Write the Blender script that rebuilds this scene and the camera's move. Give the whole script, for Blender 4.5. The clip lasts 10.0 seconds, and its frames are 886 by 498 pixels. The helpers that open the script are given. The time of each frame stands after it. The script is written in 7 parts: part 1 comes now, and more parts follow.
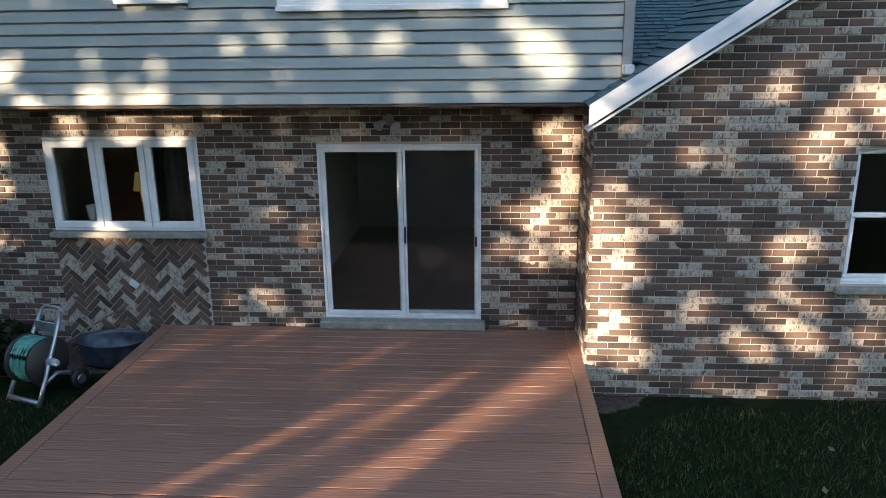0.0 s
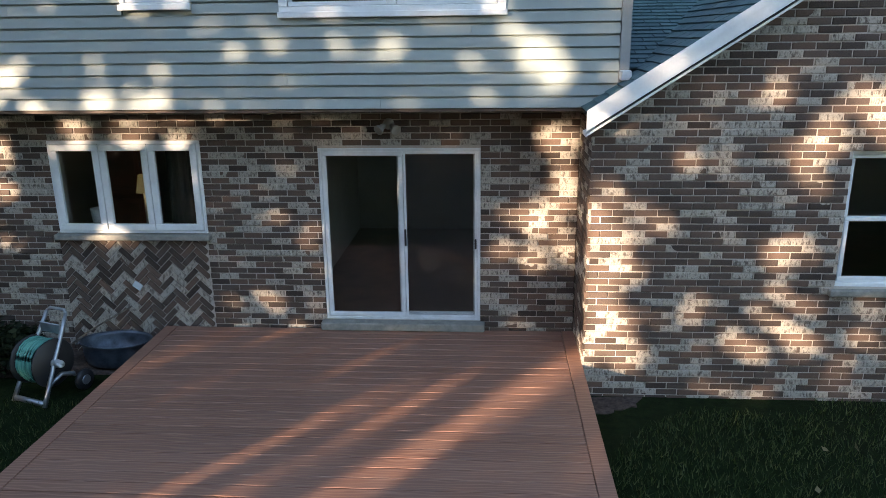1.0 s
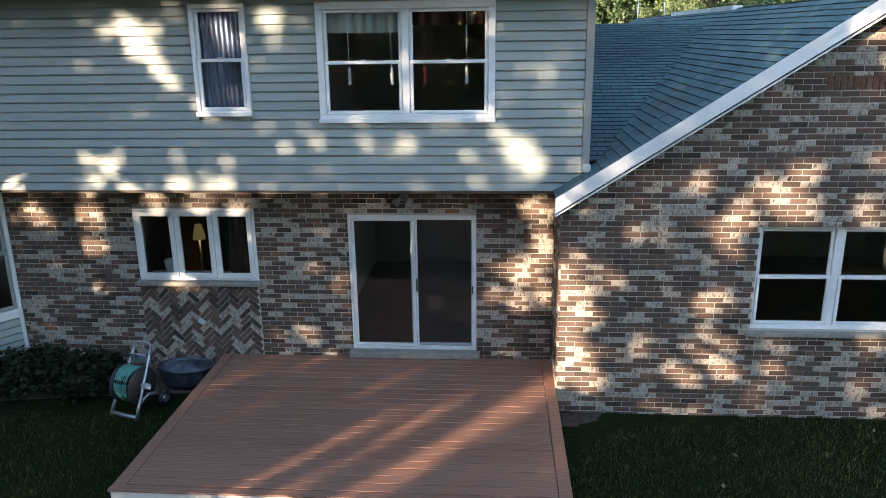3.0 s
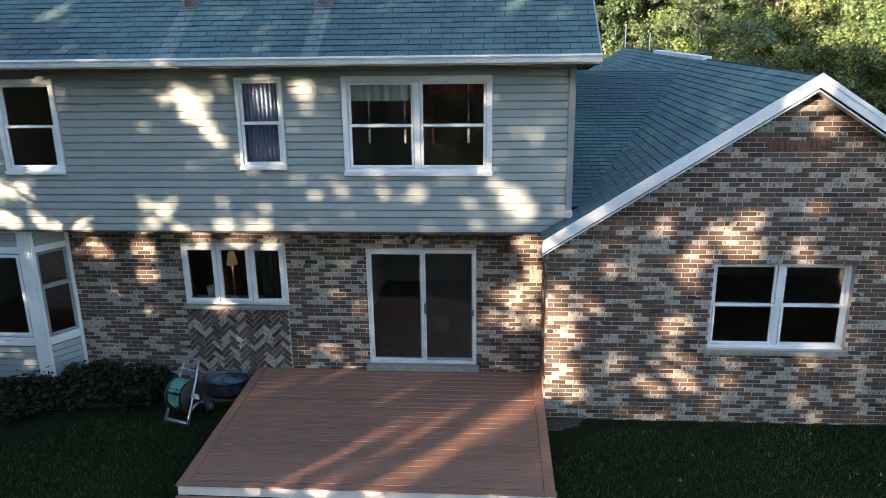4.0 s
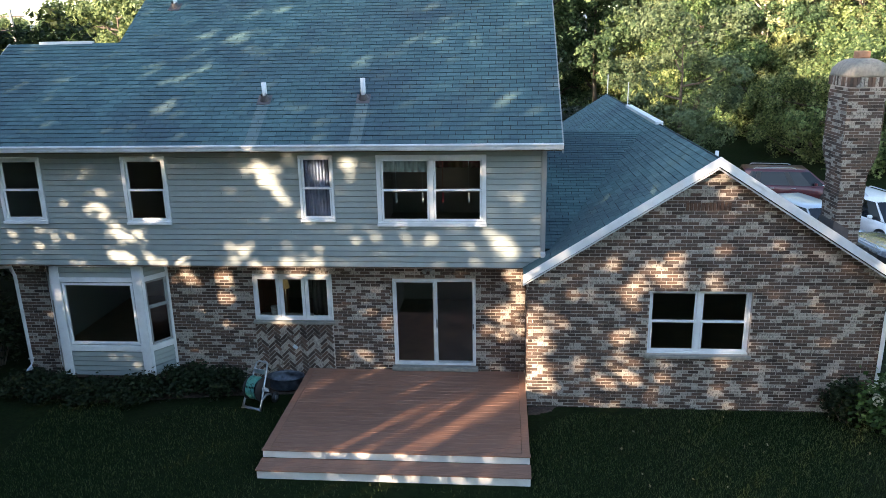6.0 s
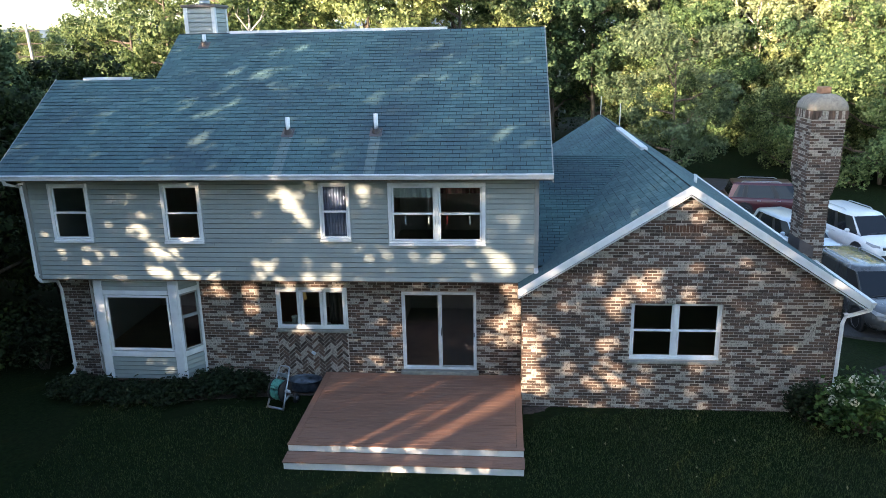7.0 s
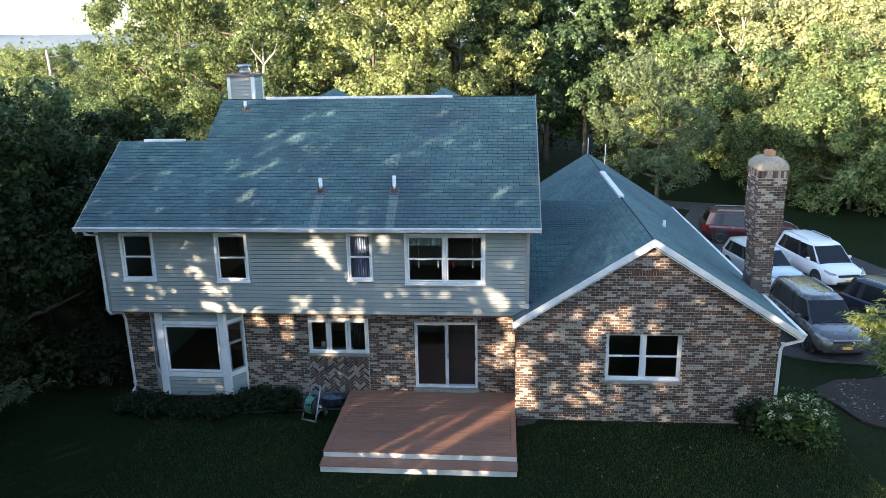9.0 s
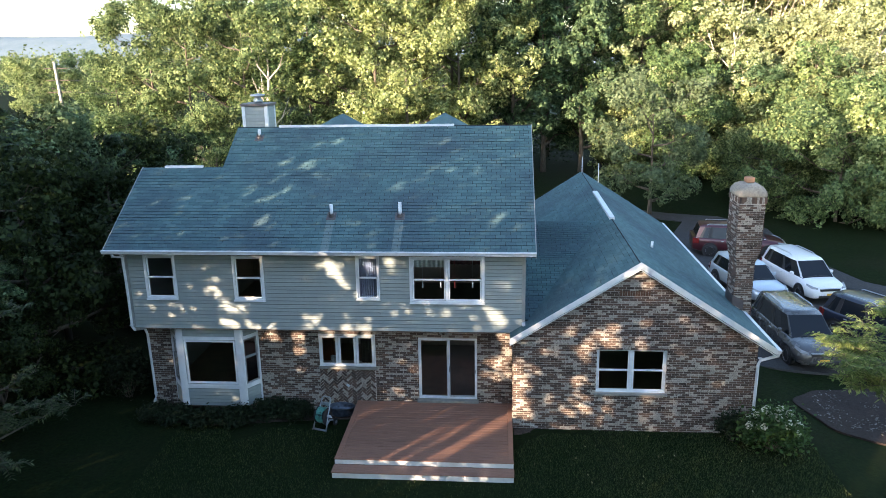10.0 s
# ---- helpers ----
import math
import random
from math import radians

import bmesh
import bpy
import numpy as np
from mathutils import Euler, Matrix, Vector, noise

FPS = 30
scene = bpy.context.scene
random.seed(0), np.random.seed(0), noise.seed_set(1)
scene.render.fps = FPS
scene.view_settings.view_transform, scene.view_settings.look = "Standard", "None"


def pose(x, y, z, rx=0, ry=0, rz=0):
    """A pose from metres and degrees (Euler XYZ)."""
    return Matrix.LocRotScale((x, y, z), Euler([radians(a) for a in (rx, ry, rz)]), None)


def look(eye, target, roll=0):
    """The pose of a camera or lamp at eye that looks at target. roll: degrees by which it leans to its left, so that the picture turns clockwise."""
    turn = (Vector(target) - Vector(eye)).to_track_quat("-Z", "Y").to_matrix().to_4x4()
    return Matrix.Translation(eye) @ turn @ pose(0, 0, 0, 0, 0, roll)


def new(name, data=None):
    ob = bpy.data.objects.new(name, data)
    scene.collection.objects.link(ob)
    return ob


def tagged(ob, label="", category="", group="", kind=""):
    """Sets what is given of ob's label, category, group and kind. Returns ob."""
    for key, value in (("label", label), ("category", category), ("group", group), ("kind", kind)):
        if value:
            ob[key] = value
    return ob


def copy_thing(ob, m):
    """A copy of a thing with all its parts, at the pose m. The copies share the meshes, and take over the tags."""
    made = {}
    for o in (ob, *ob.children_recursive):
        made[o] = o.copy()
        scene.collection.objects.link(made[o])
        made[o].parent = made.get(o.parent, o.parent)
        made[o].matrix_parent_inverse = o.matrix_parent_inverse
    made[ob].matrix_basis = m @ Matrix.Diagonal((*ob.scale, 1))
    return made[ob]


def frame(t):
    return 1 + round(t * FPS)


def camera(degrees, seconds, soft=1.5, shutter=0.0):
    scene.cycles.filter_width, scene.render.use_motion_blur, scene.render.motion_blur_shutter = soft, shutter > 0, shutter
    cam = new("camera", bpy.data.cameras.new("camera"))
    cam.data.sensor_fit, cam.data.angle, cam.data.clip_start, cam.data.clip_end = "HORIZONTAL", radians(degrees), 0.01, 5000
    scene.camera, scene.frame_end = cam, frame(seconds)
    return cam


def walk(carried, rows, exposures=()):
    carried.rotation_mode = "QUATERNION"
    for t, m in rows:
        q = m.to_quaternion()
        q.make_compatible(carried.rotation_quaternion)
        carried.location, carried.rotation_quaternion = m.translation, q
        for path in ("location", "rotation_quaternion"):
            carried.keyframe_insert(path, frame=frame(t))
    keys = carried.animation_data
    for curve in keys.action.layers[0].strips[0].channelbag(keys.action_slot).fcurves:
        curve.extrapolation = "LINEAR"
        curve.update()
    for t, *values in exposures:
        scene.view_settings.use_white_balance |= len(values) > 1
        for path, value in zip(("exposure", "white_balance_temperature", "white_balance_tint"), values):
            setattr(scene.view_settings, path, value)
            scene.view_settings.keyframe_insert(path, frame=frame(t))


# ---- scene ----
cam = camera(62.0, 10.0, soft=0.7)
PATH = [
    (0, (0.12, -7.952, 3.579), (-0.012, -6.034, 3.03), -0.7),
    (0.5, (0.137, -7.944, 3.585), (0.002, -6.025, 3.041), -0.7),
    (1, (0.128, -8.037, 3.652), (-0.004, -6.119, 3.098), -0.7),
    (1.5, (0.162, -8.304, 3.708), (0.026, -6.386, 3.156), -0.7),
    (2, (0.212, -8.743, 3.986), (0.072, -6.828, 3.428), -0.8),
    (2.5, (0.264, -9.3, 4.425), (0.119, -7.385, 3.865), -0.8),
    (3, (0.282, -9.901, 4.894), (0.137, -7.987, 4.334), -0.8),
    (4.3, (0.311, -11.898, 6.105), (0.172, -9.986, 5.534), -0.8),
    (4.5, (0.346, -12.226, 6.207), (0.203, -10.314, 5.64), -0.8),
    (5, (0.387, -13.139, 6.554), (0.241, -11.223, 5.999), -0.8),
    (5.5, (0.462, -14.061, 6.984), (0.31, -12.146, 6.43), -0.9),
    (6.8, (0.685, -16.377, 8.183), (0.515, -14.461, 7.634), -1.2),
    (7, (0.677, -16.66, 8.287), (0.51, -14.743, 7.743), -1.1),
    (7.5, (0.708, -17.463, 8.745), (0.542, -15.545, 8.204), -1.0),
    (8, (0.728, -18.233, 9.175), (0.562, -16.313, 8.64), -1.1),
    (8.5, (0.694, -18.956, 9.649), (0.532, -17.036, 9.116), -1.0),
    (9, (0.693, -19.647, 10.083), (0.533, -17.725, 9.553), -1.0),
    (9.5, (0.674, -20.305, 10.53), (0.518, -18.382, 10.002), -0.9),
    (10, (0.683, -20.968, 11.023), (0.529, -19.044, 10.499), -0.9),
]
walk(cam, [(t, look(eye, target, roll)) for t, eye, target, roll in PATH],
     exposures=((0.0, 2.31, 7200, 12), (5.0, 2.27, 7060, 12), (10.0, 2.29, 6900, 12)))

# ---------------------------------------------------------------- world, sun
SUN_AZ, SUN_EL = 219.0, 8.4          # degrees: where the low evening sun stands
SUN_DIR = Vector((math.sin(radians(SUN_AZ)) * math.cos(radians(SUN_EL)),
                  math.cos(radians(SUN_AZ)) * math.cos(radians(SUN_EL)), math.sin(radians(SUN_EL))))
world = bpy.data.worlds.new("evening_sky")
scene.world = world
world.use_nodes = True
wn = world.node_tree
sky = wn.nodes.new("ShaderNodeTexSky")
sky.sky_type = "NISHITA"
sky.sun_disc = False
sky.sun_elevation, sky.sun_rotation = radians(SUN_EL + 6), radians(SUN_AZ)
sky.dust_density, sky.ozone_density = 0.7, 2.0
wn.links.new(sky.outputs[0], wn.nodes["Background"].inputs[0])
wn.nodes["Background"].inputs[1].default_value = 0.15
sun_data = bpy.data.lights.new("sun", "SUN")
sun_data.energy, sun_data.angle, sun_data.color = 5.0, radians(0.55), (1.0, 0.80, 0.61)
sun_ob = new("sun", sun_data)
sun_ob.matrix_world = look(SUN_DIR * 60, (0, 0, 0))


# ---------------------------------------------------------------- materials
def material(name, rough=0.7, metal=0.0):
    m = bpy.data.materials.new(name)
    m.use_nodes = True
    nt = m.node_tree
    b = nt.nodes["Principled BSDF"]
    b.inputs["Roughness"].default_value = rough
    b.inputs["Metallic"].default_value = metal
    return m, nt, b


def nd(nt, kind, **inputs):
    n = nt.nodes.new(kind)
    for k, v in inputs.items():
        n.inputs[k.replace("_", " ")].default_value = v
    return n


def ramp(nt, fac, stops, interp="LINEAR"):
    n = nt.nodes.new("ShaderNodeValToRGB")
    n.color_ramp.interpolation = interp
    els = n.color_ramp.elements
    while len(els) < len(stops):
        els.new(0.5)
    for e, (p, c) in zip(els, stops):
        e.position = p
        e.color = (*c, 1) if len(c) == 3 else c
    nt.links.new(fac, n.inputs[0])
    return n.outputs[0]


def world_noise(nt, scale, detail=4.0, rough=0.55, stretch=None):
    geo = nt.nodes.new("ShaderNodeNewGeometry")
    out = geo.outputs["Position"]
    if stretch:
        mp = nt.nodes.new("ShaderNodeMapping")
        mp.inputs["Scale"].default_value = stretch
        nt.links.new(out, mp.inputs[0])
        out = mp.outputs[0]
    n = nd(nt, "ShaderNodeTexNoise", Scale=scale, Detail=detail, Roughness=rough)
    nt.links.new(out, n.inputs["Vector"])
    return n.outputs["Fac"]


def mix(nt, fac, a, b, mode="MIX"):
    n = nt.nodes.new("ShaderNodeMix")
    n.data_type, n.blend_type = "RGBA", mode
    for sock, v in ((n.inputs[0], fac), (n.inputs[6], a), (n.inputs[7], b)):
        if hasattr(v, "is_linked"):
            nt.links.new(v, sock)
        elif isinstance(v, (int, float)):
            sock.default_value = v
        else:
            sock.default_value = (*v, 1)
    return n.outputs[2]


def bump(nt, b, height, strength=0.3, dist=0.01):
    n = nd(nt, "ShaderNodeBump", Strength=strength, Distance=dist)
    nt.links.new(height, n.inputs["Height"])
    nt.links.new(n.outputs[0], b.inputs["Normal"])


def spread(nt, joined):
    """A random number for each piece: by object, or by island in a joined mesh."""
    if joined:
        return nt.nodes.new("ShaderNodeNewGeometry").outputs["Random Per Island"]
    return nt.nodes.new("ShaderNodeObjectInfo").outputs["Random"]


def painted(name, colour, rough=0.45, dirt=0.12, scale=3.0, metal=0.0):
    m, nt, b = material(name, rough, metal)
    f = world_noise(nt, scale, 6)
    f2 = world_noise(nt, scale * 14, 3)
    dark = tuple(c * (1 - 2.2 * dirt) for c in colour)
    c = ramp(nt, f, [(0.3, dark), (0.62, colour)])
    c = mix(nt, 0.18, c, ramp(nt, f2, [(0.35, dark), (0.65, colour)]))
    nt.links.new(c, b.inputs["Base Color"])
    bump(nt, b, f2, 0.08, 0.004)
    return m


def brick_mat(name, joined):
    m, nt, b = material(name, 0.88)
    r = spread(nt, joined)
    big = world_noise(nt, 1.1, 3, 0.6)
    fine = world_noise(nt, 21, 5, 0.72, stretch=(1.5, 1.5, 0.75))
    grain = world_noise(nt, 140, 3, 0.6)
    body = ramp(nt, r, [(0.0, (0.011, 0.010, 0.010)), (0.09, (0.015, 0.012, 0.011)), (0.11, (0.034, 0.027, 0.024)), (0.32, (0.052, 0.039, 0.034)), (0.36, (0.076, 0.050, 0.040)),
                        (0.55, (0.101, 0.064, 0.049)), (0.6, (0.057, 0.043, 0.038)), (0.8, (0.077, 0.058, 0.050)), (0.84, (0.116, 0.072, 0.054)), (1.0, (0.089, 0.058, 0.046))])
    body = mix(nt, 0.28, body, ramp(nt, grain, [(0.3, (0.03, 0.022, 0.018)), (0.7, (0.20, 0.125, 0.09))]))
    pale = ramp(nt, fine, [(0.34, (0.07, 0.054, 0.046)), (0.44, (0.19, 0.165, 0.142)), (0.53, (0.38, 0.35, 0.305)), (0.61, (0.30, 0.272, 0.236)), (0.72, (0.15, 0.127, 0.108))])
    # which bricks carry the whitewash face: their own number, swayed by broad drifts over the wall
    add = nt.nodes.new("ShaderNodeMath")
    add.operation = "MULTIPLY_ADD"
    nt.links.new(big, add.inputs[0])
    add.inputs[1].default_value = 0.35
    wrap = nt.nodes.new("ShaderNodeMath")
    wrap.operation = "FRACT"
    mul = nt.nodes.new("ShaderNodeMath")
    mul.operation = "MULTIPLY"
    nt.links.new(r, mul.inputs[0])
    mul.inputs[1].default_value = 37.7
    nt.links.new(mul.outputs[0], wrap.inputs[0])
    nt.links.new(wrap.outputs[0], add.inputs[2])
    half = nt.nodes.new("ShaderNodeMath")
    half.operation = "GREATER_THAN"
    nt.links.new(add.outputs[0], half.inputs[0])
    half.inputs[1].default_value = 0.88
    c = mix(nt, half.outputs[0], body, pale)
    nt.links.new(c, b.inputs["Base Color"])
    bump(nt, b, fine, 0.5, 0.006)
    return m


def shingle_mat(name, joined):
    m, nt, b = material(name, 0.9)
    b.inputs["Specular IOR Level"].default_value = 0.32
    r = spread(nt, joined)
    grain = world_noise(nt, 220, 2, 0.6)
    stain = world_noise(nt, 0.32, 6, 0.62)
    moss = world_noise(nt, 6, 5, 0.7)
    c = ramp(nt, r, [(0, (0.050, 0.103, 0.110)), (0.5, (0.062, 0.125, 0.132)), (1, (0.078, 0.148, 0.154))])
    c = mix(nt, ramp(nt, stain, [(0.38, (0, 0, 0)), (0.62, (0.8, 0.8, 0.8))]), c, (0.038, 0.062, 0.080))
    c = mix(nt, ramp(nt, moss, [(0.55, (0, 0, 0)), (0.8, (0.5, 0.5, 0.5))]), c, (0.10, 0.182, 0.168))
    c = mix(nt, 0.5, c, ramp(nt, grain, [(0.25, (0.3, 0.3, 0.3)), (0.75, (1, 1, 1))]), "MULTIPLY")
    c = mix(nt, 0.45, c, (1.0, 1.0, 1.0), "SOFT_LIGHT")
    # pale washed streaks on the slope below the two vent pipes
    sep = nt.nodes.new("ShaderNodeSeparateXYZ")
    nt.links.new(nt.nodes.new("ShaderNodeNewGeometry").outputs["Position"], sep.inputs[0])
    for xp in (-4.26, -2.23):
        cmp = nt.nodes.new("ShaderNodeMath")
        cmp.operation = "COMPARE"
        nt.links.new(sep.outputs[0], cmp.inputs[0])
        cmp.inputs[1].default_value, cmp.inputs[2].default_value = xp, 0.12
        low_y = nt.nodes.new("ShaderNodeMath")
        low_y.operation = "LESS_THAN"
        nt.links.new(sep.outputs[1], low_y.inputs[0])
        low_y.inputs[1].default_value = -0.2
        both = nt.nodes.new("ShaderNodeMath")
        both.operation = "MULTIPLY"
        nt.links.new(cmp.outputs[0], both.inputs[0])
        nt.links.new(low_y.outputs[0], both.inputs[1])
        worn = nt.nodes.new("ShaderNodeMath")
        worn.operation = "MULTIPLY"
        nt.links.new(both.outputs[0], worn.inputs[0])
        nt.links.new(moss, worn.inputs[1])
        c = mix(nt, worn.outputs[0], c, (0.17, 0.215, 0.21))
    nt.links.new(c, b.inputs["Base Color"])
    bump(nt, b, grain, 0.5, 0.003)
    return m


def siding_mat():
    m, nt, b = material("grey_vinyl_siding", 0.55)
    r = spread(nt, False)
    c = ramp(nt, r, [(0, (0.25, 0.29, 0.285)), (1, (0.285, 0.33, 0.322))])
    st = world_noise(nt, 2.2, 6, 0.65, stretch=(1, 1, 0.25))
    c = mix(nt, ramp(nt, st, [(0.4, (0, 0, 0)), (0.75, (0.35, 0.35, 0.35))]), c, (0.158, 0.180, 0.178))
    nt.links.new(c, b.inputs["Base Color"])
    g = world_noise(nt, 40, 3, 0.6, stretch=(0.06, 1, 1))
    bump(nt, b, g, 0.15, 0.003)
    return m


def deck_mat():
    m, nt, b = material("red_brown_composite_decking", 0.5)
    r = spread(nt, False)
    wv = nt.nodes.new("ShaderNodeTexWave")
    geo = nt.nodes.new("ShaderNodeNewGeometry")
    mp = nt.nodes.new("ShaderNodeMapping")
    mp.inputs["Scale"].default_value = (0.22, 1.0, 1.0)
    nt.links.new(geo.outputs["Position"], mp.inputs[0])
    off = nt.nodes.new("ShaderNodeVectorMath")
    off.operation = "ADD"
    comb = nt.nodes.new("ShaderNodeCombineXYZ")
    mm = nt.nodes.new("ShaderNodeMath")
    mm.operation = "MULTIPLY"
    nt.links.new(r, mm.inputs[0])
    mm.inputs[1].default_value = 30
    nt.links.new(mm.outputs[0], comb.inputs[0])
    nt.links.new(mp.outputs[0], off.inputs[0])
    nt.links.new(comb.outputs[0], off.inputs[1])
    nt.links.new(off.outputs[0], wv.inputs["Vector"])
    wv.bands_direction = "Y"
    for k, v in (("Scale", 9.0), ("Distortion", 9.0), ("Detail", 2.0), ("Detail Scale", 0.9)):
        wv.inputs[k].default_value = v
    c = ramp(nt, r, [(0, (0.185, 0.090, 0.062)), (1, (0.24, 0.117, 0.080))])
    c = mix(nt, ramp(nt, wv.outputs["Fac"], [(0.55, (0, 0, 0)), (0.95, (0.5, 0.5, 0.5))]), c, (0.40, 0.22, 0.148))
    dust = world_noise(nt, 1.7, 6, 0.65)
    c = mix(nt, ramp(nt, dust, [(0.45, (0, 0, 0)), (0.8, (0.35, 0.35, 0.35))]), c, (0.24, 0.145, 0.108))
    nt.links.new(c, b.inputs["Base Color"])
    rr = ramp(nt, dust, [(0.3, (0.38, 0.38, 0.38)), (0.7, (0.62, 0.62, 0.62))])
    nt.links.new(rr, b.inputs["Roughness"])
    bump(nt, b, wv.outputs["Fac"], 0.25, 0.002)
    return m


def grass_ground_mat():
    m, nt, b = material("lawn", 0.95)
    b.inputs["Specular IOR Level"].default_value = 0.05
    big = world_noise(nt, 0.35, 5, 0.6)
    fine = world_noise(nt, 9, 6, 0.75)
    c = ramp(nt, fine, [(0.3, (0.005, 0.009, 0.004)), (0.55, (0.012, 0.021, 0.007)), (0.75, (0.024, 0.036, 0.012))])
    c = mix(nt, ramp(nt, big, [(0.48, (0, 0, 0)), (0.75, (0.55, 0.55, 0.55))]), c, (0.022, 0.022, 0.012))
    nt.links.new(c, b.inputs["Base Color"])
    bump(nt, b, fine, 0.8, 0.04)
    return m


def leaf_mat(name, dark, mid, light, trans=0.3, rough=0.6):
    m, nt, b = material(name, rough)
    b.inputs["Specular IOR Level"].default_value = 0.2
    r = spread(nt, True)
    o = nt.nodes.new("ShaderNodeObjectInfo").outputs["Random"]
    big = world_noise(nt, 0.5, 3)
    c = ramp(nt, r, [(0, dark), (0.5, mid), (1, light)])
    c = mix(nt, ramp(nt, big, [(0.4, (0, 0, 0)), (0.65, (0.4, 0.4, 0.4))]), c, dark)
    hs = nt.nodes.new("ShaderNodeHueSaturation")
    mr = nd(nt, "ShaderNodeMapRange")
    nt.links.new(o, mr.inputs[0])
    mr.inputs[3].default_value, mr.inputs[4].default_value = 0.485, 0.515
    nt.links.new(mr.outputs[0], hs.inputs["Hue"])
    nt.links.new(c, hs.inputs["Color"])
    nt.links.new(hs.outputs[0], b.inputs["Base Color"])
    tr = nt.nodes.new("ShaderNodeBsdfTranslucent")
    nt.links.new(hs.outputs[0], tr.inputs[0])
    ms = nt.nodes.new("ShaderNodeMixShader")
    ms.inputs[0].default_value = trans
    nt.links.new(b.outputs[0], ms.inputs[1])
    nt.links.new(tr.outputs[0], ms.inputs[2])
    nt.links.new(ms.outputs[0], nt.nodes["Material Output"].inputs[0])
    return m


def bark_mat(name, a, c2):
    m, nt, b = material(name, 0.9)
    f = world_noise(nt, 9, 6, 0.7, stretch=(1, 1, 0.2))
    nt.links.new(ramp(nt, f, [(0.35, a), (0.65, c2)]), b.inputs["Base Color"])
    bump(nt, b, f, 0.7, 0.03)
    return m


def ground_mat(name, a, c2, scale, rough=0.9, strength=0.5):
    m, nt, b = material(name, rough)
    b.inputs["Specular IOR Level"].default_value = 0.2
    f = world_noise(nt, scale, 6, 0.75)
    g = world_noise(nt, scale * 0.07, 4, 0.6)
    c = ramp(nt, f, [(0.32, a), (0.68, c2)])
    c = mix(nt, ramp(nt, g, [(0.4, (0, 0, 0)), (0.7, (0.5, 0.5, 0.5))]), c, a)
    nt.links.new(c, b.inputs["Base Color"])
    bump(nt, b, f, strength, 0.02)
    return m


def glass_mat(name, rough=0.0, tint=(0.9, 0.95, 0.95)):
    m, nt, b = material(name, rough)
    b.inputs["Base Color"].default_value = (*tint, 1)
    b.inputs["Transmission Weight"].default_value = 1.0
    b.inputs["IOR"].default_value = 1.5
    return m


def car_paint(name, colour, metal=0.3, rough=0.28):
    m, nt, b = material(name, rough, metal)
    f = world_noise(nt, 300, 2)
    d = world_noise(nt, 2.5, 5)
    c = ramp(nt, f, [(0.3, tuple(x * 0.85 for x in colour)), (0.7, tuple(min(1, x * 1.12) for x in colour))])
    nt.links.new(c, b.inputs["Base Color"])
    nt.links.new(ramp(nt, d, [(0.35, (rough,) * 3), (0.7, (rough + 0.14,) * 3)]), b.inputs["Roughness"])
    b.inputs["Coat Weight"].default_value = 0.7
    b.inputs["Coat Roughness"].default_value = 0.06
    return m


BRICK_O, BRICK_J = brick_mat("mottled_brick", False), brick_mat("mottled_brick_joined", True)
SHING_O, SHING_J = shingle_mat("slate_blue_shingle", False), shingle_mat("slate_blue_shingle_joined", True)
MORTAR = ground_mat("pale_mortar", (0.36, 0.32, 0.285), (0.50, 0.45, 0.40), 60, 0.95, 0.4)
SIDING = siding_mat()
DECK = deck_mat()
WHITE = painted("white_vinyl", (0.74, 0.77, 0.79), 0.4, 0.1)
ALU = painted("white_aluminium", (0.70, 0.73, 0.75), 0.35, 0.14)
WHITE_BOARD = painted("white_board", (0.84, 0.83, 0.80), 0.5, 0.10)
CORNER = painted("grey_corner_post", (0.27, 0.28, 0.275), 0.5, 0.1)
SOFFIT = painted("brown_soffit_board", (0.12, 0.085, 0.065), 0.7, 0.2)
LAWN = grass_ground_mat()
BARK = bark_mat("grey_brown_bark", (0.05, 0.04, 0.032), (0.15, 0.125, 0.10))
PALE_BARK = bark_mat("bare_pale_wood", (0.30, 0.27, 0.23), (0.55, 0.51, 0.46))
# Light and shade are put into the greens: sunlit trees brighter, shaded ones darker.
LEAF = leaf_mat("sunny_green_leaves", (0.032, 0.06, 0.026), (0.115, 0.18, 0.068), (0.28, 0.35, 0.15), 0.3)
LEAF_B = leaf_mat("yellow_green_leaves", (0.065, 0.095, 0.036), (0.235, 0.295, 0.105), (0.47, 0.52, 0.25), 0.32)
LEAF_D = leaf_mat("shade_dark_leaves", (0.009, 0.017, 0.006), (0.026, 0.046, 0.013), (0.055, 0.08, 0.022))
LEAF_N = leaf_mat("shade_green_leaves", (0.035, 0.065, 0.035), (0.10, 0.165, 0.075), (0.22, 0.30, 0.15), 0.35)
LEAF_M = leaf_mat("shade_grey_green_leaves", (0.05, 0.075, 0.04), (0.13, 0.17, 0.085), (0.22, 0.26, 0.14))
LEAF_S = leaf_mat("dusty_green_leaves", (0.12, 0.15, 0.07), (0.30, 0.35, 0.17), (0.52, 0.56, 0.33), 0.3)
ASPHALT = ground_mat("grey_asphalt", (0.035, 0.035, 0.036), (0.085, 0.082, 0.082), 30)
MULCH = ground_mat("brown_mulch", (0.03, 0.022, 0.018), (0.13, 0.10, 0.085), 18, 0.95, 0.9)
STONE = ground_mat("grey_limestone", (0.17, 0.17, 0.155), (0.30, 0.29, 0.26), 14, 0.8, 0.3)
CONCRETE = ground_mat("weathered_concrete", (0.20, 0.18, 0.15), (0.36, 0.32, 0.27), 12, 0.9, 0.4)
TERRACOTTA = ground_mat("terracotta", (0.34, 0.17, 0.10), (0.46, 0.25, 0.16), 12, 0.8, 0.2)
GLASS = glass_mat("window_glass")
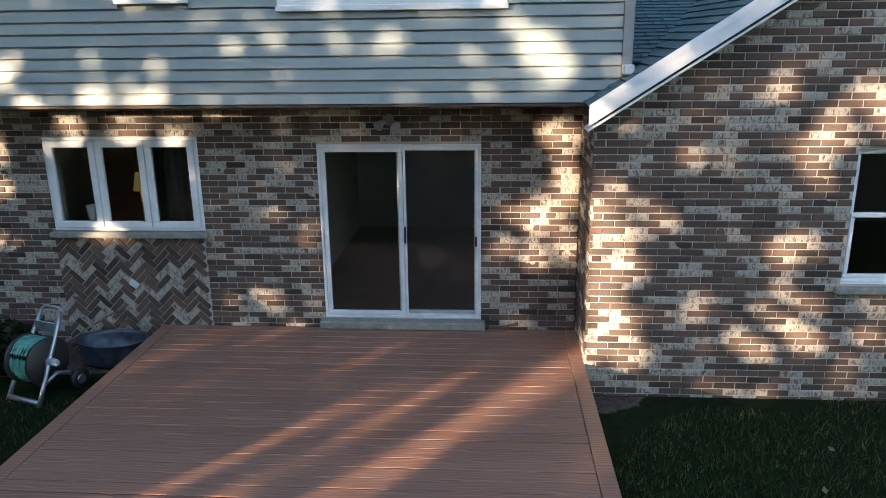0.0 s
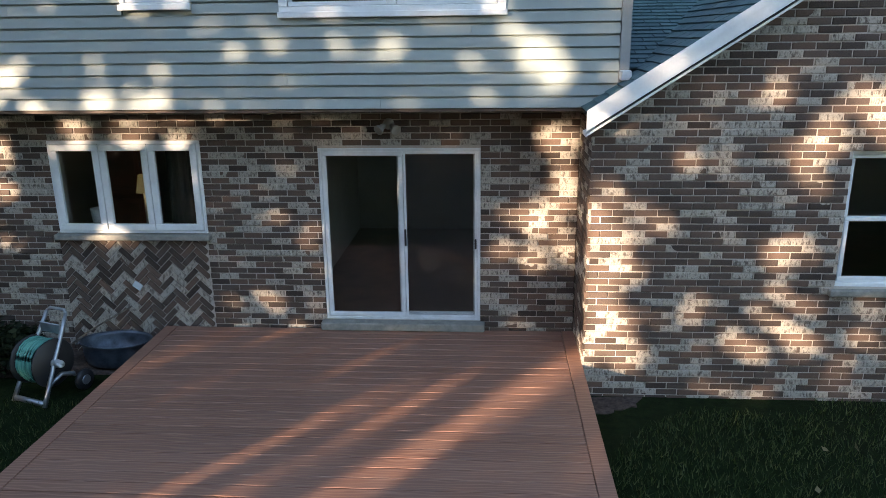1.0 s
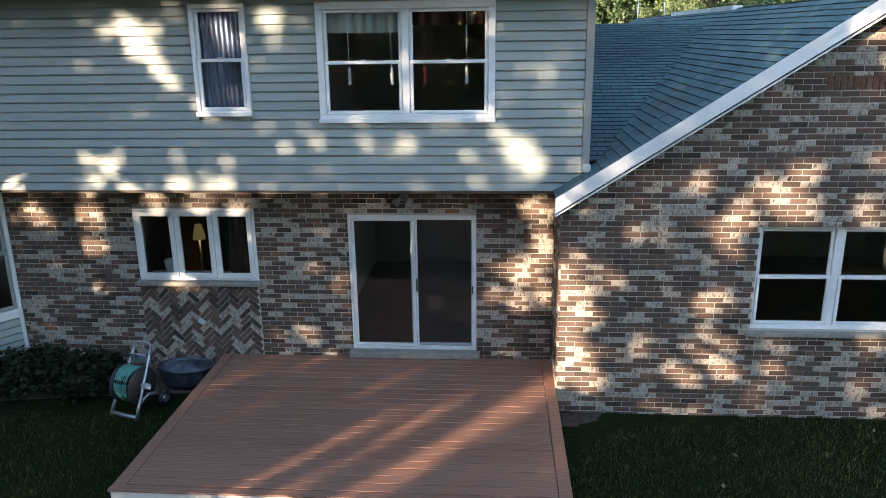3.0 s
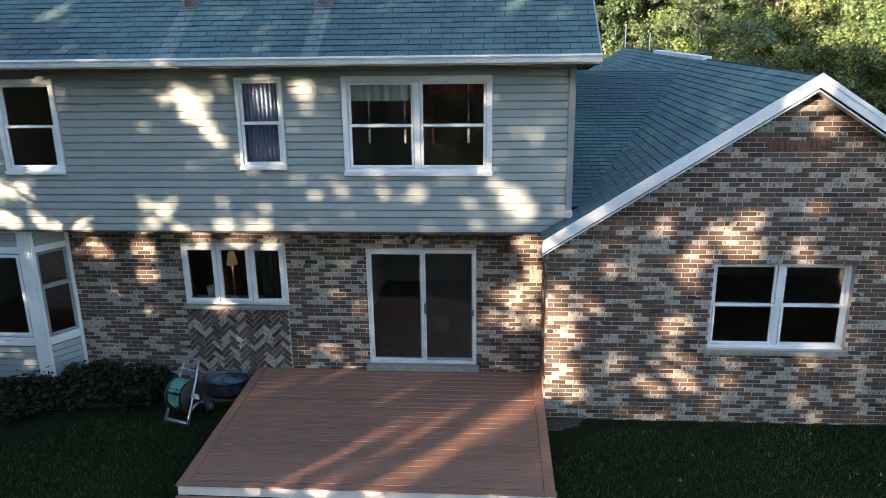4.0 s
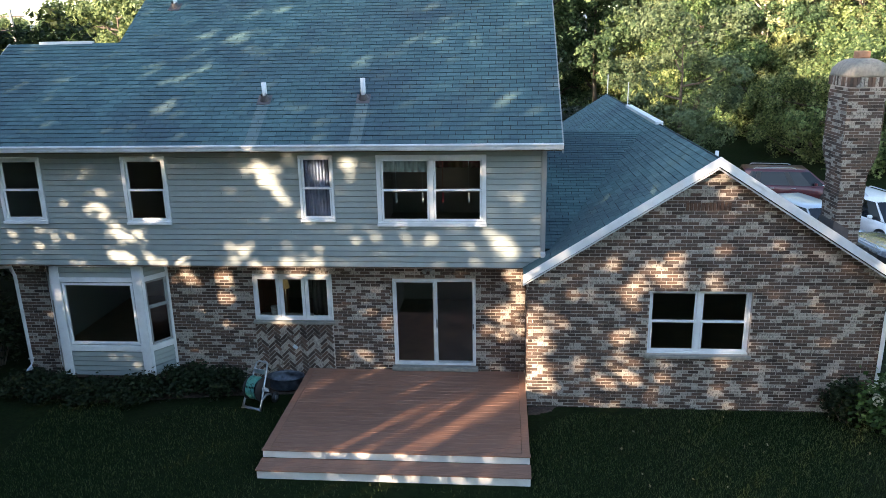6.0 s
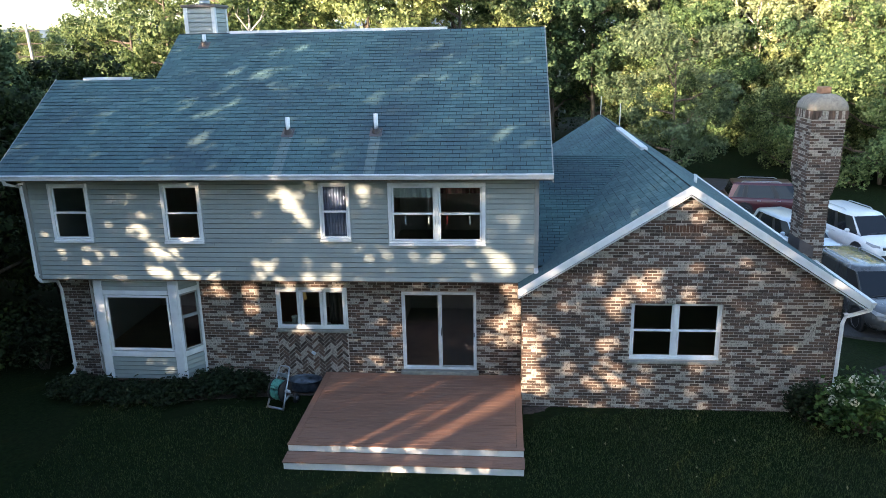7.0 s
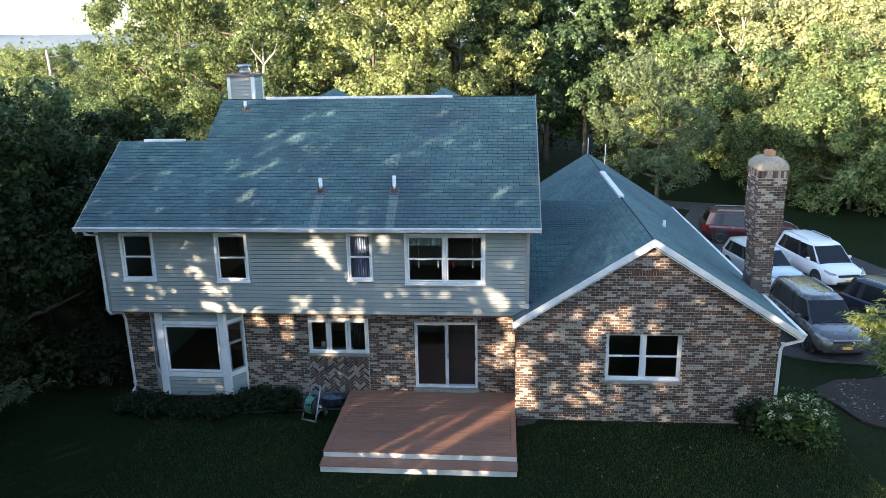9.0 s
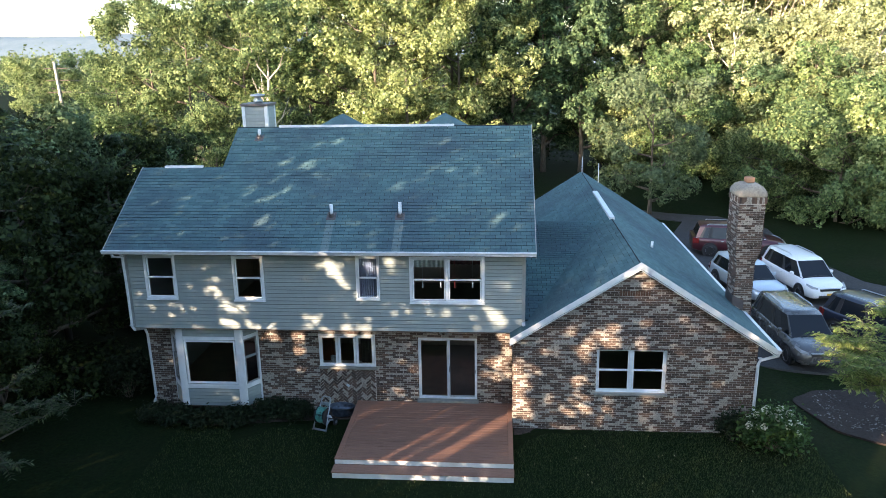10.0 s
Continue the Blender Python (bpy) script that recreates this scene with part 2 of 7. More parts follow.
ROOM = painted("dim_room_plaster", (0.42, 0.36, 0.31), 0.85, 0.1)
ROOM_FLOOR = painted("brown_room_floor", (0.20, 0.12, 0.08), 0.5, 0.2)
BLACK = painted("black_plastic", (0.02, 0.02, 0.022), 0.5, 0.1)
STEEL = painted("galvanised_steel", (0.42, 0.46, 0.50), 0.38, 0.2, 6, 0.8)
# near black, so the gaps between shingles read as shadow lines
FELT = ground_mat("shadow_dark_felt", (0.012, 0.015, 0.018), (0.03, 0.036, 0.04), 30)
LEAD = painted("dark_flashing", (0.10, 0.085, 0.085), 0.5, 0.2)


# ---------------------------------------------------------------- mesh helpers
class Geo:
    """Collects vertices and faces for one mesh."""

    def __init__(self):
        self.v, self.f = [], []

    def add(self, verts, faces, m=None):
        n = len(self.v)
        self.v += [tuple(m @ Vector(p)) for p in verts] if m else [tuple(p) for p in verts]
        self.f += [tuple(i + n for i in f) for f in faces]
        return self

    def box(self, x0, x1, y0, y1, z0, z1, m=None, bev=0.0):
        if not bev:
            vs = [(x, y, z) for z in (z0, z1) for y in (y0, y1) for x in (x0, x1)]
            fs = [(0, 2, 3, 1), (4, 5, 7, 6), (0, 1, 5, 4), (2, 6, 7, 3), (0, 4, 6, 2), (1, 3, 7, 5)]
            return self.add(vs, fs, m)
        b = min(bev, (x1 - x0) / 2.01, (y1 - y0) / 2.01, (z1 - z0) / 2.01)
        vs, fs, idx = [], [], {}
        X, Y, Z = (x0, x1), (y0, y1), (z0, z1)
        for i in (0, 1):
            for j in (0, 1):
                for k in (0, 1):
                    sx, sy, sz = (1 - 2 * i) * b, (1 - 2 * j) * b, (1 - 2 * k) * b
                    for a, p in (("x", (X[i], Y[j] + sy, Z[k] + sz)), ("y", (X[i] + sx, Y[j], Z[k] + sz)), ("z", (X[i] + sx, Y[j] + sy, Z[k]))):
                        idx[i, j, k, a] = len(vs)
                        vs.append(p)
        g = lambda i, j, k, a: idx[i, j, k, a]
        for s in (0, 1):
            q = [g(s, 0, 0, "x"), g(s, 1, 0, "x"), g(s, 1, 1, "x"), g(s, 0, 1, "x")]
            fs.append(tuple(q if s else q[::-1]))
            q = [g(0, s, 0, "y"), g(1, s, 0, "y"), g(1, s, 1, "y"), g(0, s, 1, "y")]
            fs.append(tuple(q[::-1] if s else q))
            q = [g(0, 0, s, "z"), g(1, 0, s, "z"), g(1, 1, s, "z"), g(0, 1, s, "z")]
            fs.append(tuple(q if s else q[::-1]))
        for i in (0, 1):
            for j in (0, 1):
                fs.append((g(i, j, 0, "x"), g(i, j, 1, "x"), g(i, j, 1, "y"), g(i, j, 0, "y")))
                fs.append((g(i, 0, j, "x"), g(i, 1, j, "x"), g(i, 1, j, "z"), g(i, 0, j, "z")))
                fs.append((g(0, i, j, "y"), g(1, i, j, "y"), g(1, i, j, "z"), g(0, i, j, "z")))
                for k in (0, 1):
                    fs.append((g(i, j, k, "x"), g(i, j, k, "y"), g(i, j, k, "z")))
        return self.add(vs, fs, m)

    def prism(self, outline, y0, y1, m=None):
        """An outline of (x, z), pulled from y0 to y1."""
        n = len(outline)
        vs = [(x, y0, z) for x, z in outline] + [(x, y1, z) for x, z in outline]
        fs = [tuple(range(n)), tuple(range(2 * n - 1, n - 1, -1))] + [(i, i + n, (i + 1) % n + n, (i + 1) % n) for i in range(n)]
        return self.add(vs, fs, m)

    def tube(self, pts, radii, sides=8, caps=True):
        rings = []
        for i, p in enumerate(pts):
            p = Vector(p)
            d = Vector(pts[min(i + 1, len(pts) - 1)]) - Vector(pts[max(i - 1, 0)])
            d.normalize()
            a = d.orthogonal().normalized()
            if abs(d.z) > 0.9:
                a = (Vector((1, 0, 0)) - d * d.x).normalized()
            c = d.cross(a)
            r = radii[i] if isinstance(radii, (list, tuple)) else radii
            rings.append([tuple(p + (a * math.cos(t) + c * math.sin(t)) * r) for t in [2 * math.pi * k / sides for k in range(sides)]])
        n0 = len(self.v)
        for r in rings:
            self.v += r
        for i in range(len(rings) - 1):
            for k in range(sides):
                a, b2 = n0 + i * sides + k, n0 + i * sides + (k + 1) % sides
                self.f.append((a, b2, b2 + sides, a + sides))
        if caps:
            self.f.append(tuple(n0 + k for k in range(sides))[::-1])
            self.f.append(tuple(n0 + (len(rings) - 1) * sides + k for k in range(sides)))
        return self

    def lathe(self, profile, centre=(0, 0, 0), sides=24, m=None):
        """A profile of (radius, height) turned about z."""
        vs, fs = [], []
        for r, h in profile:
            vs += [(centre[0] + r * math.cos(2 * math.pi * k / sides), centre[1] + r * math.sin(2 * math.pi * k / sides), centre[2] + h) for k in range(sides)]
        for i in range(len(profile) - 1):
            for k in range(sides):
                a, b2 = i * sides + k, i * sides + (k + 1) % sides
                fs.append((a, b2, b2 + sides, a + sides))
        return self.add(vs, fs, m)

    def mesh(self, name, mat, smooth=False):
        me = bpy.data.meshes.new(name)
        me.from_pydata(self.v, [], self.f)
        mats = mat if isinstance(mat, (list, tuple)) else [mat]
        for x in mats:
            me.materials.append(x)
        if smooth:
            me.shade_smooth()
        me.update()
        return me


def part(name, geo, mat, parent=None, label="", smooth=False, m=None):
    ob = new(name, geo if isinstance(geo, bpy.types.Mesh) else geo.mesh(name, mat, smooth))
    ob.parent = parent
    if m is not None:
        ob.matrix_basis = m
    if label:
        ob["label"] = label
    return ob


def thing(name, label, category, at=(0, 0, 0), rz=0.0, group="", kind=""):
    ob = new(name)
    ob.empty_display_size = 0.2
    ob.matrix_basis = pose(*at, 0, 0, rz)
    return tagged(ob, label, category, group, kind)


def structure(name, geo, mat, label="", category="", smooth=False):
    return tagged(part(name, geo, mat, None, "", smooth), label, category, "", "structure")


# ---------------------------------------------------------------- the plan, in metres
# origin: the patio door's right jamb on the rear brick wall; x along that wall, y into the house, z up
BR_L, BR_R, BR_TOP = -10.40, 1.07, 2.97       # rear brick wall, from its end to the wing
UP_Y, UP_L, UP_R, UP_B, UP_T = -0.70, -10.45, 1.42, 2.97, 5.50    # the overhanging upper storey
WG_Y, WG_L, WG_R = -0.93, 1.07, 8.00          # the wing's gable wall
RIDGE_X, RIDGE_Z, SLOPE = 4.55, 5.28, 0.645   # the wing's roof
EAVE_Y, EAVE_Z, MAIN_Y = -1.25, 5.58, 3.45    # the main roof's eave and ridge
ROOF_L, ROOF_R, STEP_X, LOW_Y = -10.74, 1.67, -8.10, 1.75
BACK_Y = 7.4
DOOR = (-1.81, 0.0, 0.46, 2.48)
TRI = (-4.91, -3.14, 1.50, 2.57)
WING_WIN = (3.50, 5.50, 1.22, 2.58)
WIN_A, WIN_B = (-9.87, -8.91, 3.90, 5.28), (-7.18, -6.24, 3.88, 5.28)
WIN_C, WIN_D = (-3.50, -2.80, 3.95, 5.28), (-1.93, 0.25, 3.86, 5.28)
BAY = (-9.62, -6.82)                          # where the bay meets the wall


def main_z(y):
    return EAVE_Z + SLOPE * (y - EAVE_Y)


def wing_z(x):
    return RIDGE_Z - SLOPE * abs(x - RIDGE_X)


def rects(x0, x1, z0, z1, holes):
    """Splits a wall face round its openings into rectangles."""
    zs = sorted({z0, z1, *[min(max(h[i], z0), z1) for h in holes for i in (2, 3)]})
    out = []
    for a, b2 in zip(zs, zs[1:]):
        x = x0
        for h in sorted(h for h in holes if h[2] < (a + b2) / 2 < h[3]):
            if h[0] > x:
                out.append((x, h[0], a, b2))
            x = max(x, h[1])
        if x < x1:
            out.append((x, x1, a, b2))
    return out


def spans(x0, x1, z, holes, margin=0.0):
    x, out = x0, []
    for h in sorted(h for h in holes if h[2] - margin < z < h[3] + margin):
        if h[0] > x:
            out.append((x, h[0]))
        x = max(x, h[1])
    if x < x1:
        out.append((x, x1))
    return out


def ground_z(x, y):
    s = min(max((x - 8.5) / 3.5, 0), 1)
    return -0.34 * s * s * (3 - 2 * s)

# ---------------------------------------------------------------- ground
def make_ground():
    g = Geo()
    xs = sorted([-4000, -1200, -400, -150, -80] + [-60 + 2.5 * i for i in range(49)] + [8 + 0.4 * i for i in range(1, 12) if i % 5] + [80, 150, 400, 1200, 4000])
    ys = [-600, -200, -100] + [-60 + 2.5 * i for i in range(61)] + [110, 150, 260, 500, 1000, 2000, 4500]
    g.v = [(x, y, ground_z(x, y) + (0.05 * noise.noise(Vector((x * 0.2, y * 0.2, 0))) - 0.05 if abs(x) < 60 and (y > 12 or y < -6 or x < -13 or x > 10) else 0)
            - (max(0, y - 120) * 0.03 if y < 1500 else 41)) for y in ys for x in xs]
    n = len(xs)
    g.f = [(j * n + i, j * n + i + 1, (j + 1) * n + i + 1, (j + 1) * n + i) for j in range(len(ys) - 1) for i in range(n - 1)]
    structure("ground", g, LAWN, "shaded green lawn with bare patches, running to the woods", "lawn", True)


def sheet(name, outline, mat, label, lift, category, step=1.0):
    """A flat patch of ground: a fan of strips that follows the lawn, with a thin edge."""
    bm = bmesh.new()
    vs = [bm.verts.new((x, y, 0)) for x, y in outline]
    bm.faces.new(vs)
    bmesh.ops.triangulate(bm, faces=bm.faces[:])
    for _ in range(4):
        long = [e for e in bm.edges if e.calc_length() > step * 2]
        if not long:
            break
        bmesh.ops.subdivide_edges(bm, edges=long, cuts=1, use_grid_fill=True)
        bmesh.ops.triangulate(bm, faces=bm.faces[:])
    for v in bm.verts:
        v.co.z = ground_z(v.co.x, v.co.y) + lift
    edge = bmesh.ops.extrude_edge_only(bm, edges=[e for e in bm.edges if e.is_boundary])
    for v in edge["geom"]:
        if isinstance(v, bmesh.types.BMVert):
            v.co.z -= lift + 0.12
    me = bpy.data.meshes.new(name)
    bm.to_mesh(me)
    bm.free()
    me.materials.append(mat)
    return tagged(new(name, me), label, category, "", "structure")


make_ground()

# ---------------------------------------------------------------- walls of the house
TH = 0.28
REAR_HOLES = [DOOR, TRI, (BAY[0], BAY[1], 0.30, 2.97)]
UP_HOLES = [WIN_A, WIN_B, WIN_C, WIN_D]


def shell(holes, x0, x1, z0, z1, y0, y1):
    g = Geo()
    for a, b2, c, d in rects(x0, x1, z0, z1, holes):
        g.box(a, b2, y0, y1, c, d)
    return g


wall_rear = structure("wall_rear", shell(REAR_HOLES, BR_L, BR_R - 0.011, -0.4, BR_TOP, 0.011, TH), MORTAR,
                      "ground-floor rear wall of mottled brown and whitewashed brick", "wall")
wall_upper = structure("wall_upper", shell(UP_HOLES, UP_L + 0.02, UP_R - 0.02, UP_B, UP_T, UP_Y + 0.045, UP_Y + 0.2), SIDING,
                       "upper storey clad in grey-green horizontal vinyl siding", "wall")
soff = Geo().box(UP_L, UP_R, UP_Y + 0.02, 0.3, UP_B - 0.03, UP_B - 0.004)
structure("overhang_underside", soff, SOFFIT, "dark brown boards under the overhanging storey", "soffit")
# end walls and far walls
structure("wall_left", Geo().box(BR_L, BR_L + 0.25, TH + 0.002, BACK_Y, -0.4, BR_TOP).box(UP_L, UP_L + 0.2, UP_Y + 0.203, BACK_Y, UP_B, UP_T)
          .prism([(-0.68, 5.5), (MAIN_Y, main_z(MAIN_Y) - 0.25), (7.4, 5.5)], 0, 0.2, Matrix(((0, -1, 0, STEP_X + 0.4), (1, 0, 0, 0), (0, 0, 1, 0), (0, 0, 0, 1)))),
          SIDING, "end wall of the house in grey siding", "wall")
structure("wall_right", Geo().box(UP_R - 0.2, UP_R, UP_Y + 0.203, BACK_Y, 2.0, UP_T)
          .prism([(-0.68, 5.5), (MAIN_Y, main_z(MAIN_Y) - 0.25), (7.4, 5.5)], 0, 0.2, Matrix(((0, -1, 0, UP_R), (1, 0, 0, 0), (0, 0, 1, 0), (0, 0, 0, 1)))),
          SIDING, "end wall above the wing in grey siding", "wall")
structure("wall_front", Geo().box(BR_L, UP_R, BACK_Y, BACK_Y + 0.2, -0.4, UP_T), SIDING, "far front wall of the house", "wall")


def gable_wall():
    """The wing's brick gable, with its window opening cut through."""
    g = Geo()
    hole = WING_WIN
    cut = 0.16
    z_at = lambda x: wing_z(x) - cut
    cols = [WG_L + 0.011, hole[0], RIDGE_X, hole[1], WG_R - 0.011]
    for a, b2 in zip(cols, cols[1:]):
        if a >= hole[0] and b2 <= hole[1]:
            g.prism([(a, -0.4), (b2, -0.4), (b2, hole[2]), (a, hole[2])], WG_Y + 0.011, WG_Y + TH)
            g.prism([(a, hole[3]), (b2, hole[3]), (b2, z_at(b2)), (a, z_at(a))], WG_Y + 0.011, WG_Y + TH)
        else:
            g.prism([(a, -0.4), (b2, -0.4), (b2, z_at(b2)), (a, z_at(a))], WG_Y + 0.011, WG_Y + TH)
    return g


wall_wing = structure("wall_wing", gable_wall(), MORTAR, "wing's gable wall of mottled brown and whitewashed brick", "wall")
wall_wing_side = structure("wall_wing_side", Geo().box(WG_L + 0.011, WG_L + TH, WG_Y + TH + 0.001, 0.011, -0.4, 3.0), MORTAR,
                           "short brick return of the wing beside the deck", "wall")
structure("wall_wing_right", Geo().box(WG_R - 0.25, WG_R, WG_Y + TH + 0.002, 14.2, -0.6, 2.95), MORTAR, "brick side wall of the wing by the drive", "wall")
structure("wall_wing_far", Geo().prism([(WG_L, -0.6), (WG_R, -0.6), (WG_R, wing_z(WG_R) - 0.16), (RIDGE_X, RIDGE_Z - 0.16), (WG_L, wing_z(WG_L) - 0.16)], 13.95, 14.2),
          SIDING, "far gable of the wing in grey siding", "wall")
# floors and rooms inside
structure("floor_lower", Geo().box(BR_L + 0.26, BR_R - 0.02, TH + 0.003, BACK_Y - 0.01, 0.30, 0.42), ROOM_FLOOR, "brown floor of the rooms behind the glass", "floor")
structure("floor_upper", Geo().box(UP_L + 0.21, UP_R - 0.21, UP_Y + 0.21, BACK_Y - 0.01, 2.985, 3.1), ROOM_FLOOR, "brown floor of the upper rooms", "floor")
structure("ceiling_upper", Geo().box(UP_L + 0.21, UP_R - 0.21, UP_Y + 0.21, BACK_Y - 0.01, 5.42, 5.49), ROOM, "dim ceiling of the upper rooms", "ceiling")
structure("floor_wing", Geo().box(WG_L + 0.3, WG_R - 0.26, WG_Y + TH + 0.003, 13.9, 0.30, 0.42), ROOM_FLOOR, "brown floor of the wing", "floor")
structure("ceiling_wing", Geo().box(WG_L + 0.3, WG_R - 0.26, WG_Y + TH + 0.003, 13.9, 2.75, 2.85), ROOM, "dim ceiling of the wing", "ceiling")
inner = Geo()
for x in (-6.3, -2.3):
    inner.box(x, x + 0.12, TH + 0.01, 4.4, 0.43, 2.96)
for x in (-8.2, -5.2, -2.4):
    inner.box(x, x + 0.12, UP_Y + 0.21, 3.6, 3.11, 5.41)
inner.box(BR_L + 0.3, BR_R - 0.05, 4.4, 4.52, 0.43, 2.96)
inner.box(UP_L + 0.25, UP_R - 0.25, 3.6, 3.72, 3.11, 5.41)
inner.box(WG_L + 0.32, WG_R - 0.3, 5.0, 5.12, 0.43, 2.74)
structure("wall_inner", inner, ROOM, "dim plastered partition walls inside", "wall")


# ---------------------------------------------------------------- roofs
def slab(name, corners, thick, mat, label, parent=None):
    """A roof slope: four corners of its top, with its thickness under it."""
    c = [Vector(p) for p in corners]
    n = (c[1] - c[0]).cross(c[3] - c[0]).normalized()
    if n.z < 0:
        n = -n
    g = Geo().add([tuple(p) for p in c] + [tuple(p - n * thick) for p in c],
                  [(0, 1, 2, 3), (7, 6, 5, 4), (0, 4, 5, 1), (1, 5, 6, 2), (2, 6, 7, 3), (3, 7, 4, 0)])
    ob = part(name, g, mat, parent)
    return tagged(ob, label, "roof", "", "structure") if not parent else ob


DROP = 0.02      # the boards under the shingles
mz = lambda y: main_z(y) - DROP
roof_main = slab("roof_main", [(STEP_X, EAVE_Y, mz(EAVE_Y)), (ROOF_R, EAVE_Y, mz(EAVE_Y)), (ROOF_R, MAIN_Y, mz(MAIN_Y)), (STEP_X, MAIN_Y, mz(MAIN_Y))],
                 0.14, FELT, "tall main roof of weathered slate-blue asphalt shingles")
slab("roof_low", [(ROOF_L, EAVE_Y, mz(EAVE_Y)), (STEP_X - 0.002, EAVE_Y, mz(EAVE_Y)), (STEP_X - 0.002, LOW_Y, mz(LOW_Y)), (ROOF_L, LOW_Y, mz(LOW_Y))],
     0.14, FELT, "lower end of the main roof in slate-blue shingles")
slab("roof_front", [(STEP_X, MAIN_Y, mz(MAIN_Y)), (ROOF_R, MAIN_Y, mz(MAIN_Y)), (ROOF_R, 2 * MAIN_Y - EAVE_Y, mz(EAVE_Y)), (STEP_X, 2 * MAIN_Y - EAVE_Y, mz(EAVE_Y))],
     0.14, FELT, "far slope of the main roof in slate-blue shingles")
slab("roof_low_far", [(ROOF_L, LOW_Y, mz(LOW_Y)), (STEP_X - 0.002, LOW_Y, mz(LOW_Y)), (STEP_X - 0.002, 2 * LOW_Y - EAVE_Y, mz(EAVE_Y)), (ROOF_L, 2 * LOW_Y - EAVE_Y, mz(EAVE_Y))],
     0.14, FELT, "far slope of the low roof end in slate-blue shingles")
wz = lambda x: wing_z(x) - DROP
W_Y0, W_Y1, W_XL, W_XR = -1.20, 14.4, 0.99, 8.42
roof_wing = slab("roof_wing", [(UP_R + 0.004, W_Y0, wz(UP_R)), (UP_R + 0.004, W_Y1, wz(UP_R)), (RIDGE_X, W_Y1, wz(RIDGE_X)), (RIDGE_X, W_Y0, wz(RIDGE_X))],
                 0.14, FELT, "wing's slope towards the house in slate-blue shingles")
slab("roof_wing_corner", [(W_XL, W_Y0, wz(W_XL)), (W_XL, UP_Y - 0.004, wz(W_XL)), (UP_R + 0.002, UP_Y - 0.004, wz(UP_R)), (UP_R + 0.002, W_Y0, wz(UP_R))],
     0.14, FELT, "foot of the wing's roof tucked against the siding")
roof_wing_right = slab("roof_wing_right", [(W_XR, W_Y0, wz(W_XR)), (W_XR, W_Y1, wz(W_XR)), (RIDGE_X, W_Y1, wz(RIDGE_X)), (RIDGE_X, W_Y0, wz(RIDGE_X))],
                       0.14, FELT, "wing's slope towards the drive in slate-blue shingles")
CONN = lambda y: 3.36 + 0.315 * (y + 0.5)
roof_link = slab("roof_link", [(UP_R + 0.004, -0.55, CONN(-0.55) - DROP), (4.6, -0.55, CONN(-0.55) - DROP), (4.6, 4.75, CONN(4.75) - DROP), (UP_R + 0.004, 4.75, CONN(4.75) - DROP)],
                 0.10, FELT, "link roof between house and wing in slate-blue shingles")
slab("roof_link_far", [(UP_R + 0.004, 4.75, CONN(4.75) - DROP), (4.6, 4.75, CONN(4.75) - DROP), (4.6, 9.5, CONN(-0.1)), (UP_R + 0.004, 9.5, CONN(-0.1))],
     0.10, FELT, "far side of the link roof in slate-blue shingles")

# rake boards, fascia, gutters
rake = Geo()
for sx, xe in ((-1, W_XL - 0.01), (1, W_XR + 0.01)):
    t0, t1 = 0.012, 0.15
    rake.prism([(xe, wing_z(xe) + t0 - 0.03), (RIDGE_X, RIDGE_Z + t0 - 0.03), (RIDGE_X, RIDGE_Z - t1 - 0.02), (xe, wing_z(xe) - t1 - 0.02)], W_Y0 - 0.03, W_Y0 - 0.002)
    rake.prism([(xe, wing_z(xe) + 0.018), (RIDGE_X, RIDGE_Z + 0.018), (RIDGE_X, RIDGE_Z - 0.05), (xe, wing_z(xe) - 0.05)], W_Y0 - 0.045, W_Y0 - 0.031)
    # boxed soffit under the rake
    rake.prism([(xe, wing_z(xe) - 0.20), (RIDGE_X, RIDGE_Z - 0.20), (RIDGE_X, RIDGE_Z - 0.225), (xe, wing_z(xe) - 0.225)], W_Y0, WG_Y - 0.004)
structure("rake_trim", rake, WHITE, "broad white rake boards along the wing's gable", "trim")


def gutter(name, p0, p1, out, label):
    """A K-shaped eaves gutter from p0 to p1; out: the way it faces."""
    a, b2 = Vector(p0), Vector(p1)
    o, z = Vector(out), Vector((0, 0, 1))
    prof = [(0, 0), (0.115, 0.0), (0.12, -0.02), (0.10, -0.05), (0.085, -0.105), (0, -0.105), (0, -0.09), (0.075, -0.09), (0.092, -0.04), (0.105, -0.012), (0, -0.012)]
    g = Geo()
    n = len(prof)
    g.add([tuple(q + o * u + z * w) for q in (a, b2) for u, w in prof],
          [tuple(range(6)) , tuple(range(n + 5, n - 1, -1))] + [(i, i + 1, i + 1 + n, i + n) for i in range(n - 1)])
    return structure(name, g, ALU, label, "gutter")


structure("fascia", Geo().box(ROOF_L, ROOF_R, EAVE_Y - 0.002, EAVE_Y + 0.02, EAVE_Z - 0.14, EAVE_Z - 0.03), WHITE, "white fascia board under the main eave", "trim")
gutter("gutter_main", (ROOF_L - 0.02, EAVE_Y - 0.004, EAVE_Z - 0.005), (ROOF_R + 0.02, EAVE_Y - 0.004, EAVE_Z - 0.005), (0, -1, 0), "long white aluminium gutter along the main eave")
gutter("gutter_wing", (W_XR + 0.012, W_Y0 - 0.04, wing_z(W_XR) - 0.02), (W_XR + 0.012, W_Y1, wing_z(W_XR) - 0.02), (1, 0, 0), "white gutter along the wing's drive side")
# the dark brown stands in for the shade under the eave
structure("eave_underside", Geo().box(ROOF_L, ROOF_R, EAVE_Y + 0.021, UP_Y + 0.02, EAVE_Z - 0.16, EAVE_Z - 0.145), SOFFIT, "soffit under the main eave, dark brown in place of its shade", "soffit")
rk = Geo()
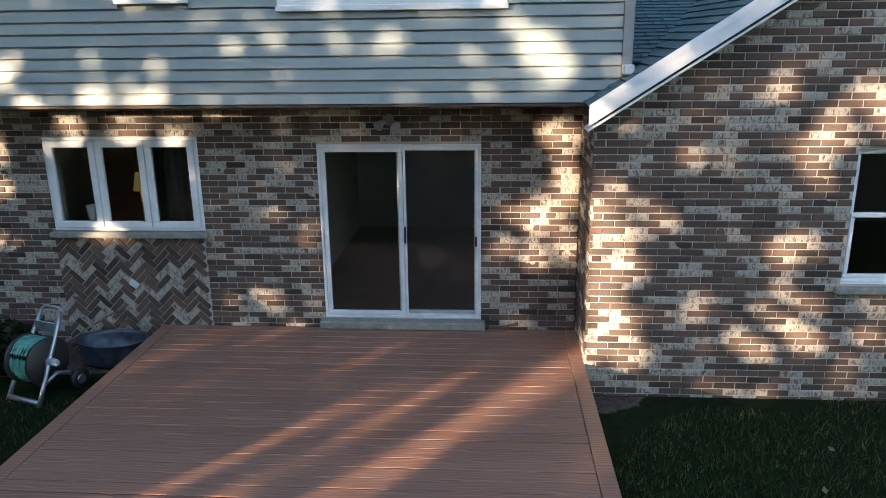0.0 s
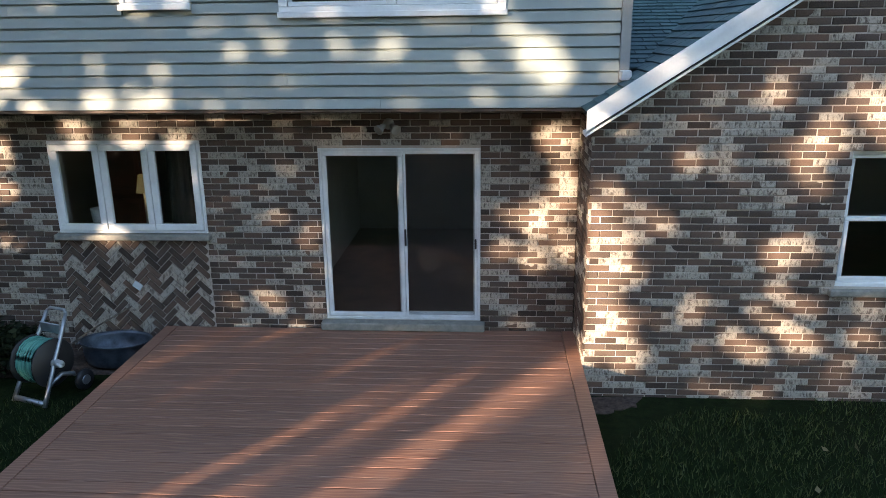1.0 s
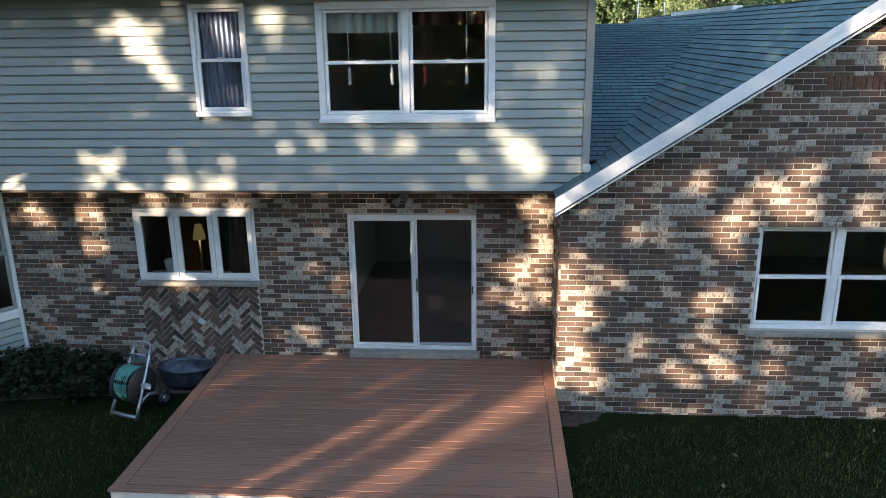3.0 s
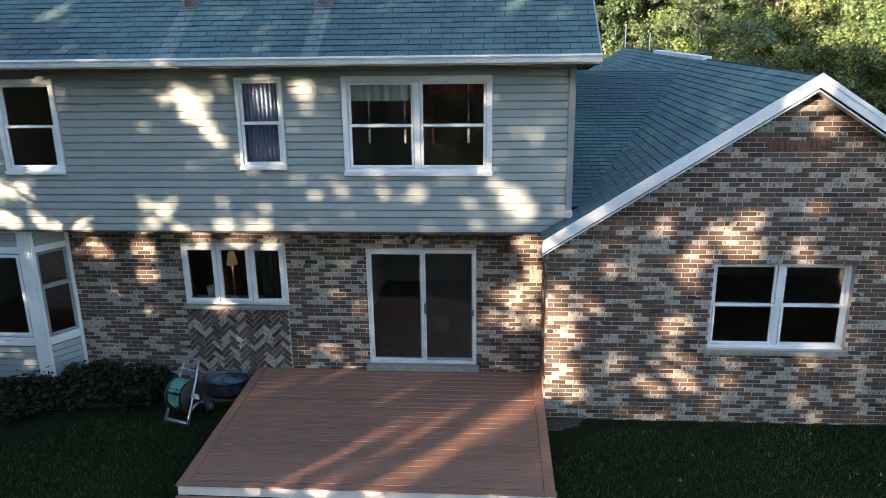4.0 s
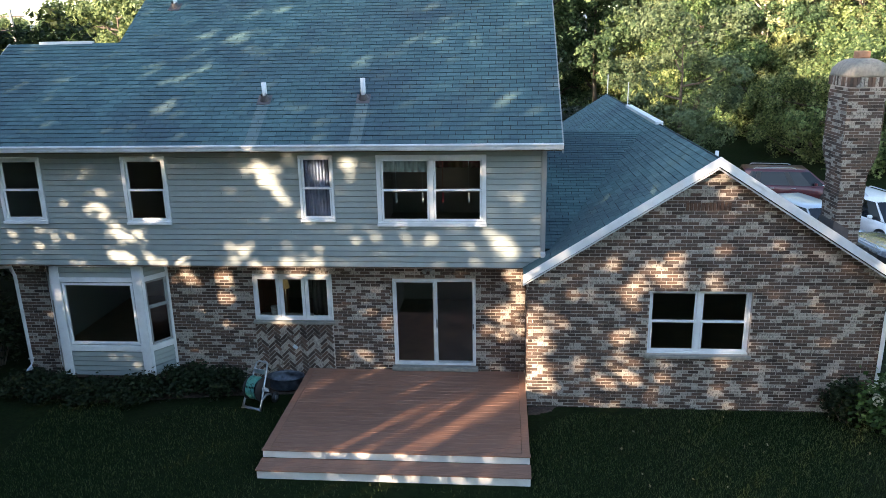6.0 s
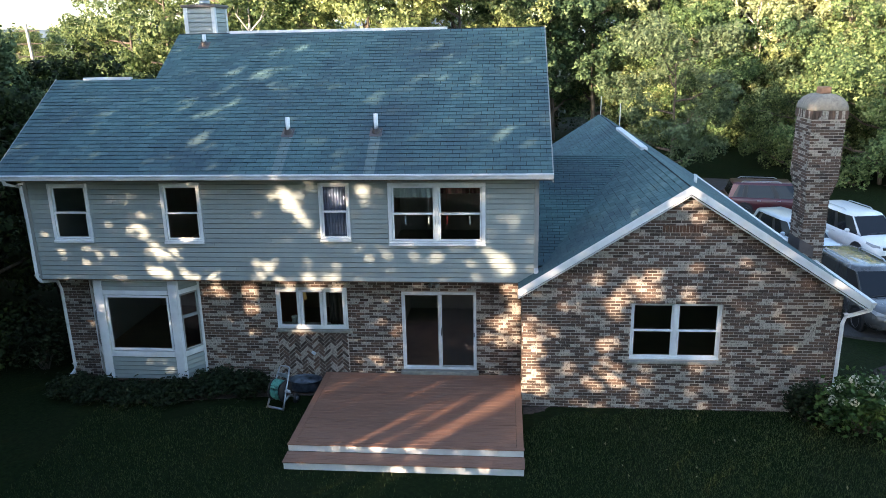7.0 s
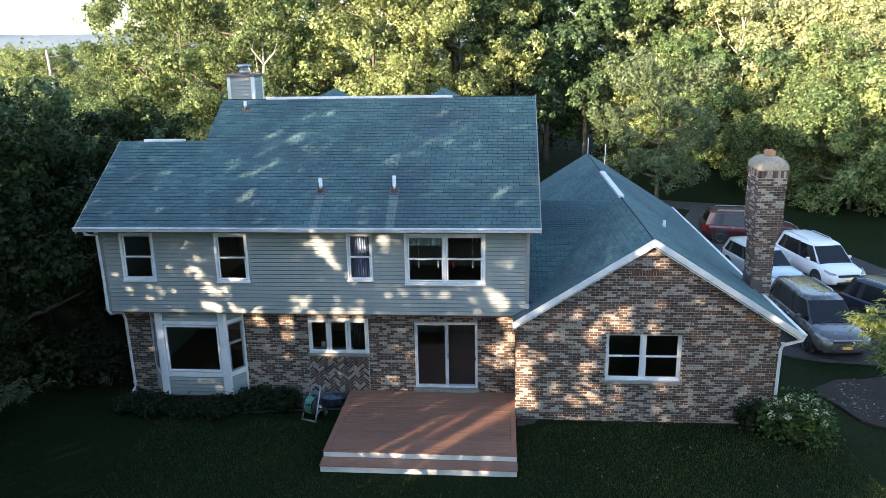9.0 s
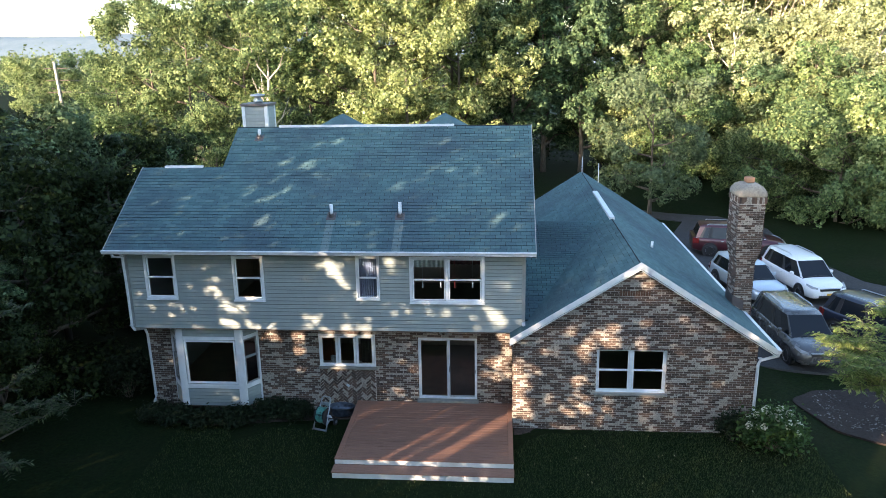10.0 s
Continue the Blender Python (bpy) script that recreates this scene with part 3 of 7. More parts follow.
for x0 in (ROOF_R, ROOF_L - 0.025):
    y1 = MAIN_Y if x0 > 0 else LOW_Y
    for ya, yb in ((EAVE_Y, y1), (2 * y1 - EAVE_Y, y1)):
        rk.add([(x, y, main_z(EAVE_Y) + (main_z(y1) - main_z(EAVE_Y)) * s + dz) for x in (x0, x0 + 0.025) for (y, s) in ((ya, 0), (yb, 1)) for dz in (-0.2, 0.0)],
               [(0, 1, 3, 2), (4, 6, 7, 5), (0, 4, 5, 1), (2, 3, 7, 6), (1, 5, 7, 3), (0, 2, 6, 4)])
structure("verge_trim", rk, CORNER, "narrow grey verge boards at the roof ends", "trim")
structure("ridge_vent", Geo().box(-6.7, -0.85, MAIN_Y - 0.06, MAIN_Y + 0.06, main_z(MAIN_Y) - 0.06, main_z(MAIN_Y) + 0.025).box(-10.0, -8.75, LOW_Y - 0.06, LOW_Y + 0.06, main_z(LOW_Y) - 0.05, main_z(LOW_Y) + 0.03)
          .box(RIDGE_X - 0.09, RIDGE_X + 0.09, 4.3, 9.2, RIDGE_Z - 0.05, RIDGE_Z + 0.035), WHITE, "pale metal ridge vents", "vent")
structure("corner_posts", Geo().box(UP_R - 0.09, UP_R + 0.003, UP_Y - 0.022, UP_Y + 0.09, UP_B, UP_T - 0.12).box(UP_L - 0.003, UP_L + 0.09, UP_Y - 0.022, UP_Y + 0.09, UP_B, UP_T - 0.12),
          CORNER, "grey corner posts of the siding", "trim")

# ---------------------------------------------------------------- windows and doors
def ring(g, x0, x1, z0, z1, w, y0, y1, bev=0.006, sides="lrtb"):
    """Four mitred-looking bars round an opening."""
    if "t" in sides:
        g.box(x0, x1, y0, y1, z1 - w, z1, bev=bev)
    if "b" in sides:
        g.box(x0, x1, y0, y1, z0, z0 + w, bev=bev)
    lo, hi = (z0 + w if "b" in sides else z0), (z1 - w if "t" in sides else z1)
    if "l" in sides:
        g.box(x0, x0 + w, y0, y1, lo, hi, bev=bev)
    if "r" in sides:
        g.box(x1 - w, x1, y0, y1, lo, hi, bev=bev)
    return g


def pane(parent, x0, x1, z0, z1, y, mat=None, name="pane"):
    p = part(name, Geo().box(x0, x1, y, y + 0.006, z0, z1), mat or GLASS, parent)
    if mat is None:
        p.visible_shadow = False
    return p


def sash(parent, x0, x1, z0, z1, y, w=0.045, d=0.04, mat=None, glass=None):
    s = part("sash", ring(Geo(), x0, x1, z0, z1, w, y, y + d), mat or WHITE, parent)
    pane(s, x0 + w - 0.004, x1 - w + 0.004, z0 + w - 0.004, z1 - w + 0.004, y + d * 0.5, glass)
    return s


def double_hung(name, hole, y, label, trim=0.075, mat=None, units=1, proud=0.022):
    """A sash window: outer casing, sill, and for each unit an upper and a lower sash set in two planes."""
    mat = mat or WHITE
    x0, x1, z0, z1 = hole
    w = tagged(new(name), label, "window", "", "structure")
    part("window_frame", ring(Geo(), x0, x1, z0, z1, trim, y - proud, y + 0.10), mat, w)
    part("window_sill", Geo().box(x0 - 0.01, x1 + 0.01, y - proud - 0.03, y - proud + 0.01, z0 - 0.02, z0 + 0.035, bev=0.006), mat, w)
    a, b2 = x0 + trim, x1 - trim
    step = (b2 - a) / units
    if units > 1:
        part("mullion", Geo().box(a + step - 0.045, a + step + 0.045, y - proud + 0.006, y + 0.10, z0 + trim, z1 - trim, bev=0.006), mat, w)
    mid = (z0 + z1) / 2
    for k in range(units):
        u0, u1 = a + step * k + (0.045 if k else 0), a + step * (k + 1) - (0.045 if k < units - 1 else 0)
        sash(w, u0 + 0.002, u1 - 0.002, mid - 0.02, z1 - trim - 0.002, y + 0.035, 0.04, 0.035, mat)
        sash(w, u0 + 0.004, u1 - 0.004, z0 + trim + 0.002, mid + 0.022, y - 0.005, 0.042, 0.038, mat)
        part("sash_lock", Geo().box((u0 + u1) / 2 - 0.03, (u0 + u1) / 2 + 0.03, y - 0.012, y + 0.004, mid + 0.0222, mid + 0.036, bev=0.004), ALU, w)
    return w


double_hung("window_1", WIN_A, UP_Y, "white vinyl sash window in the siding")
double_hung("window_2", WIN_B, UP_Y, "white vinyl sash window in the siding")
double_hung("window_3", WIN_C, UP_Y, "narrow white sash window with closed blue-grey curtains", 0.05)
double_hung("window_4", WIN_D, UP_Y, "wide twin white sash window with a pale valance", 0.085, None, 2)
double_hung("window_5", WING_WIN, WG_Y + 0.105, "twin white sash window in the brick gable", 0.05, None, 2, 0.0)
structure("gable_window_sill", Geo().box(WING_WIN[0] - 0.06, WING_WIN[1] + 0.06, WG_Y - 0.05, WG_Y + 0.12, WING_WIN[2] - 0.075, WING_WIN[2] - 0.004, bev=0.012), STONE,
          "grey stone sill below the twin gable window", "sill")

# three casements over the herringbone panel
tri = tagged(new("window_6"), "white three-light casement window over the herringbone panel", "window", "", "structure")
tx0, tx1, tz0, tz1 = TRI
part("window_frame", ring(Geo(), tx0, tx1, tz0, tz1, 0.035, -0.012, 0.12), WHITE, tri)
tw = (tx1 - tx0 - 0.07) / 3
for k in range(3):
    u = tx0 + 0.035 + tw * k
    s = sash(tri, u + 0.004, u + tw - 0.004, tz0 + 0.037, tz1 - 0.037, -0.03, 0.075, 0.05)
structure("window_stone_sill", Geo().box(tx0 - 0.04, tx1 + 0.04, -0.09, 0.12, tz0 - 0.075, tz0 - 0.004, bev=0.012), STONE, "grey stone sill under the casements", "sill")

# sliding patio door
dx0, dx1, dz0, dz1 = DOOR
door = tagged(new("door_1"), "white aluminium sliding patio door with one insect screen", "door", "", "structure")
part("door_frame", ring(Geo(), dx0, dx1, dz0, dz1, 0.034, 0.012, 0.14), ALU, door)
mid = (dx0 + dx1) / 2
lp = part("sliding_panel", ring(Geo(), dx0 + 0.036, mid + 0.04, dz0 + 0.036, dz1 - 0.036, 0.052, 0.02, 0.06), ALU, door)
pane(lp, dx0 + 0.084, mid - 0.008, dz0 + 0.084, dz1 - 0.084, 0.038)
rp = part("fixed_panel", ring(Geo(), mid - 0.035, dx1 - 0.036, dz0 + 0.036, dz1 - 0.036, 0.045, 0.075, 0.11), ALU, door)
pane(rp, mid + 0.006, dx1 - 0.077, dz0 + 0.077, dz1 - 0.077, 0.09)
sp = part("screen_panel", ring(Geo(), mid + 0.045, dx1 - 0.036, dz0 + 0.036, dz1 - 0.036, 0.028, 0.014, 0.019), ALU, door)
sc = material("insect_mesh", 0.7)[0]
nt = sc.node_tree
tb = nt.nodes.new("ShaderNodeBsdfTransparent")
ms = nt.nodes.new("ShaderNodeMixShader")
ms.inputs[0].default_value = 0.16
nt.nodes["Principled BSDF"].inputs["Base Color"].default_value = (0.03, 0.03, 0.032, 1)
nt.links.new(tb.outputs[0], ms.inputs[1])
nt.links.new(nt.nodes["Principled BSDF"].outputs[0], ms.inputs[2])
nt.links.new(ms.outputs[0], nt.nodes["Material Output"].inputs[0])
part("screen_mesh", Geo().box(mid + 0.07, dx1 - 0.061, 0.0155, 0.0175, dz0 + 0.061, dz1 - 0.061), sc, sp)
part("door_handle", Geo().box(mid + 0.042, mid + 0.066, -0.012, 0.0135, 1.36, 1.56, bev=0.008), BLACK, door)
part("door_handle", Geo().box(dx1 - 0.066, dx1 - 0.044, -0.012, 0.0135, 1.33, 1.45, bev=0.008), BLACK, door)
structure("door_sill", Geo().box(dx0 - 0.05, dx1 + 0.05, -0.12, 0.13, 0.362, dz0 - 0.003, bev=0.012), STONE, "grey stone threshold under the patio door", "sill")


def lap(x0, x1, z0, h, yo):
    """A lap of vinyl siding: a face leaning back over its lip, with a groove at the top under the next lap."""
    prof = [(0.0445, 0.0), (0.003, 0.0), (0.0, 0.004), (0.017, h - 0.016), (0.039, h - 0.014), (0.040, h), (0.0445, h)]
    n = len(prof)
    return Geo().add([(x, yo + y, z0 + z) for x in (x0, x1) for y, z in prof],
                     [(i, i + n, (i + 1) % n + n, (i + 1) % n) for i in range(n)] + [tuple(range(n))[::-1], tuple(range(n, 2 * n))])


# ---------------------------------------------------------------- bay window
def bay():
    b = tagged(new("bay_window"), "white-trimmed bay window with a large pane and grey siding panels", "window", "", "structure")
    yf, xa, xb = -0.50, -9.22, -7.18
    z0, z1 = 0.30, 2.95
    faces = [((xa, yf), (xb, yf)), ((xb, yf), (BAY[1], -0.0)), ((BAY[0], -0.0), (xa, yf))]
    for i, (p, q) in enumerate(faces):
        d = Vector((q[0] - p[0], q[1] - p[1], 0))
        L = d.length
        ang = math.degrees(math.atan2(d.y, d.x))
        m = pose(p[0], p[1], 0, 0, 0, ang)
        po = 0.20 if i == 0 else 0.06
        g = Geo()
        g.box(0, po, -0.02, 0.10, z0, z1, bev=0.008).box(L - po, L, -0.02, 0.10, z0, z1, bev=0.008)
        g.box(po, L - po, -0.018, 0.10, 0.90, 1.04, bev=0.008).box(po, L - po, -0.018, 0.10, 2.52, 2.63, bev=0.008)
        g.box(po, L - po, -0.018, 0.10, 2.86, z1, bev=0.006)
        part("casing", g, WHITE, b, "", False, m)
        for za in [z0 + 0.02 + k * 0.1145 for k in range(5)] + [2.632 + k * 0.1135 for k in range(2)]:
            part("siding_plank", lap(po, L - po, za, 0.113, -0.014), SIDING, b, "", False, m)
        if i == 0:
            s = part("sash", ring(Geo(), po + 0.02, L - po - 0.02, 1.06, 2.50, 0.06, 0.0, 0.06), WHITE, b, "", False, m)
            pane(s, po + 0.075, L - po - 0.075, 1.115, 2.445, 0.03)
        else:
            for za, zb, yy in ((1.05, 1.93, -0.002), (1.90, 2.51, 0.03)):
                s = part("sash", ring(Geo(), po + 0.002, L - po - 0.002, za, zb, 0.05, yy, yy + 0.03), CORNER, b, "", False, m)
                pane(s, po + 0.05, L - po - 0.05, za + 0.045, zb - 0.045, yy + 0.015)
    part("bay_floor", Geo().add([(BAY[0], 0.25, z) for z in (0.26, 0.32)] + [(xa, yf + 0.01, z) for z in (0.26, 0.32)] + [(xb, yf + 0.01, z) for z in (0.26, 0.32)] + [(BAY[1], 0.25, z) for z in (0.26, 0.32)],
         [(1, 3, 5, 7), (6, 4, 2, 0), (0, 2, 3, 1), (2, 4, 5, 3), (4, 6, 7, 5), (6, 0, 1, 7)]), SOFFIT, b)
    return b


bay()


# ---------------------------------------------------------------- siding planks of the upper storey
COURSE = 0.1145
for k in range(21):
    z = UP_B + 0.002 + k * COURSE
    for a, b2 in spans(UP_L + 0.092, UP_R - 0.092, z + 0.05, UP_HOLES, 0.02):
        lo = a
        # butt joints every few metres
        cuts = [c for c in (-8.3 + 3.66 * j + (k * 1.37) % 3.66 for j in range(-1, 4)) if a + 0.4 < c < b2 - 0.4]
        for c in cuts + [b2]:
            part("siding_plank", lap(lo + (0.001 if lo > a else 0), c, z, COURSE - 0.001, UP_Y), SIDING, wall_upper)
            lo = c


# ---------------------------------------------------------------- deck
def make_deck():
    d = thing("deck", "low deck of red-brown composite boards with white risers", "deck")
    x0, x1, yb, yf, top = -3.76, 1.085, -0.03, -3.44, 0.36
    bw, gap = 0.1355, 0.009
    y = yb - 0.01
    k = 0
    while y - bw > yf + 0.02:
        right = x1 - 0.155
        part("board", Geo().box(x0 + 0.15, right, y - bw, y, top - 0.025, top - 0.0008 * (k % 3), bev=0.004), DECK, d)
        y -= bw + gap
        k += 1
    for a, b2 in ((x0, x0 + 0.145), (x1 - 0.15, x1 - 0.01)):
        part("border_board", Geo().box(a, b2, yf, yb if a < 0 else yb, top - 0.026, top + 0.001, bev=0.004), DECK, d)
    part("border_board", Geo().box(x0 - 0.01, x1 + 0.005, yf - 0.03, y - 0.002 if y - 0.002 < yf + 0.1 else yf + 0.1, top - 0.027, top - 0.003, bev=0.004), DECK, d)
    part("riser", Geo().box(x0, x0 + 2.43, yf, yf + 0.02, 0.185, top - 0.029, bev=0.003), WHITE_BOARD, d)
    part("riser", Geo().box(x0 + 2.434, x1 - 0.01, yf, yf + 0.02, 0.185, top - 0.029, bev=0.003), WHITE_BOARD, d)
    ys = yf - 0.42
    for j in range(3):
        part("step_board", Geo().box(x0 - 0.02, x1 + 0.005, yf - 0.008 - 0.1345 * (j + 1) - 0.004 * j, yf - 0.008 - 0.1345 * j - 0.004 * j, 0.16, 0.184, bev=0.004), DECK, d)
    part("riser", Geo().box(x0, x0 + 2.43, ys + 0.03, ys + 0.05, -0.04, 0.158, bev=0.003), WHITE_BOARD, d)
    part("riser", Geo().box(x0 + 2.434, x1 - 0.01, ys + 0.03, ys + 0.05, -0.04, 0.158, bev=0.003), WHITE_BOARD, d)
    for xx in (x0, x1 - 0.03):
        part("skirt", Geo().box(xx, xx + 0.02, yf + 0.021, yb if xx < 0 else WG_Y - 0.02, -0.03, top - 0.03), DECK, d)
        part("skirt", Geo().box(xx, xx + 0.02, ys + 0.052, yf - 0.001, -0.03, 0.158), DECK, d)
    part("joists", Geo().box(x0 + 0.2, x1 - 0.2, yf + 0.1, yb - 0.1, -0.02, top - 0.08), SOFFIT, d, "dark framing under the boards")


make_deck()


# ---------------------------------------------------------------- chimneys, pipes, lights on the house
def brick_chimney():
    c = thing("chimney", "tall brick chimney with flared shoulders and a rounded mortar crown", "chimney")
    x0, x1, y0, y1 = 8.12, 8.68, 1.95, 2.75
    fl = 0.11

    def level(z):
        if z < 4.35:
            return 0.0
        if z < 4.85:
            return fl * (z - 4.35) / 0.5
        return fl
    core = Geo()
    zs = [-0.5, 4.35, 4.85, 6.60]
    for za, zb in zip(zs, zs[1:]):
        a, b2 = level(za + 1e-4) if za > 4.3 else 0, level(zb)
        core.add([(x0 - s + 0.012, y0 - s + 0.012, z) if k == 0 else (x1 + s - 0.012, y0 - s + 0.012, z) if k == 1 else (x1 + s - 0.012, y1 + s - 0.012, z) if k == 2 else (x0 - s + 0.012, y1 + s - 0.012, z)
                  for z, s in ((za, a), (zb, b2)) for k in range(4)],
                 [(0, 1, 5, 4), (1, 2, 6, 5), (2, 3, 7, 6), (3, 0, 4, 7), (0, 3, 2, 1), (4, 5, 6, 7)])
    part("shaft", core, MORTAR, c)
    # brick courses on all four faces: one joined coat
    g = Geo()
    rnd = random.Random(5)
    z, k = 2.3, 0
    while z < 6.27:
        s = level(z + 0.03) + rnd.uniform(-0.004, 0.006)
        ax, bx, ay, by = x0 - s, x1 + s, y0 - s, y1 + s
        for face in range(4):
            L = (bx - ax) if face % 2 == 0 else (by - ay)
            u = 0.0 if (k + face) % 2 else -0.109
            while u < L - 0.03:
                a, b2 = max(u, 0.0), min(u + 0.206, L)
                if b2 - a > 0.04:
                    o = rnd.uniform(-0.004, 0.003)
                    if face == 0:
                        g.box(ax + a, ax + b2, ay + o, ay + 0.03, z, z + 0.060, bev=0.004)
                    elif face == 1:
                        g.box(bx - 0.03, bx - o, ay + a, ay + b2, z, z + 0.060, bev=0.004)
                    elif face == 2:
                        g.box(ax + a, ax + b2, by - 0.03, by - o, z, z + 0.060, bev=0.004)
                    else:
                        g.box(ax + o, ax + 0.03, ay + a, ay + b2, z, z + 0.060, bev=0.004)
                u += 0.217
        z += 0.071
        k += 1
    tagged(part("brickwork", g, BRICK_J, c), kind="stuff")
    # soldier course
    s = fl + 0.03
    n = 0
    for face in range(4):
        ax, bx, ay, by = x0 - s, x1 + s, y0 - s, y1 + s
        L = (bx - ax) if face % 2 == 0 else (by - ay)
        cnt = int(L / 0.071)
        for i in range(cnt):
            a = i * L / cnt + 0.004
            w = L / cnt - 0.008
            sg = Geo()
            if face == 0:
                sg.box(ax + a, ax + a + w, ay, ay + 0.05, 6.30, 6.50, bev=0.005)
            elif face == 1:
                sg.box(bx - 0.05, bx, ay + a, ay + a + w, 6.30, 6.50, bev=0.005)
            elif face == 2:
                sg.box(ax + a, ax + a + w, by - 0.05, by, 6.30, 6.50, bev=0.005)
            else:
                sg.box(ax, ax + 0.05, ay + a, ay + a + w, 6.30, 6.50, bev=0.005)
            part("soldier_brick", sg, BRICK_O, c)
    # rounded crown
    cr = Geo()
    steps = [(0.035, 6.501), (0.045, 6.55), (0.02, 6.67), (-0.06, 6.79), (-0.17, 6.86), (-0.24, 6.88)]
    rings = []
    for off, zz in steps:
        s2 = fl + off
        ax, bx, ay, by = x0 - s2, x1 + s2, y0 - s2, y1 + s2
        r = 0.1
        ringv = []
        for (cx, cy, t0) in ((bx - r, by - r, 0), (ax + r, by - r, 90), (ax + r, ay + r, 180), (bx - r, ay + r, 270)):
            for q in range(4):
                t = radians(t0 + q * 30)
                ringv.append((cx + r * math.cos(t), cy + r * math.sin(t), zz))
        rings.append(ringv)
    for rv in rings:
        cr.v += rv
    n = 16
    cr.f = [(i * n + k2, i * n + (k2 + 1) % n, (i + 1) * n + (k2 + 1) % n, (i + 1) * n + k2) for i in range(len(rings) - 1) for k2 in range(n)] + [tuple(range((len(rings) - 1) * n, len(rings) * n)), tuple(range(n))[::-1]]
    part("crown", cr, CONCRETE, c, "weathered tan mortar crown", True)
    cx, cy = (x0 + x1) / 2, (y0 + y1) / 2
    part("flue_pot", Geo().box(cx - 0.13, cx + 0.13, cy - 0.13, cy + 0.13, 6.88, 7.04, bev=0.02), TERRACOTTA, c, "terracotta flue pot")
    f = Geo()
    f.prism([(x0 - 0.04, wing_z(x0 - 0.04) + 0.02), (W_XR + 0.02, wing_z(W_XR) + 0.02), (W_XR + 0.02, wing_z(W_XR) + 0.32), (x0 - 0.04, wing_z(x0 - 0.04) + 0.32)], y0 - 0.012, y0 - 0.006)
    f.box(x0 - 0.014, x0 - 0.007, y0 - 0.006, y1 + 0.01, wing_z(x0) - 0.1, wing_z(x0) + 0.3)
    part("flashing", f, LEAD, c, "dark lead flashing")


brick_chimney()


def sided_chimney():
    c = thing("boxed_chimney", "boxed chimney in grey siding with white corners and a metal cap", "chimney")
    x0, x1, y0, y1, z0, z1 = -7.97, -7.12, 3.55, 4.45, 7.6, 9.32
    part("core", Geo().box(x0 + 0.02, x1 - 0.02, y0 + 0.02, y1 - 0.02, z0, z1), SIDING, c)
    z = 8.2
    while z < z1 - 0.1:
        for m, L in ((pose(x0 + 0.09, y0, 0), x1 - x0 - 0.18), (pose(x1, y0 + 0.09, 0, 0, 0, 90), y1 - y0 - 0.18), (pose(x0, y1 - 0.09, 0, 0, 0, -90), y1 - y0 - 0.18)):
            part("siding_plank", lap(0, L, z, 0.113, -0.012), SIDING, c, "", False, m)
        z += 0.114
    for x in (x0, x1):
        for y in (y0, y1):
            part("corner_board", Geo().box(x - 0.012 if x == x0 else x - 0.095, x + 0.095 if x == x0 else x + 0.012, y - 0.012 if y == y0 else y - 0.095, y + 0.095 if y == y0 else y + 0.012, z0 + 0.3, z1 - 0.04, bev=0.005), WHITE, c)
    part("cap", Geo().box(x0 - 0.05, x1 + 0.05, y0 - 0.05, y1 + 0.05, z1 - 0.06, z1 + 0.02, bev=0.01), LEAD, c, "brown metal chimney cap")
    cx, cy = (x0 + x1) / 2, (y0 + y1) / 2
    part("flue", Geo().lathe([(0.0, 0), (0.15, 0.0), (0.15, 0.12), (0.11, 0.125), (0.11, 0.22), (0.24, 0.225), (0.24, 0.28), (0.0, 0.32)], (cx, cy, z1 + 0.02), 20), STEEL, c, "round metal flue with a rain cap", True)


sided_chimney()


def vent_pipe(x, y, h, r=0.05, mat=None):
    p = thing("vent_pipe", "white plastic vent pipe with a dark flashing boot on the shingles", "vent pipe", (x, y, main_z(y) - 0.02), group="roof vents")
    part("pipe", Geo().lathe([(0.0, -0.05), (r, -0.05), (r, h), (r - 0.008, h), (r - 0.008, 0.1), (0, 0.1)], (0, 0, 0), 16), mat or WHITE, p, "", True)
    a = math.degrees(math.atan(SLOPE))
    part("boot", Geo().box(-0.14, 0.14, -0.17, 0.13, 0.015, 0.034, bev=0.004).lathe([(0.11, 0.03), (0.075, 0.10), (r + 0.006, 0.14)], (0, 0, 0), 16), LEAD, p, "rusty dark flashing", False, pose(0, 0, 0, a, 0, 0))
    return p


vent_pipe(-4.26, -0.08, 0.36)
vent_pipe(-2.23, -0.08, 0.42)
vent_pipe(-7.24, 2.96, 0.28)
wp = thing("vent_pipe", "short white vent pipe on the wing's roof", "vent pipe", (5.75, 3.3, wing_z(5.75) - 0.03), group="roof vents")
part("pipe", Geo().lathe([(0.0, -0.05), (0.045, -0.05), (0.045, 0.24), (0.037, 0.24), (0.037, 0.1), (0, 0.1)], (0, 0, 0), 16), WHITE, wp, "", True)

for x, y, hh in ((RIDGE_X, 14.2, 0.75), (RIDGE_X + 0.75, 14.0, 0.95)):
    ro = thing("roof_rod", "thin white rod standing at the wing's far ridge end", "rod", (x, y, wing_z(x) - 0.03), group="roof rods")
    part("rod", Geo().tube([(0, 0, 0), (0, 0, hh)], 0.018, 6), WHITE, ro)
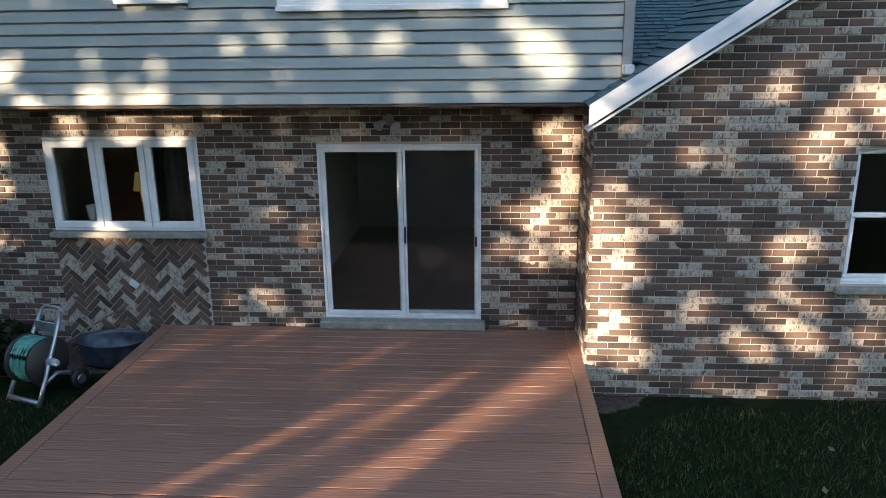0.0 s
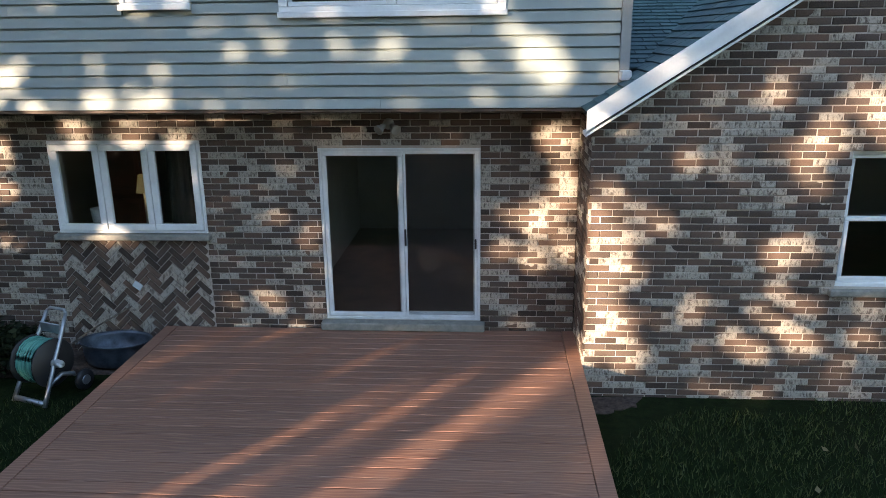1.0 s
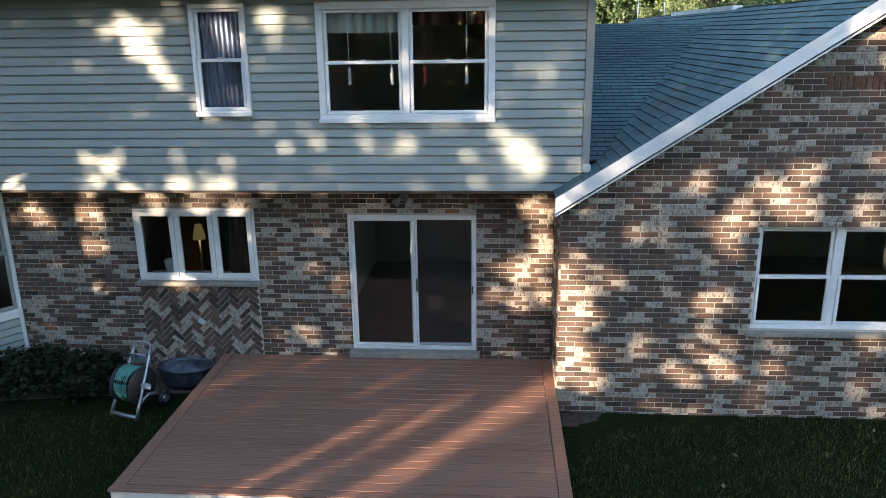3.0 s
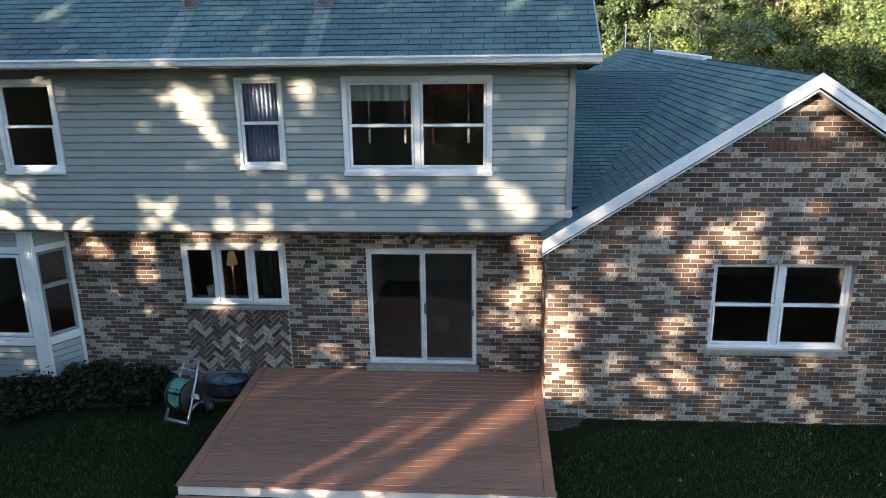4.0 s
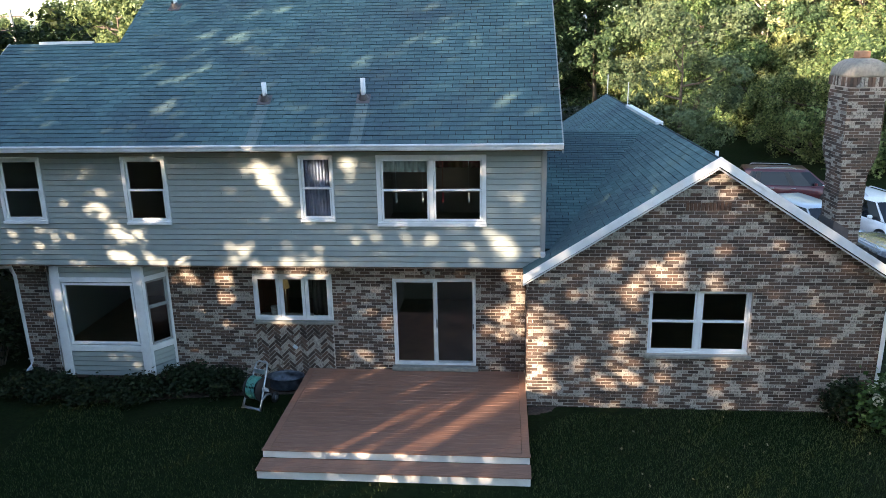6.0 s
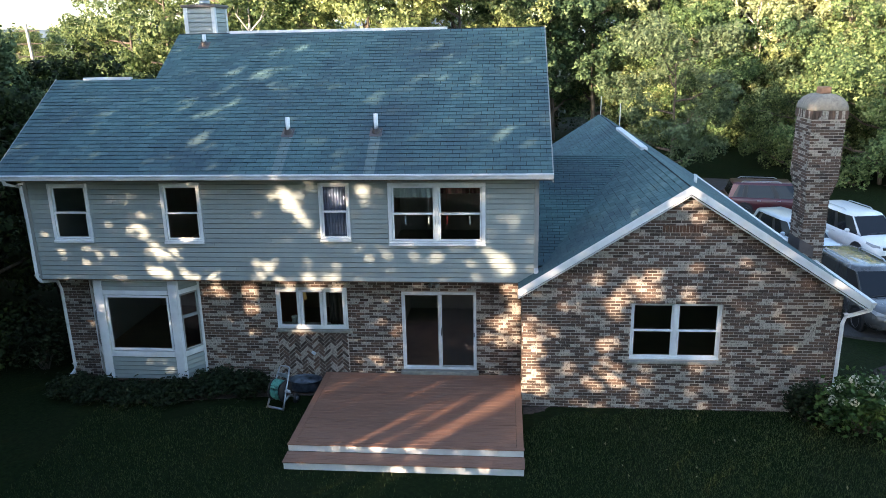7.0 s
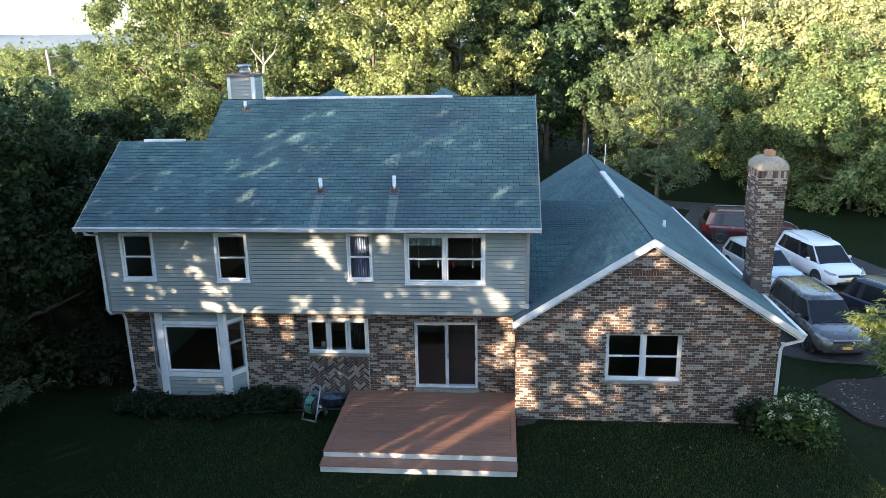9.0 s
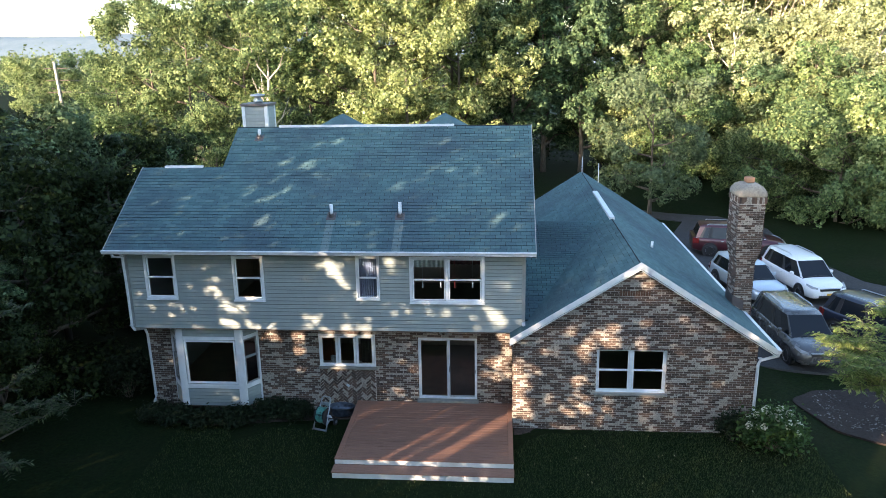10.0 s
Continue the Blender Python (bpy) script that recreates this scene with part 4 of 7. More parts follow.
# dormers beyond the ridge: their roof peaks stand above it
for x in (-5.54, -1.5):
    dm = thing("dormer_roof", "small gabled dormer roof of slate-blue shingles beyond the ridge", "dormer", (x, 8.0, 0), group="dormers")
    top = 8.61
    for s in (-1, 1):
        part("slope", Geo().add([(0, -1.0, top), (s * 1.15, -1.9, top - 0.62), (s * 1.15, 0.3, top - 0.62), (0, 0.3, top), (0, -1.0, top - 0.1), (s * 1.15, -1.9, top - 0.72), (s * 1.15, 0.3, top - 0.72), (0, 0.3, top - 0.1)],
             [(0, 1, 2, 3), (7, 6, 5, 4), (0, 4, 5, 1), (1, 5, 6, 2), (2, 6, 7, 3)]), SHING_J, dm)
    part("hip", Geo().add([(0, -1.004, top - 0.002), (-1.15, -1.904, top - 0.622), (1.15, -1.904, top - 0.622), (0, -0.99, top - 0.1), (-1.1, -1.86, top - 0.72), (1.1, -1.86, top - 0.72)],
         [(0, 1, 2), (5, 4, 3), (1, 4, 5, 2)]), SHING_J, dm)
    part("cheek_walls", Geo().box(-0.9, 0.9, -1.75, 0.0, 5.3, top - 0.73), SIDING, dm)
    part("gable", Geo().prism([(-0.9, 5.3), (0.9, 5.3), (0.9, top - 0.62), (0, top - 0.12), (-0.9, top - 0.62)], 0.004, 0.1), SIDING, dm)


def downspout(name, pts, label, w=0.035):
    d = thing(name, label, "downspout")
    part("pipe", Geo().tube(pts, w, 4), ALU, d)
    for p in pts[2:-1:2]:
        part("strap", Geo().box(p[0] - 0.05, p[0] + 0.05, p[1] - 0.045, p[1] + 0.04, p[2] + 0.05, p[2] + 0.075), ALU, d)
    return d


downspout("downspout", [(-10.5, -1.28, 5.5), (-10.5, -1.22, 5.36), (-10.46, -0.77, 5.22), (-10.44, -0.76, 4.2), (-10.44, -0.76, 3.02), (-10.40, -0.70, 2.90), (-10.40, -0.10, 2.72), (-10.36, -0.05, 2.5), (-10.33, -0.05, 0.42), (-10.33, -0.12, 0.28), (-10.36, -0.9, 0.06)],
          "white downspout from the main gutter to the ground", 0.045)
downspout("downspout", [(8.52, -1.12, 2.72), (8.50, -1.12, 2.56), (8.06, -1.0, 2.36), (8.02, -0.98, 2.2), (8.02, -0.98, 0.4), (8.02, -1.0, 0.16), (8.04, -1.2, 0.06)], "white downspout at the wing's corner", 0.045)

# base and heads in grey: the overhang's shade is put into the colour
fl = thing("floodlight", "twin-head floodlight under the overhang, greyed for its shade", "floodlight", (-1.0, -0.06, 2.72))
part("base", Geo().lathe([(0, -0.03), (0.06, -0.03), (0.06, 0.03), (0, 0.035)], (0, 0, 0), 18, pose(0, 0.03, 0.03, 90, 0, 0)), CORNER, fl, "", True)
for s in (-1, 1):
    part("lamp_head", Geo().lathe([(0, 0.0), (0.026, 0.0), (0.034, 0.04), (0.056, 0.09), (0.056, 0.105), (0.045, 0.1), (0.0, 0.09)], (0, 0, 0), 18, pose(s * 0.04, -0.03, 0.02, 118, 0, -s * -38)), CORNER, fl, "", True)
structure("rain_diverter", Geo().box(1.33, 1.425, -0.86, -0.725, wing_z(1.38) + 0.0, wing_z(1.38) + 0.09, bev=0.008), ALU, "bent white flashing where rake and siding meet", "flashing")

# ---------------------------------------------------------------- trees
def leaf_mesh(name, centres, size, rng, mat, flat=0.35, squash=0.6, k=4, out=None):
    """One folded, pointed blade for every centre, at random turns, or facing roughly the way of out."""
    n = len(centres)
    a = rng.normal(size=(n, 3))
    a[:, 2] *= flat * 1.4
    a /= np.linalg.norm(a, axis=1)[:, None]
    b = rng.normal(size=(n, 3))
    b -= (b * a).sum(1)[:, None] * a
    b /= np.linalg.norm(b, axis=1)[:, None]
    if out is not None:
        face = out + rng.normal(size=(n, 3)) * 0.5
        face /= np.linalg.norm(face, axis=1)[:, None]
        a = np.cross(face, b)
        a /= np.linalg.norm(a, axis=1)[:, None]
        b = np.cross(face, a)
    s = size * rng.uniform(0.6, 1.35, size=(n, 1))
    c = np.asarray(centres)
    nrm = np.cross(a, b)
    corners = [c - a * s * 0.5, c + b * s * 0.5 * squash + nrm * s * 0.08, c + a * s * 0.5, c - b * s * 0.5 * squash + nrm * s * 0.08]
    if k == 3:
        corners = [c - a * s * 0.55 - b * s * 0.3, c + a * s * 0.55 - b * s * 0.2, c + b * s * 0.6]
    v = np.stack(corners, 1).reshape(-1, 3)
    me = bpy.data.meshes.new(name)
    me.vertices.add(k * n)
    me.vertices.foreach_set("co", v.ravel().astype(np.float32))
    me.loops.add(k * n)
    me.loops.foreach_set("vertex_index", np.arange(k * n, dtype=np.int32))
    me.polygons.add(n)
    me.polygons.foreach_set("loop_start", np.arange(0, k * n, k, dtype=np.int32))
    me.update(calc_edges=True)
    me.materials.append(mat)
    return me


def tree(name, label, seed, h, r, base, leaves, size, mat, bark=None, at=(0, 0), limbs=9, trunk=0.22, group="trees of the wood", clump=1.0, holes=0.25, tall=0.5):
    """A tapered trunk with curved limbs; leaves stand in clumps round the limbs' ends, with gaps between them."""
    rnd, rng = random.Random(seed), np.random.default_rng(seed)
    t = thing(name, label, "tree", (at[0], at[1], ground_z(*at) - 0.1), group=group)
    wood = Geo()
    lean = (rnd.uniform(-0.04, 0.04) * h, rnd.uniform(-0.04, 0.04) * h)
    top = h * 0.86
    path = [(lean[0] * (z / h) ** 1.5 + rnd.uniform(-0.06, 0.06) * (z > 0), lean[1] * (z / h) ** 1.5, z) for z in [top * k / 7 for k in range(8)]]
    wood.tube(path, [trunk * (1.25 if k == 0 else 1) * (1 - 0.88 * k / 7) for k in range(8)], 8)
    tips = [Vector(path[-1])]
    for k in range(limbs):
        f = base + (0.92 - base) * (k + 0.5) / limbs
        z = h * f
        i = min(int(z / top * 7), 6)
        p0 = Vector(path[i]).lerp(Vector(path[i + 1]), min(z / top * 7 - i, 1))
        ang = k * 2.4 + rnd.uniform(-0.5, 0.5)
        prof = math.sin(math.pi * min(max((f - base) / (1.02 - base), 0.08), 1) ** 0.75)
        L = r * (0.45 + 0.55 * prof) * rnd.uniform(0.75, 1.15)
        up = rnd.uniform(0.25, 0.7) * L
        pts = [p0 + Vector((math.cos(ang) * L * s, math.sin(ang) * L * s, up * s ** 1.6 + rnd.uniform(-0.1, 0.1) * L * s * 0.5)) for s in (0, 0.33, 0.66, 1)]
        r0 = trunk * (1 - f) * 0.75 + 0.025
        wood.tube([tuple(p) for p in pts], [r0, r0 * 0.7, r0 * 0.45, r0 * 0.2], 5, False)
        tips += [pts[3], pts[2].lerp(pts[3], 0.4)]
        for j in range(2):
            q = pts[1 + j]
            a2 = ang + rnd.choice((-1, 1)) * rnd.uniform(0.5, 1.1)
            e = q + Vector((math.cos(a2), math.sin(a2), rnd.uniform(0.1, 0.7))) * L * rnd.uniform(0.3, 0.5)
            wood.tube([tuple(q), tuple(q.lerp(e, 0.5) + Vector((0, 0, 0.06 * L))), tuple(e)], [r0 * 0.5, r0 * 0.35, r0 * 0.15], 4, False)
            tips.append(e)
    part("trunk", wood, bark or BARK, t, "", True)
    # lobes round the tips, each a shell of small tufts
    tuft, turned, reach = [], [], []
    for p in tips:
        for _ in range(2):
            if rnd.random() < holes * 0.4:
                continue
            q = p + Vector((rnd.gauss(0, 0.11 * r), rnd.gauss(0, 0.11 * r), rnd.gauss(0, 0.09 * r)))
            big = clump * r * rnd.uniform(0.12, 0.26)
            for _ in range(14):
                d = Vector((rnd.gauss(0, 1), rnd.gauss(0, 1), rnd.gauss(0.25, 1))).normalized()
                tuft.append(q + Vector((d.x, d.y, d.z * 0.75)) * big * rnd.uniform(0.8, 1.1))
                turned.append(d)
                reach.append(big * rnd.uniform(0.22, 0.42))
    tuft, turned, reach = np.array(tuft), np.array(turned), np.array(reach)
    w = reach ** 2
    pick = rng.choice(len(tuft), leaves, p=w / w.sum())
    d = rng.normal(size=(leaves, 3))
    d /= np.linalg.norm(d, axis=1)[:, None]
    cs = tuft[pick] + d * (rng.uniform(0.2, 1.0, size=(leaves, 1)) ** 0.4) * reach[pick][:, None]
    cs[:, 2] = np.maximum(cs[:, 2], 0.25)
    way = turned[pick] * 0.9 + d * 0.5 + np.array((0, 0, 0.25))
    part("crown", leaf_mesh("crown", cs, size, rng, mat, k=3, out=way), None, t)
    return t


LABEL_G, LABEL_Y, LABEL_D, LABEL_S = ("tall leafy tree with bright green foliage in the low sun", "tall broad tree with yellow-green foliage in the low sun",
                                      "dense green tree with shade put into its leaf colour", "thin grey-green tree with dusty sparse foliage")
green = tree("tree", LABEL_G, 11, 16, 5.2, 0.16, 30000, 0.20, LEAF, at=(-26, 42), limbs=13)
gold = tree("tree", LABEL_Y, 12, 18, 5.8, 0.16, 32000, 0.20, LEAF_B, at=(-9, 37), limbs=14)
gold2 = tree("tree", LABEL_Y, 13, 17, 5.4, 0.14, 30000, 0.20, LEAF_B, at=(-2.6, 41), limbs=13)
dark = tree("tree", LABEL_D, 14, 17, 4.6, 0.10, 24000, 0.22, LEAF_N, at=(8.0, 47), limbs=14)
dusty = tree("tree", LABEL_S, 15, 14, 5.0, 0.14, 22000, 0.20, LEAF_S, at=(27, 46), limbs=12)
airy = tree("tree", "slim grey-stemmed tree with sparse small leaves by the drive", 16, 9.0, 3.8, 0.07, 20000, 0.15, LEAF_M, at=(11.0, 30), limbs=10, trunk=0.14)


bushy = tree("tree", "broad bushy tree with green foliage down to the grass", 17, 9.5, 5.0, 0.03, 27000, 0.19, LEAF, at=(27, 36), limbs=15, trunk=0.18)
bushy2 = tree("tree", "broad bushy tree with yellow-green foliage down to the grass", 18, 9.0, 4.6, 0.03, 26000, 0.19, LEAF_B, at=(32.5, 33), limbs=15, trunk=0.18)


def again(src, x, y, s=1.0, rz=0.0, sz=None):
    sunk = 1.2 if src in (bushy, bushy2) else 0.1
    return copy_thing(src, pose(x, y, ground_z(x, y) - sunk, 0, 0, rz) @ Matrix.Diagonal((s, s, sz or s, 1)))


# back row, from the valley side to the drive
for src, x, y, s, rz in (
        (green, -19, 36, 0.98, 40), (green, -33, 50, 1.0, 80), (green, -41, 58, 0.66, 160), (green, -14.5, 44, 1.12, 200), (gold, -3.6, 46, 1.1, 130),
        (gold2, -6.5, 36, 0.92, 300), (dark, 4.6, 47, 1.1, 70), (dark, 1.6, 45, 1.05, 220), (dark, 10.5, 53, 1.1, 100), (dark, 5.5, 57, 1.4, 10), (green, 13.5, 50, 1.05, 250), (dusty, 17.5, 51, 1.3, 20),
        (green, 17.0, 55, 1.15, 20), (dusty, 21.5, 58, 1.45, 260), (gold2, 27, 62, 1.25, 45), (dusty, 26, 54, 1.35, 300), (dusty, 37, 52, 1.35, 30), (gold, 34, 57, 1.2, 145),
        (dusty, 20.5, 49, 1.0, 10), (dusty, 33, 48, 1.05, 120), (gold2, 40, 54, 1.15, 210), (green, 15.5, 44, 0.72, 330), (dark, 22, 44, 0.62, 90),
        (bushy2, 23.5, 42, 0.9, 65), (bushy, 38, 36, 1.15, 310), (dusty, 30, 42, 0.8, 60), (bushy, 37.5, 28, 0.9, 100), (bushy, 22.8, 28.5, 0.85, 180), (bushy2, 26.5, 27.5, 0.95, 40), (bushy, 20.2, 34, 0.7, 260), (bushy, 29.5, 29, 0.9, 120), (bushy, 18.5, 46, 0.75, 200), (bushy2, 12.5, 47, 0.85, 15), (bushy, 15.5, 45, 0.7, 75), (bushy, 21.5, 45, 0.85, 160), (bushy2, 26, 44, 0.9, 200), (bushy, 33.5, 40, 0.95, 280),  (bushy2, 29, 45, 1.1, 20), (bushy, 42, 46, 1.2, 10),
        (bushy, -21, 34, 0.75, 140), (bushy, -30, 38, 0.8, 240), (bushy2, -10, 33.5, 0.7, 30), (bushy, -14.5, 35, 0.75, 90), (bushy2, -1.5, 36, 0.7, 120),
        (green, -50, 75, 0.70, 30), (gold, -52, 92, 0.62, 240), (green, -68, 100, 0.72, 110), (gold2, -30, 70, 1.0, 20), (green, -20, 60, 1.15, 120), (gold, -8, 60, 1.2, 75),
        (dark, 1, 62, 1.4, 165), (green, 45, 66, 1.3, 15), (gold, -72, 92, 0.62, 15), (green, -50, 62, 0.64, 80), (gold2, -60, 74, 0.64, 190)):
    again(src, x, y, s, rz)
# trees beside the house, with shade put into their leaf colour
for src, x, y, s, rz, sz in ((dark, -16.6, 5.5, 0.62, 20, 0.56), (dark, -16.2, 11.5, 0.55, 140, 0.45), (dark, -15.6, -1.2, 0.42, 200, 0.34),
                             (dark, -20, 6, 0.6, 310, 0.5), (dark, -24, 6, 0.6, 10, 0.5)):
    again(src, x, y, s, rz, sz)

thicket = tree("tree", "dense thicket tree with shade-darkened leaves down to the ground", 19, 7.5, 3.6, 0.02, 26000, 0.14, LEAF_D, at=(-15.2, 1.5), limbs=14, trunk=0.14, group="thicket beside the house")
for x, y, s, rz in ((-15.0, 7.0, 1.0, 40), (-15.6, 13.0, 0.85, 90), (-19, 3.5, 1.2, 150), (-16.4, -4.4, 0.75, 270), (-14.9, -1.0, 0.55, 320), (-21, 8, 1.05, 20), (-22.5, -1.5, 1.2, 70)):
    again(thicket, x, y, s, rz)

# bare tree skeletons among the crowns
for x, y, h, seed, rz in ((-16.2, 33, 11, 31, 0), (25.5, 50, 15, 32, 60), (31.5, 44, 12, 33, 140), (20.5, 46.5, 14, 34, 20), (28.5, 49, 16, 35, 250), (35.5, 45, 13, 36, 310), (23.5, 51, 16, 37, 100)):
    rnd = random.Random(seed)
    b = thing("bare_tree", "bleached leafless tree standing among green crowns", "dead tree", (x, y, ground_z(x, y) - 0.1), rz, group="bare trees")
    g = Geo()
    pts = [(rnd.uniform(-0.2, 0.2) * k * 0.4, rnd.uniform(-0.1, 0.1) * k, h * k / 6) for k in range(7)]
    g.tube(pts, [0.2 * (1 - k / 7) + 0.02 for k in range(7)], 7)
    for k in range(9):
        i = 2 + k % 5
        p = Vector(pts[i])
        a = k * 2.1
        L = h * rnd.uniform(0.14, 0.26)
        mid_p = p + Vector((math.cos(a) * L * 0.5, math.sin(a) * L * 0.5, L * 0.5))
        e = p + Vector((math.cos(a) * L * 0.8, math.sin(a) * L * 0.8, L * 1.2))
        g.tube([tuple(p), tuple(mid_p), tuple(e)], [0.07, 0.05, 0.015], 5, False)
        g.tube([tuple(mid_p), tuple(mid_p + Vector((math.cos(a + 1) * L * 0.4, math.sin(a + 1) * L * 0.4, L * 0.3)))], [0.035, 0.01], 4, False)
    part("trunk", g, PALE_BARK, b, "", True)

# the far wood, its floor of brush, and the hills
rng = np.random.default_rng(77)
cs = []
for k in range(330):
    x = rng.uniform(-280, -10)
    y = rng.uniform(105, 420)
    hh = rng.uniform(7, 14) - max(0, y - 120) * 0.03
    n = 220
    d = rng.normal(size=(n, 3)) * np.array([2.6, 2.6, 1.7])
    cs.append(np.array([x, y, hh - 3]) + d)
tagged(part("far_wood", leaf_mesh("far_wood", np.concatenate(cs), 0.75, rng, LEAF), None), "distant green wood running down to the valley", "wood", "", "stuff")
cs = []
for k in range(420):
    x = rng.uniform(-60, 62)
    y = rng.uniform(48, 78) if x > -12 else rng.uniform(36, 90)
    if x > 16:
        y = rng.uniform(44 + 0.0 * x, 70)
    n = 60
    cs.append(np.array([x, y, rng.uniform(0.3, 2.6)]) + rng.normal(size=(n, 3)) * np.array([1.2, 1.0, 0.9]))
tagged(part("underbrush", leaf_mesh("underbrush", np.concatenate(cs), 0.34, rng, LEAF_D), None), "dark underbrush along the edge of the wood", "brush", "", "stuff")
hill = Geo()
n = 60
for j, (y, hgt) in enumerate(((2300, -45), (2600, 60), (3000, 92), (3600, 60))):
    hill.v += [(-4200 + 8400 * i / (n - 1), y, hgt + (24 * noise.noise(Vector((i * 0.21, j * 0.4, 3))) if j else 0)) for i in range(n)]
hill.f = [(j * n + i, j * n + i + 1, (j + 1) * n + i + 1, (j + 1) * n + i) for j in range(3) for i in range(n - 1)]
# the haze of distance is put into the hills' blue colour
structure("backdrop_hills", hill, ground_mat("hazy_blue_hills", (0.13, 0.18, 0.21), (0.18, 0.23, 0.26), 0.02, 1.0, 0.1), "hazy blue hills beyond the valley", "hills", True)

# ---------------------------------------------------------------- unseen hedgerow behind the lawn, added to shade the house
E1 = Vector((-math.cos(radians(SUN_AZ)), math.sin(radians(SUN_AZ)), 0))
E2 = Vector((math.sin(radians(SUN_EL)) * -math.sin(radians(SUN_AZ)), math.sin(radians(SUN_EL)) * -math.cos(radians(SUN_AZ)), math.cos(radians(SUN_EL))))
# crown openings (across, up, radius in metres), placed for sun patches surface by surface
GAPS_SIDING_A = [(-2.83, 4.42, 0.14), (-2.91, 4.52, 0.08), (-2.78, 4.24, 0.1), (-3.1, 4.42, 0.04), (-2.64, 4.04, 0.07), (-2.49, 3.87, 0.04), (-5.62, 3.32, 0.09), (-5.53, 3.2, 0.07), (-5.37, 3.04, 0.07), (-5.24, 2.89, 0.12), (-5.5, 2.88, 0.04), (-5.0, 2.94, 0.08), (-4.97, 2.76, 0.06), (-4.73, 3.29, 0.08), (-5.31, 2.42, 0.13), (-5.47, 2.42, 0.05), (-4.89, 2.38, 0.07), (-4.78, 2.3, 0.06), (-4.67, 2.87, 0.02), (-5.51, 3.65, 0.04)]
GAPS_SIDING_B = [(-4.09, 2.76, 0.09), (-4.06, 2.55, 0.09), (-4.42, 2.37, 0.06), (-4.22, 2.39, 0.07), (-4.18, 2.93, 0.0), (-3.43, 2.75, 0.07), (-3.53, 2.87, 0.02), (-3.26, 2.7, 0.03), (-3.21, 2.87, 0.03), (-3.52, 3.12, 0.0), (-3.12, 2.49, 0.03), (-3.45, 2.54, 0.03), (-2.8, 2.82, 0.02), (-2.58, 2.71, 0.04), (-2.37, 2.72, 0.04), (-2.06, 2.62, 0.08), (-2.24, 2.6, 0.07), (-2.56, 2.56, 0.05), (-2.08, 3.43, 0.02), (-1.67, 3.37, 0.01)]
GAPS_SIDING_C = [(-1.54, 4.69, 0.07), (-1.49, 4.78, 0.03), (-1.45, 3.17, 0.02), (-1.68, 3.37, 0.02), (-0.56, 3.3, 0.04), (-0.39, 3.28, 0.02), (-0.22, 3.43, 0.03), (0.79, 3.56, 0.1), (0.93, 3.37, 0.11), (1.03, 3.28, 0.07), (0.56, 2.97, 0.03), (0.36, 3.5, 0.02), (1.2, 3.54, 0.01), (0.89, 4.36, 0.02), (0.79, 4.6, 0.01)]
GAPS_BRICK = [(-5.02, 1.82, 0.13), (-4.78, 1.8, 0.12), (-4.32, 2.02, 0.16), (-4.27, 1.76, 0.12), (-4.37, 1.48, 0.12), (-4.94, 1.09, 0.07), (-4.31, 0.9, 0.09), (-3.55, 2.2, 0.09), (-3.04, 2.23, 0.11), (-2.64, 2.31, 0.12), (-3.28, 1.02, 0.08), (0.63, 2.55, 0.1), (0.71, 2.27, 0.1), (0.49, 1.71, 0.15), (0.71, 1.95, 0.11), (0.45, 1.28, 0.05), (0.72, 1.42, 0.07), (0.22, 1.78, 0.05), (0.52, 1.69, 0.08), (0.71, 2.02, 0.08), (0.72, 2.63, 0.07), (0.75, 2.27, 0.07), (0.24, 1.39, 0.05), (0.44, 1.16, 0.07), (-4.25, 0.89, 0.09), (-4.17, 1.5, 0.07), (-3.3, 0.98, 0.08), (-2.28, 0.12, 0.05)]
GAPS_WING_A = [(1.46, 2.0, 0.17), (1.61, 2.05, 0.18), (1.47, 1.59, 0.15), (1.72, 1.76, 0.12), (1.51, 1.04, 0.15), (1.54, 0.62, 0.17), (1.7, 0.48, 0.12), (1.58, 1.33, 0.12), (3.4, 3.1, 0.18), (3.73, 3.08, 0.18), (4.06, 3.06, 0.12), (3.61, 3.45, 0.09), (3.83, 3.63, 0.08), (2.99, 2.73, 0.08), (3.0, 1.8, 0.08), (2.88, 1.24, 0.13), (2.99, 0.97, 0.11), (3.55, 0.91, 0.1), (3.81, 0.74, 0.09), (4.49, 1.47, 0.08), (4.16, 5.07, 0.12), (4.33, 4.92, 0.08), (2.73, 3.21, 0.07), (4.29, 3.09, 0.07)]
GAPS_WING_B = [(3.01, 2.42, 0.12), (2.89, 1.72, 0.13), (2.97, 1.13, 0.1), (3.16, 2.9, 0.11), (3.33, 3.12, 0.09), (3.16, 0.86, 0.1), (3.59, 0.68, 0.09), (2.72, 0.74, 0.08), (1.82, 1.84, 0.13), (1.75, 1.43, 0.1), (2.58, 3.24, 0.06), (1.69, 0.9, 0.1), (3.35, 1.92, 0.08), (2.56, 0.28, 0.05), (2.24, 1.21, 0.05)]
GAPS_ROOF = [(-4.71, 5.5, 0.13), (-5.21, 6.15, 0.07), (-5.04, 6.42, 0.07), (-4.25, 5.85, 0.07), (-5.77, 7.81, 0.06), (-5.3, 7.98, 0.05), (-5.96, 7.19, 0.07), (-5.38, 7.21, 0.06), (-4.41, 6.83, 0.06), (-2.45, 6.85, 0.1), (0.54, 6.3, 0.07), (-1.67, 7.41, 0.05)]
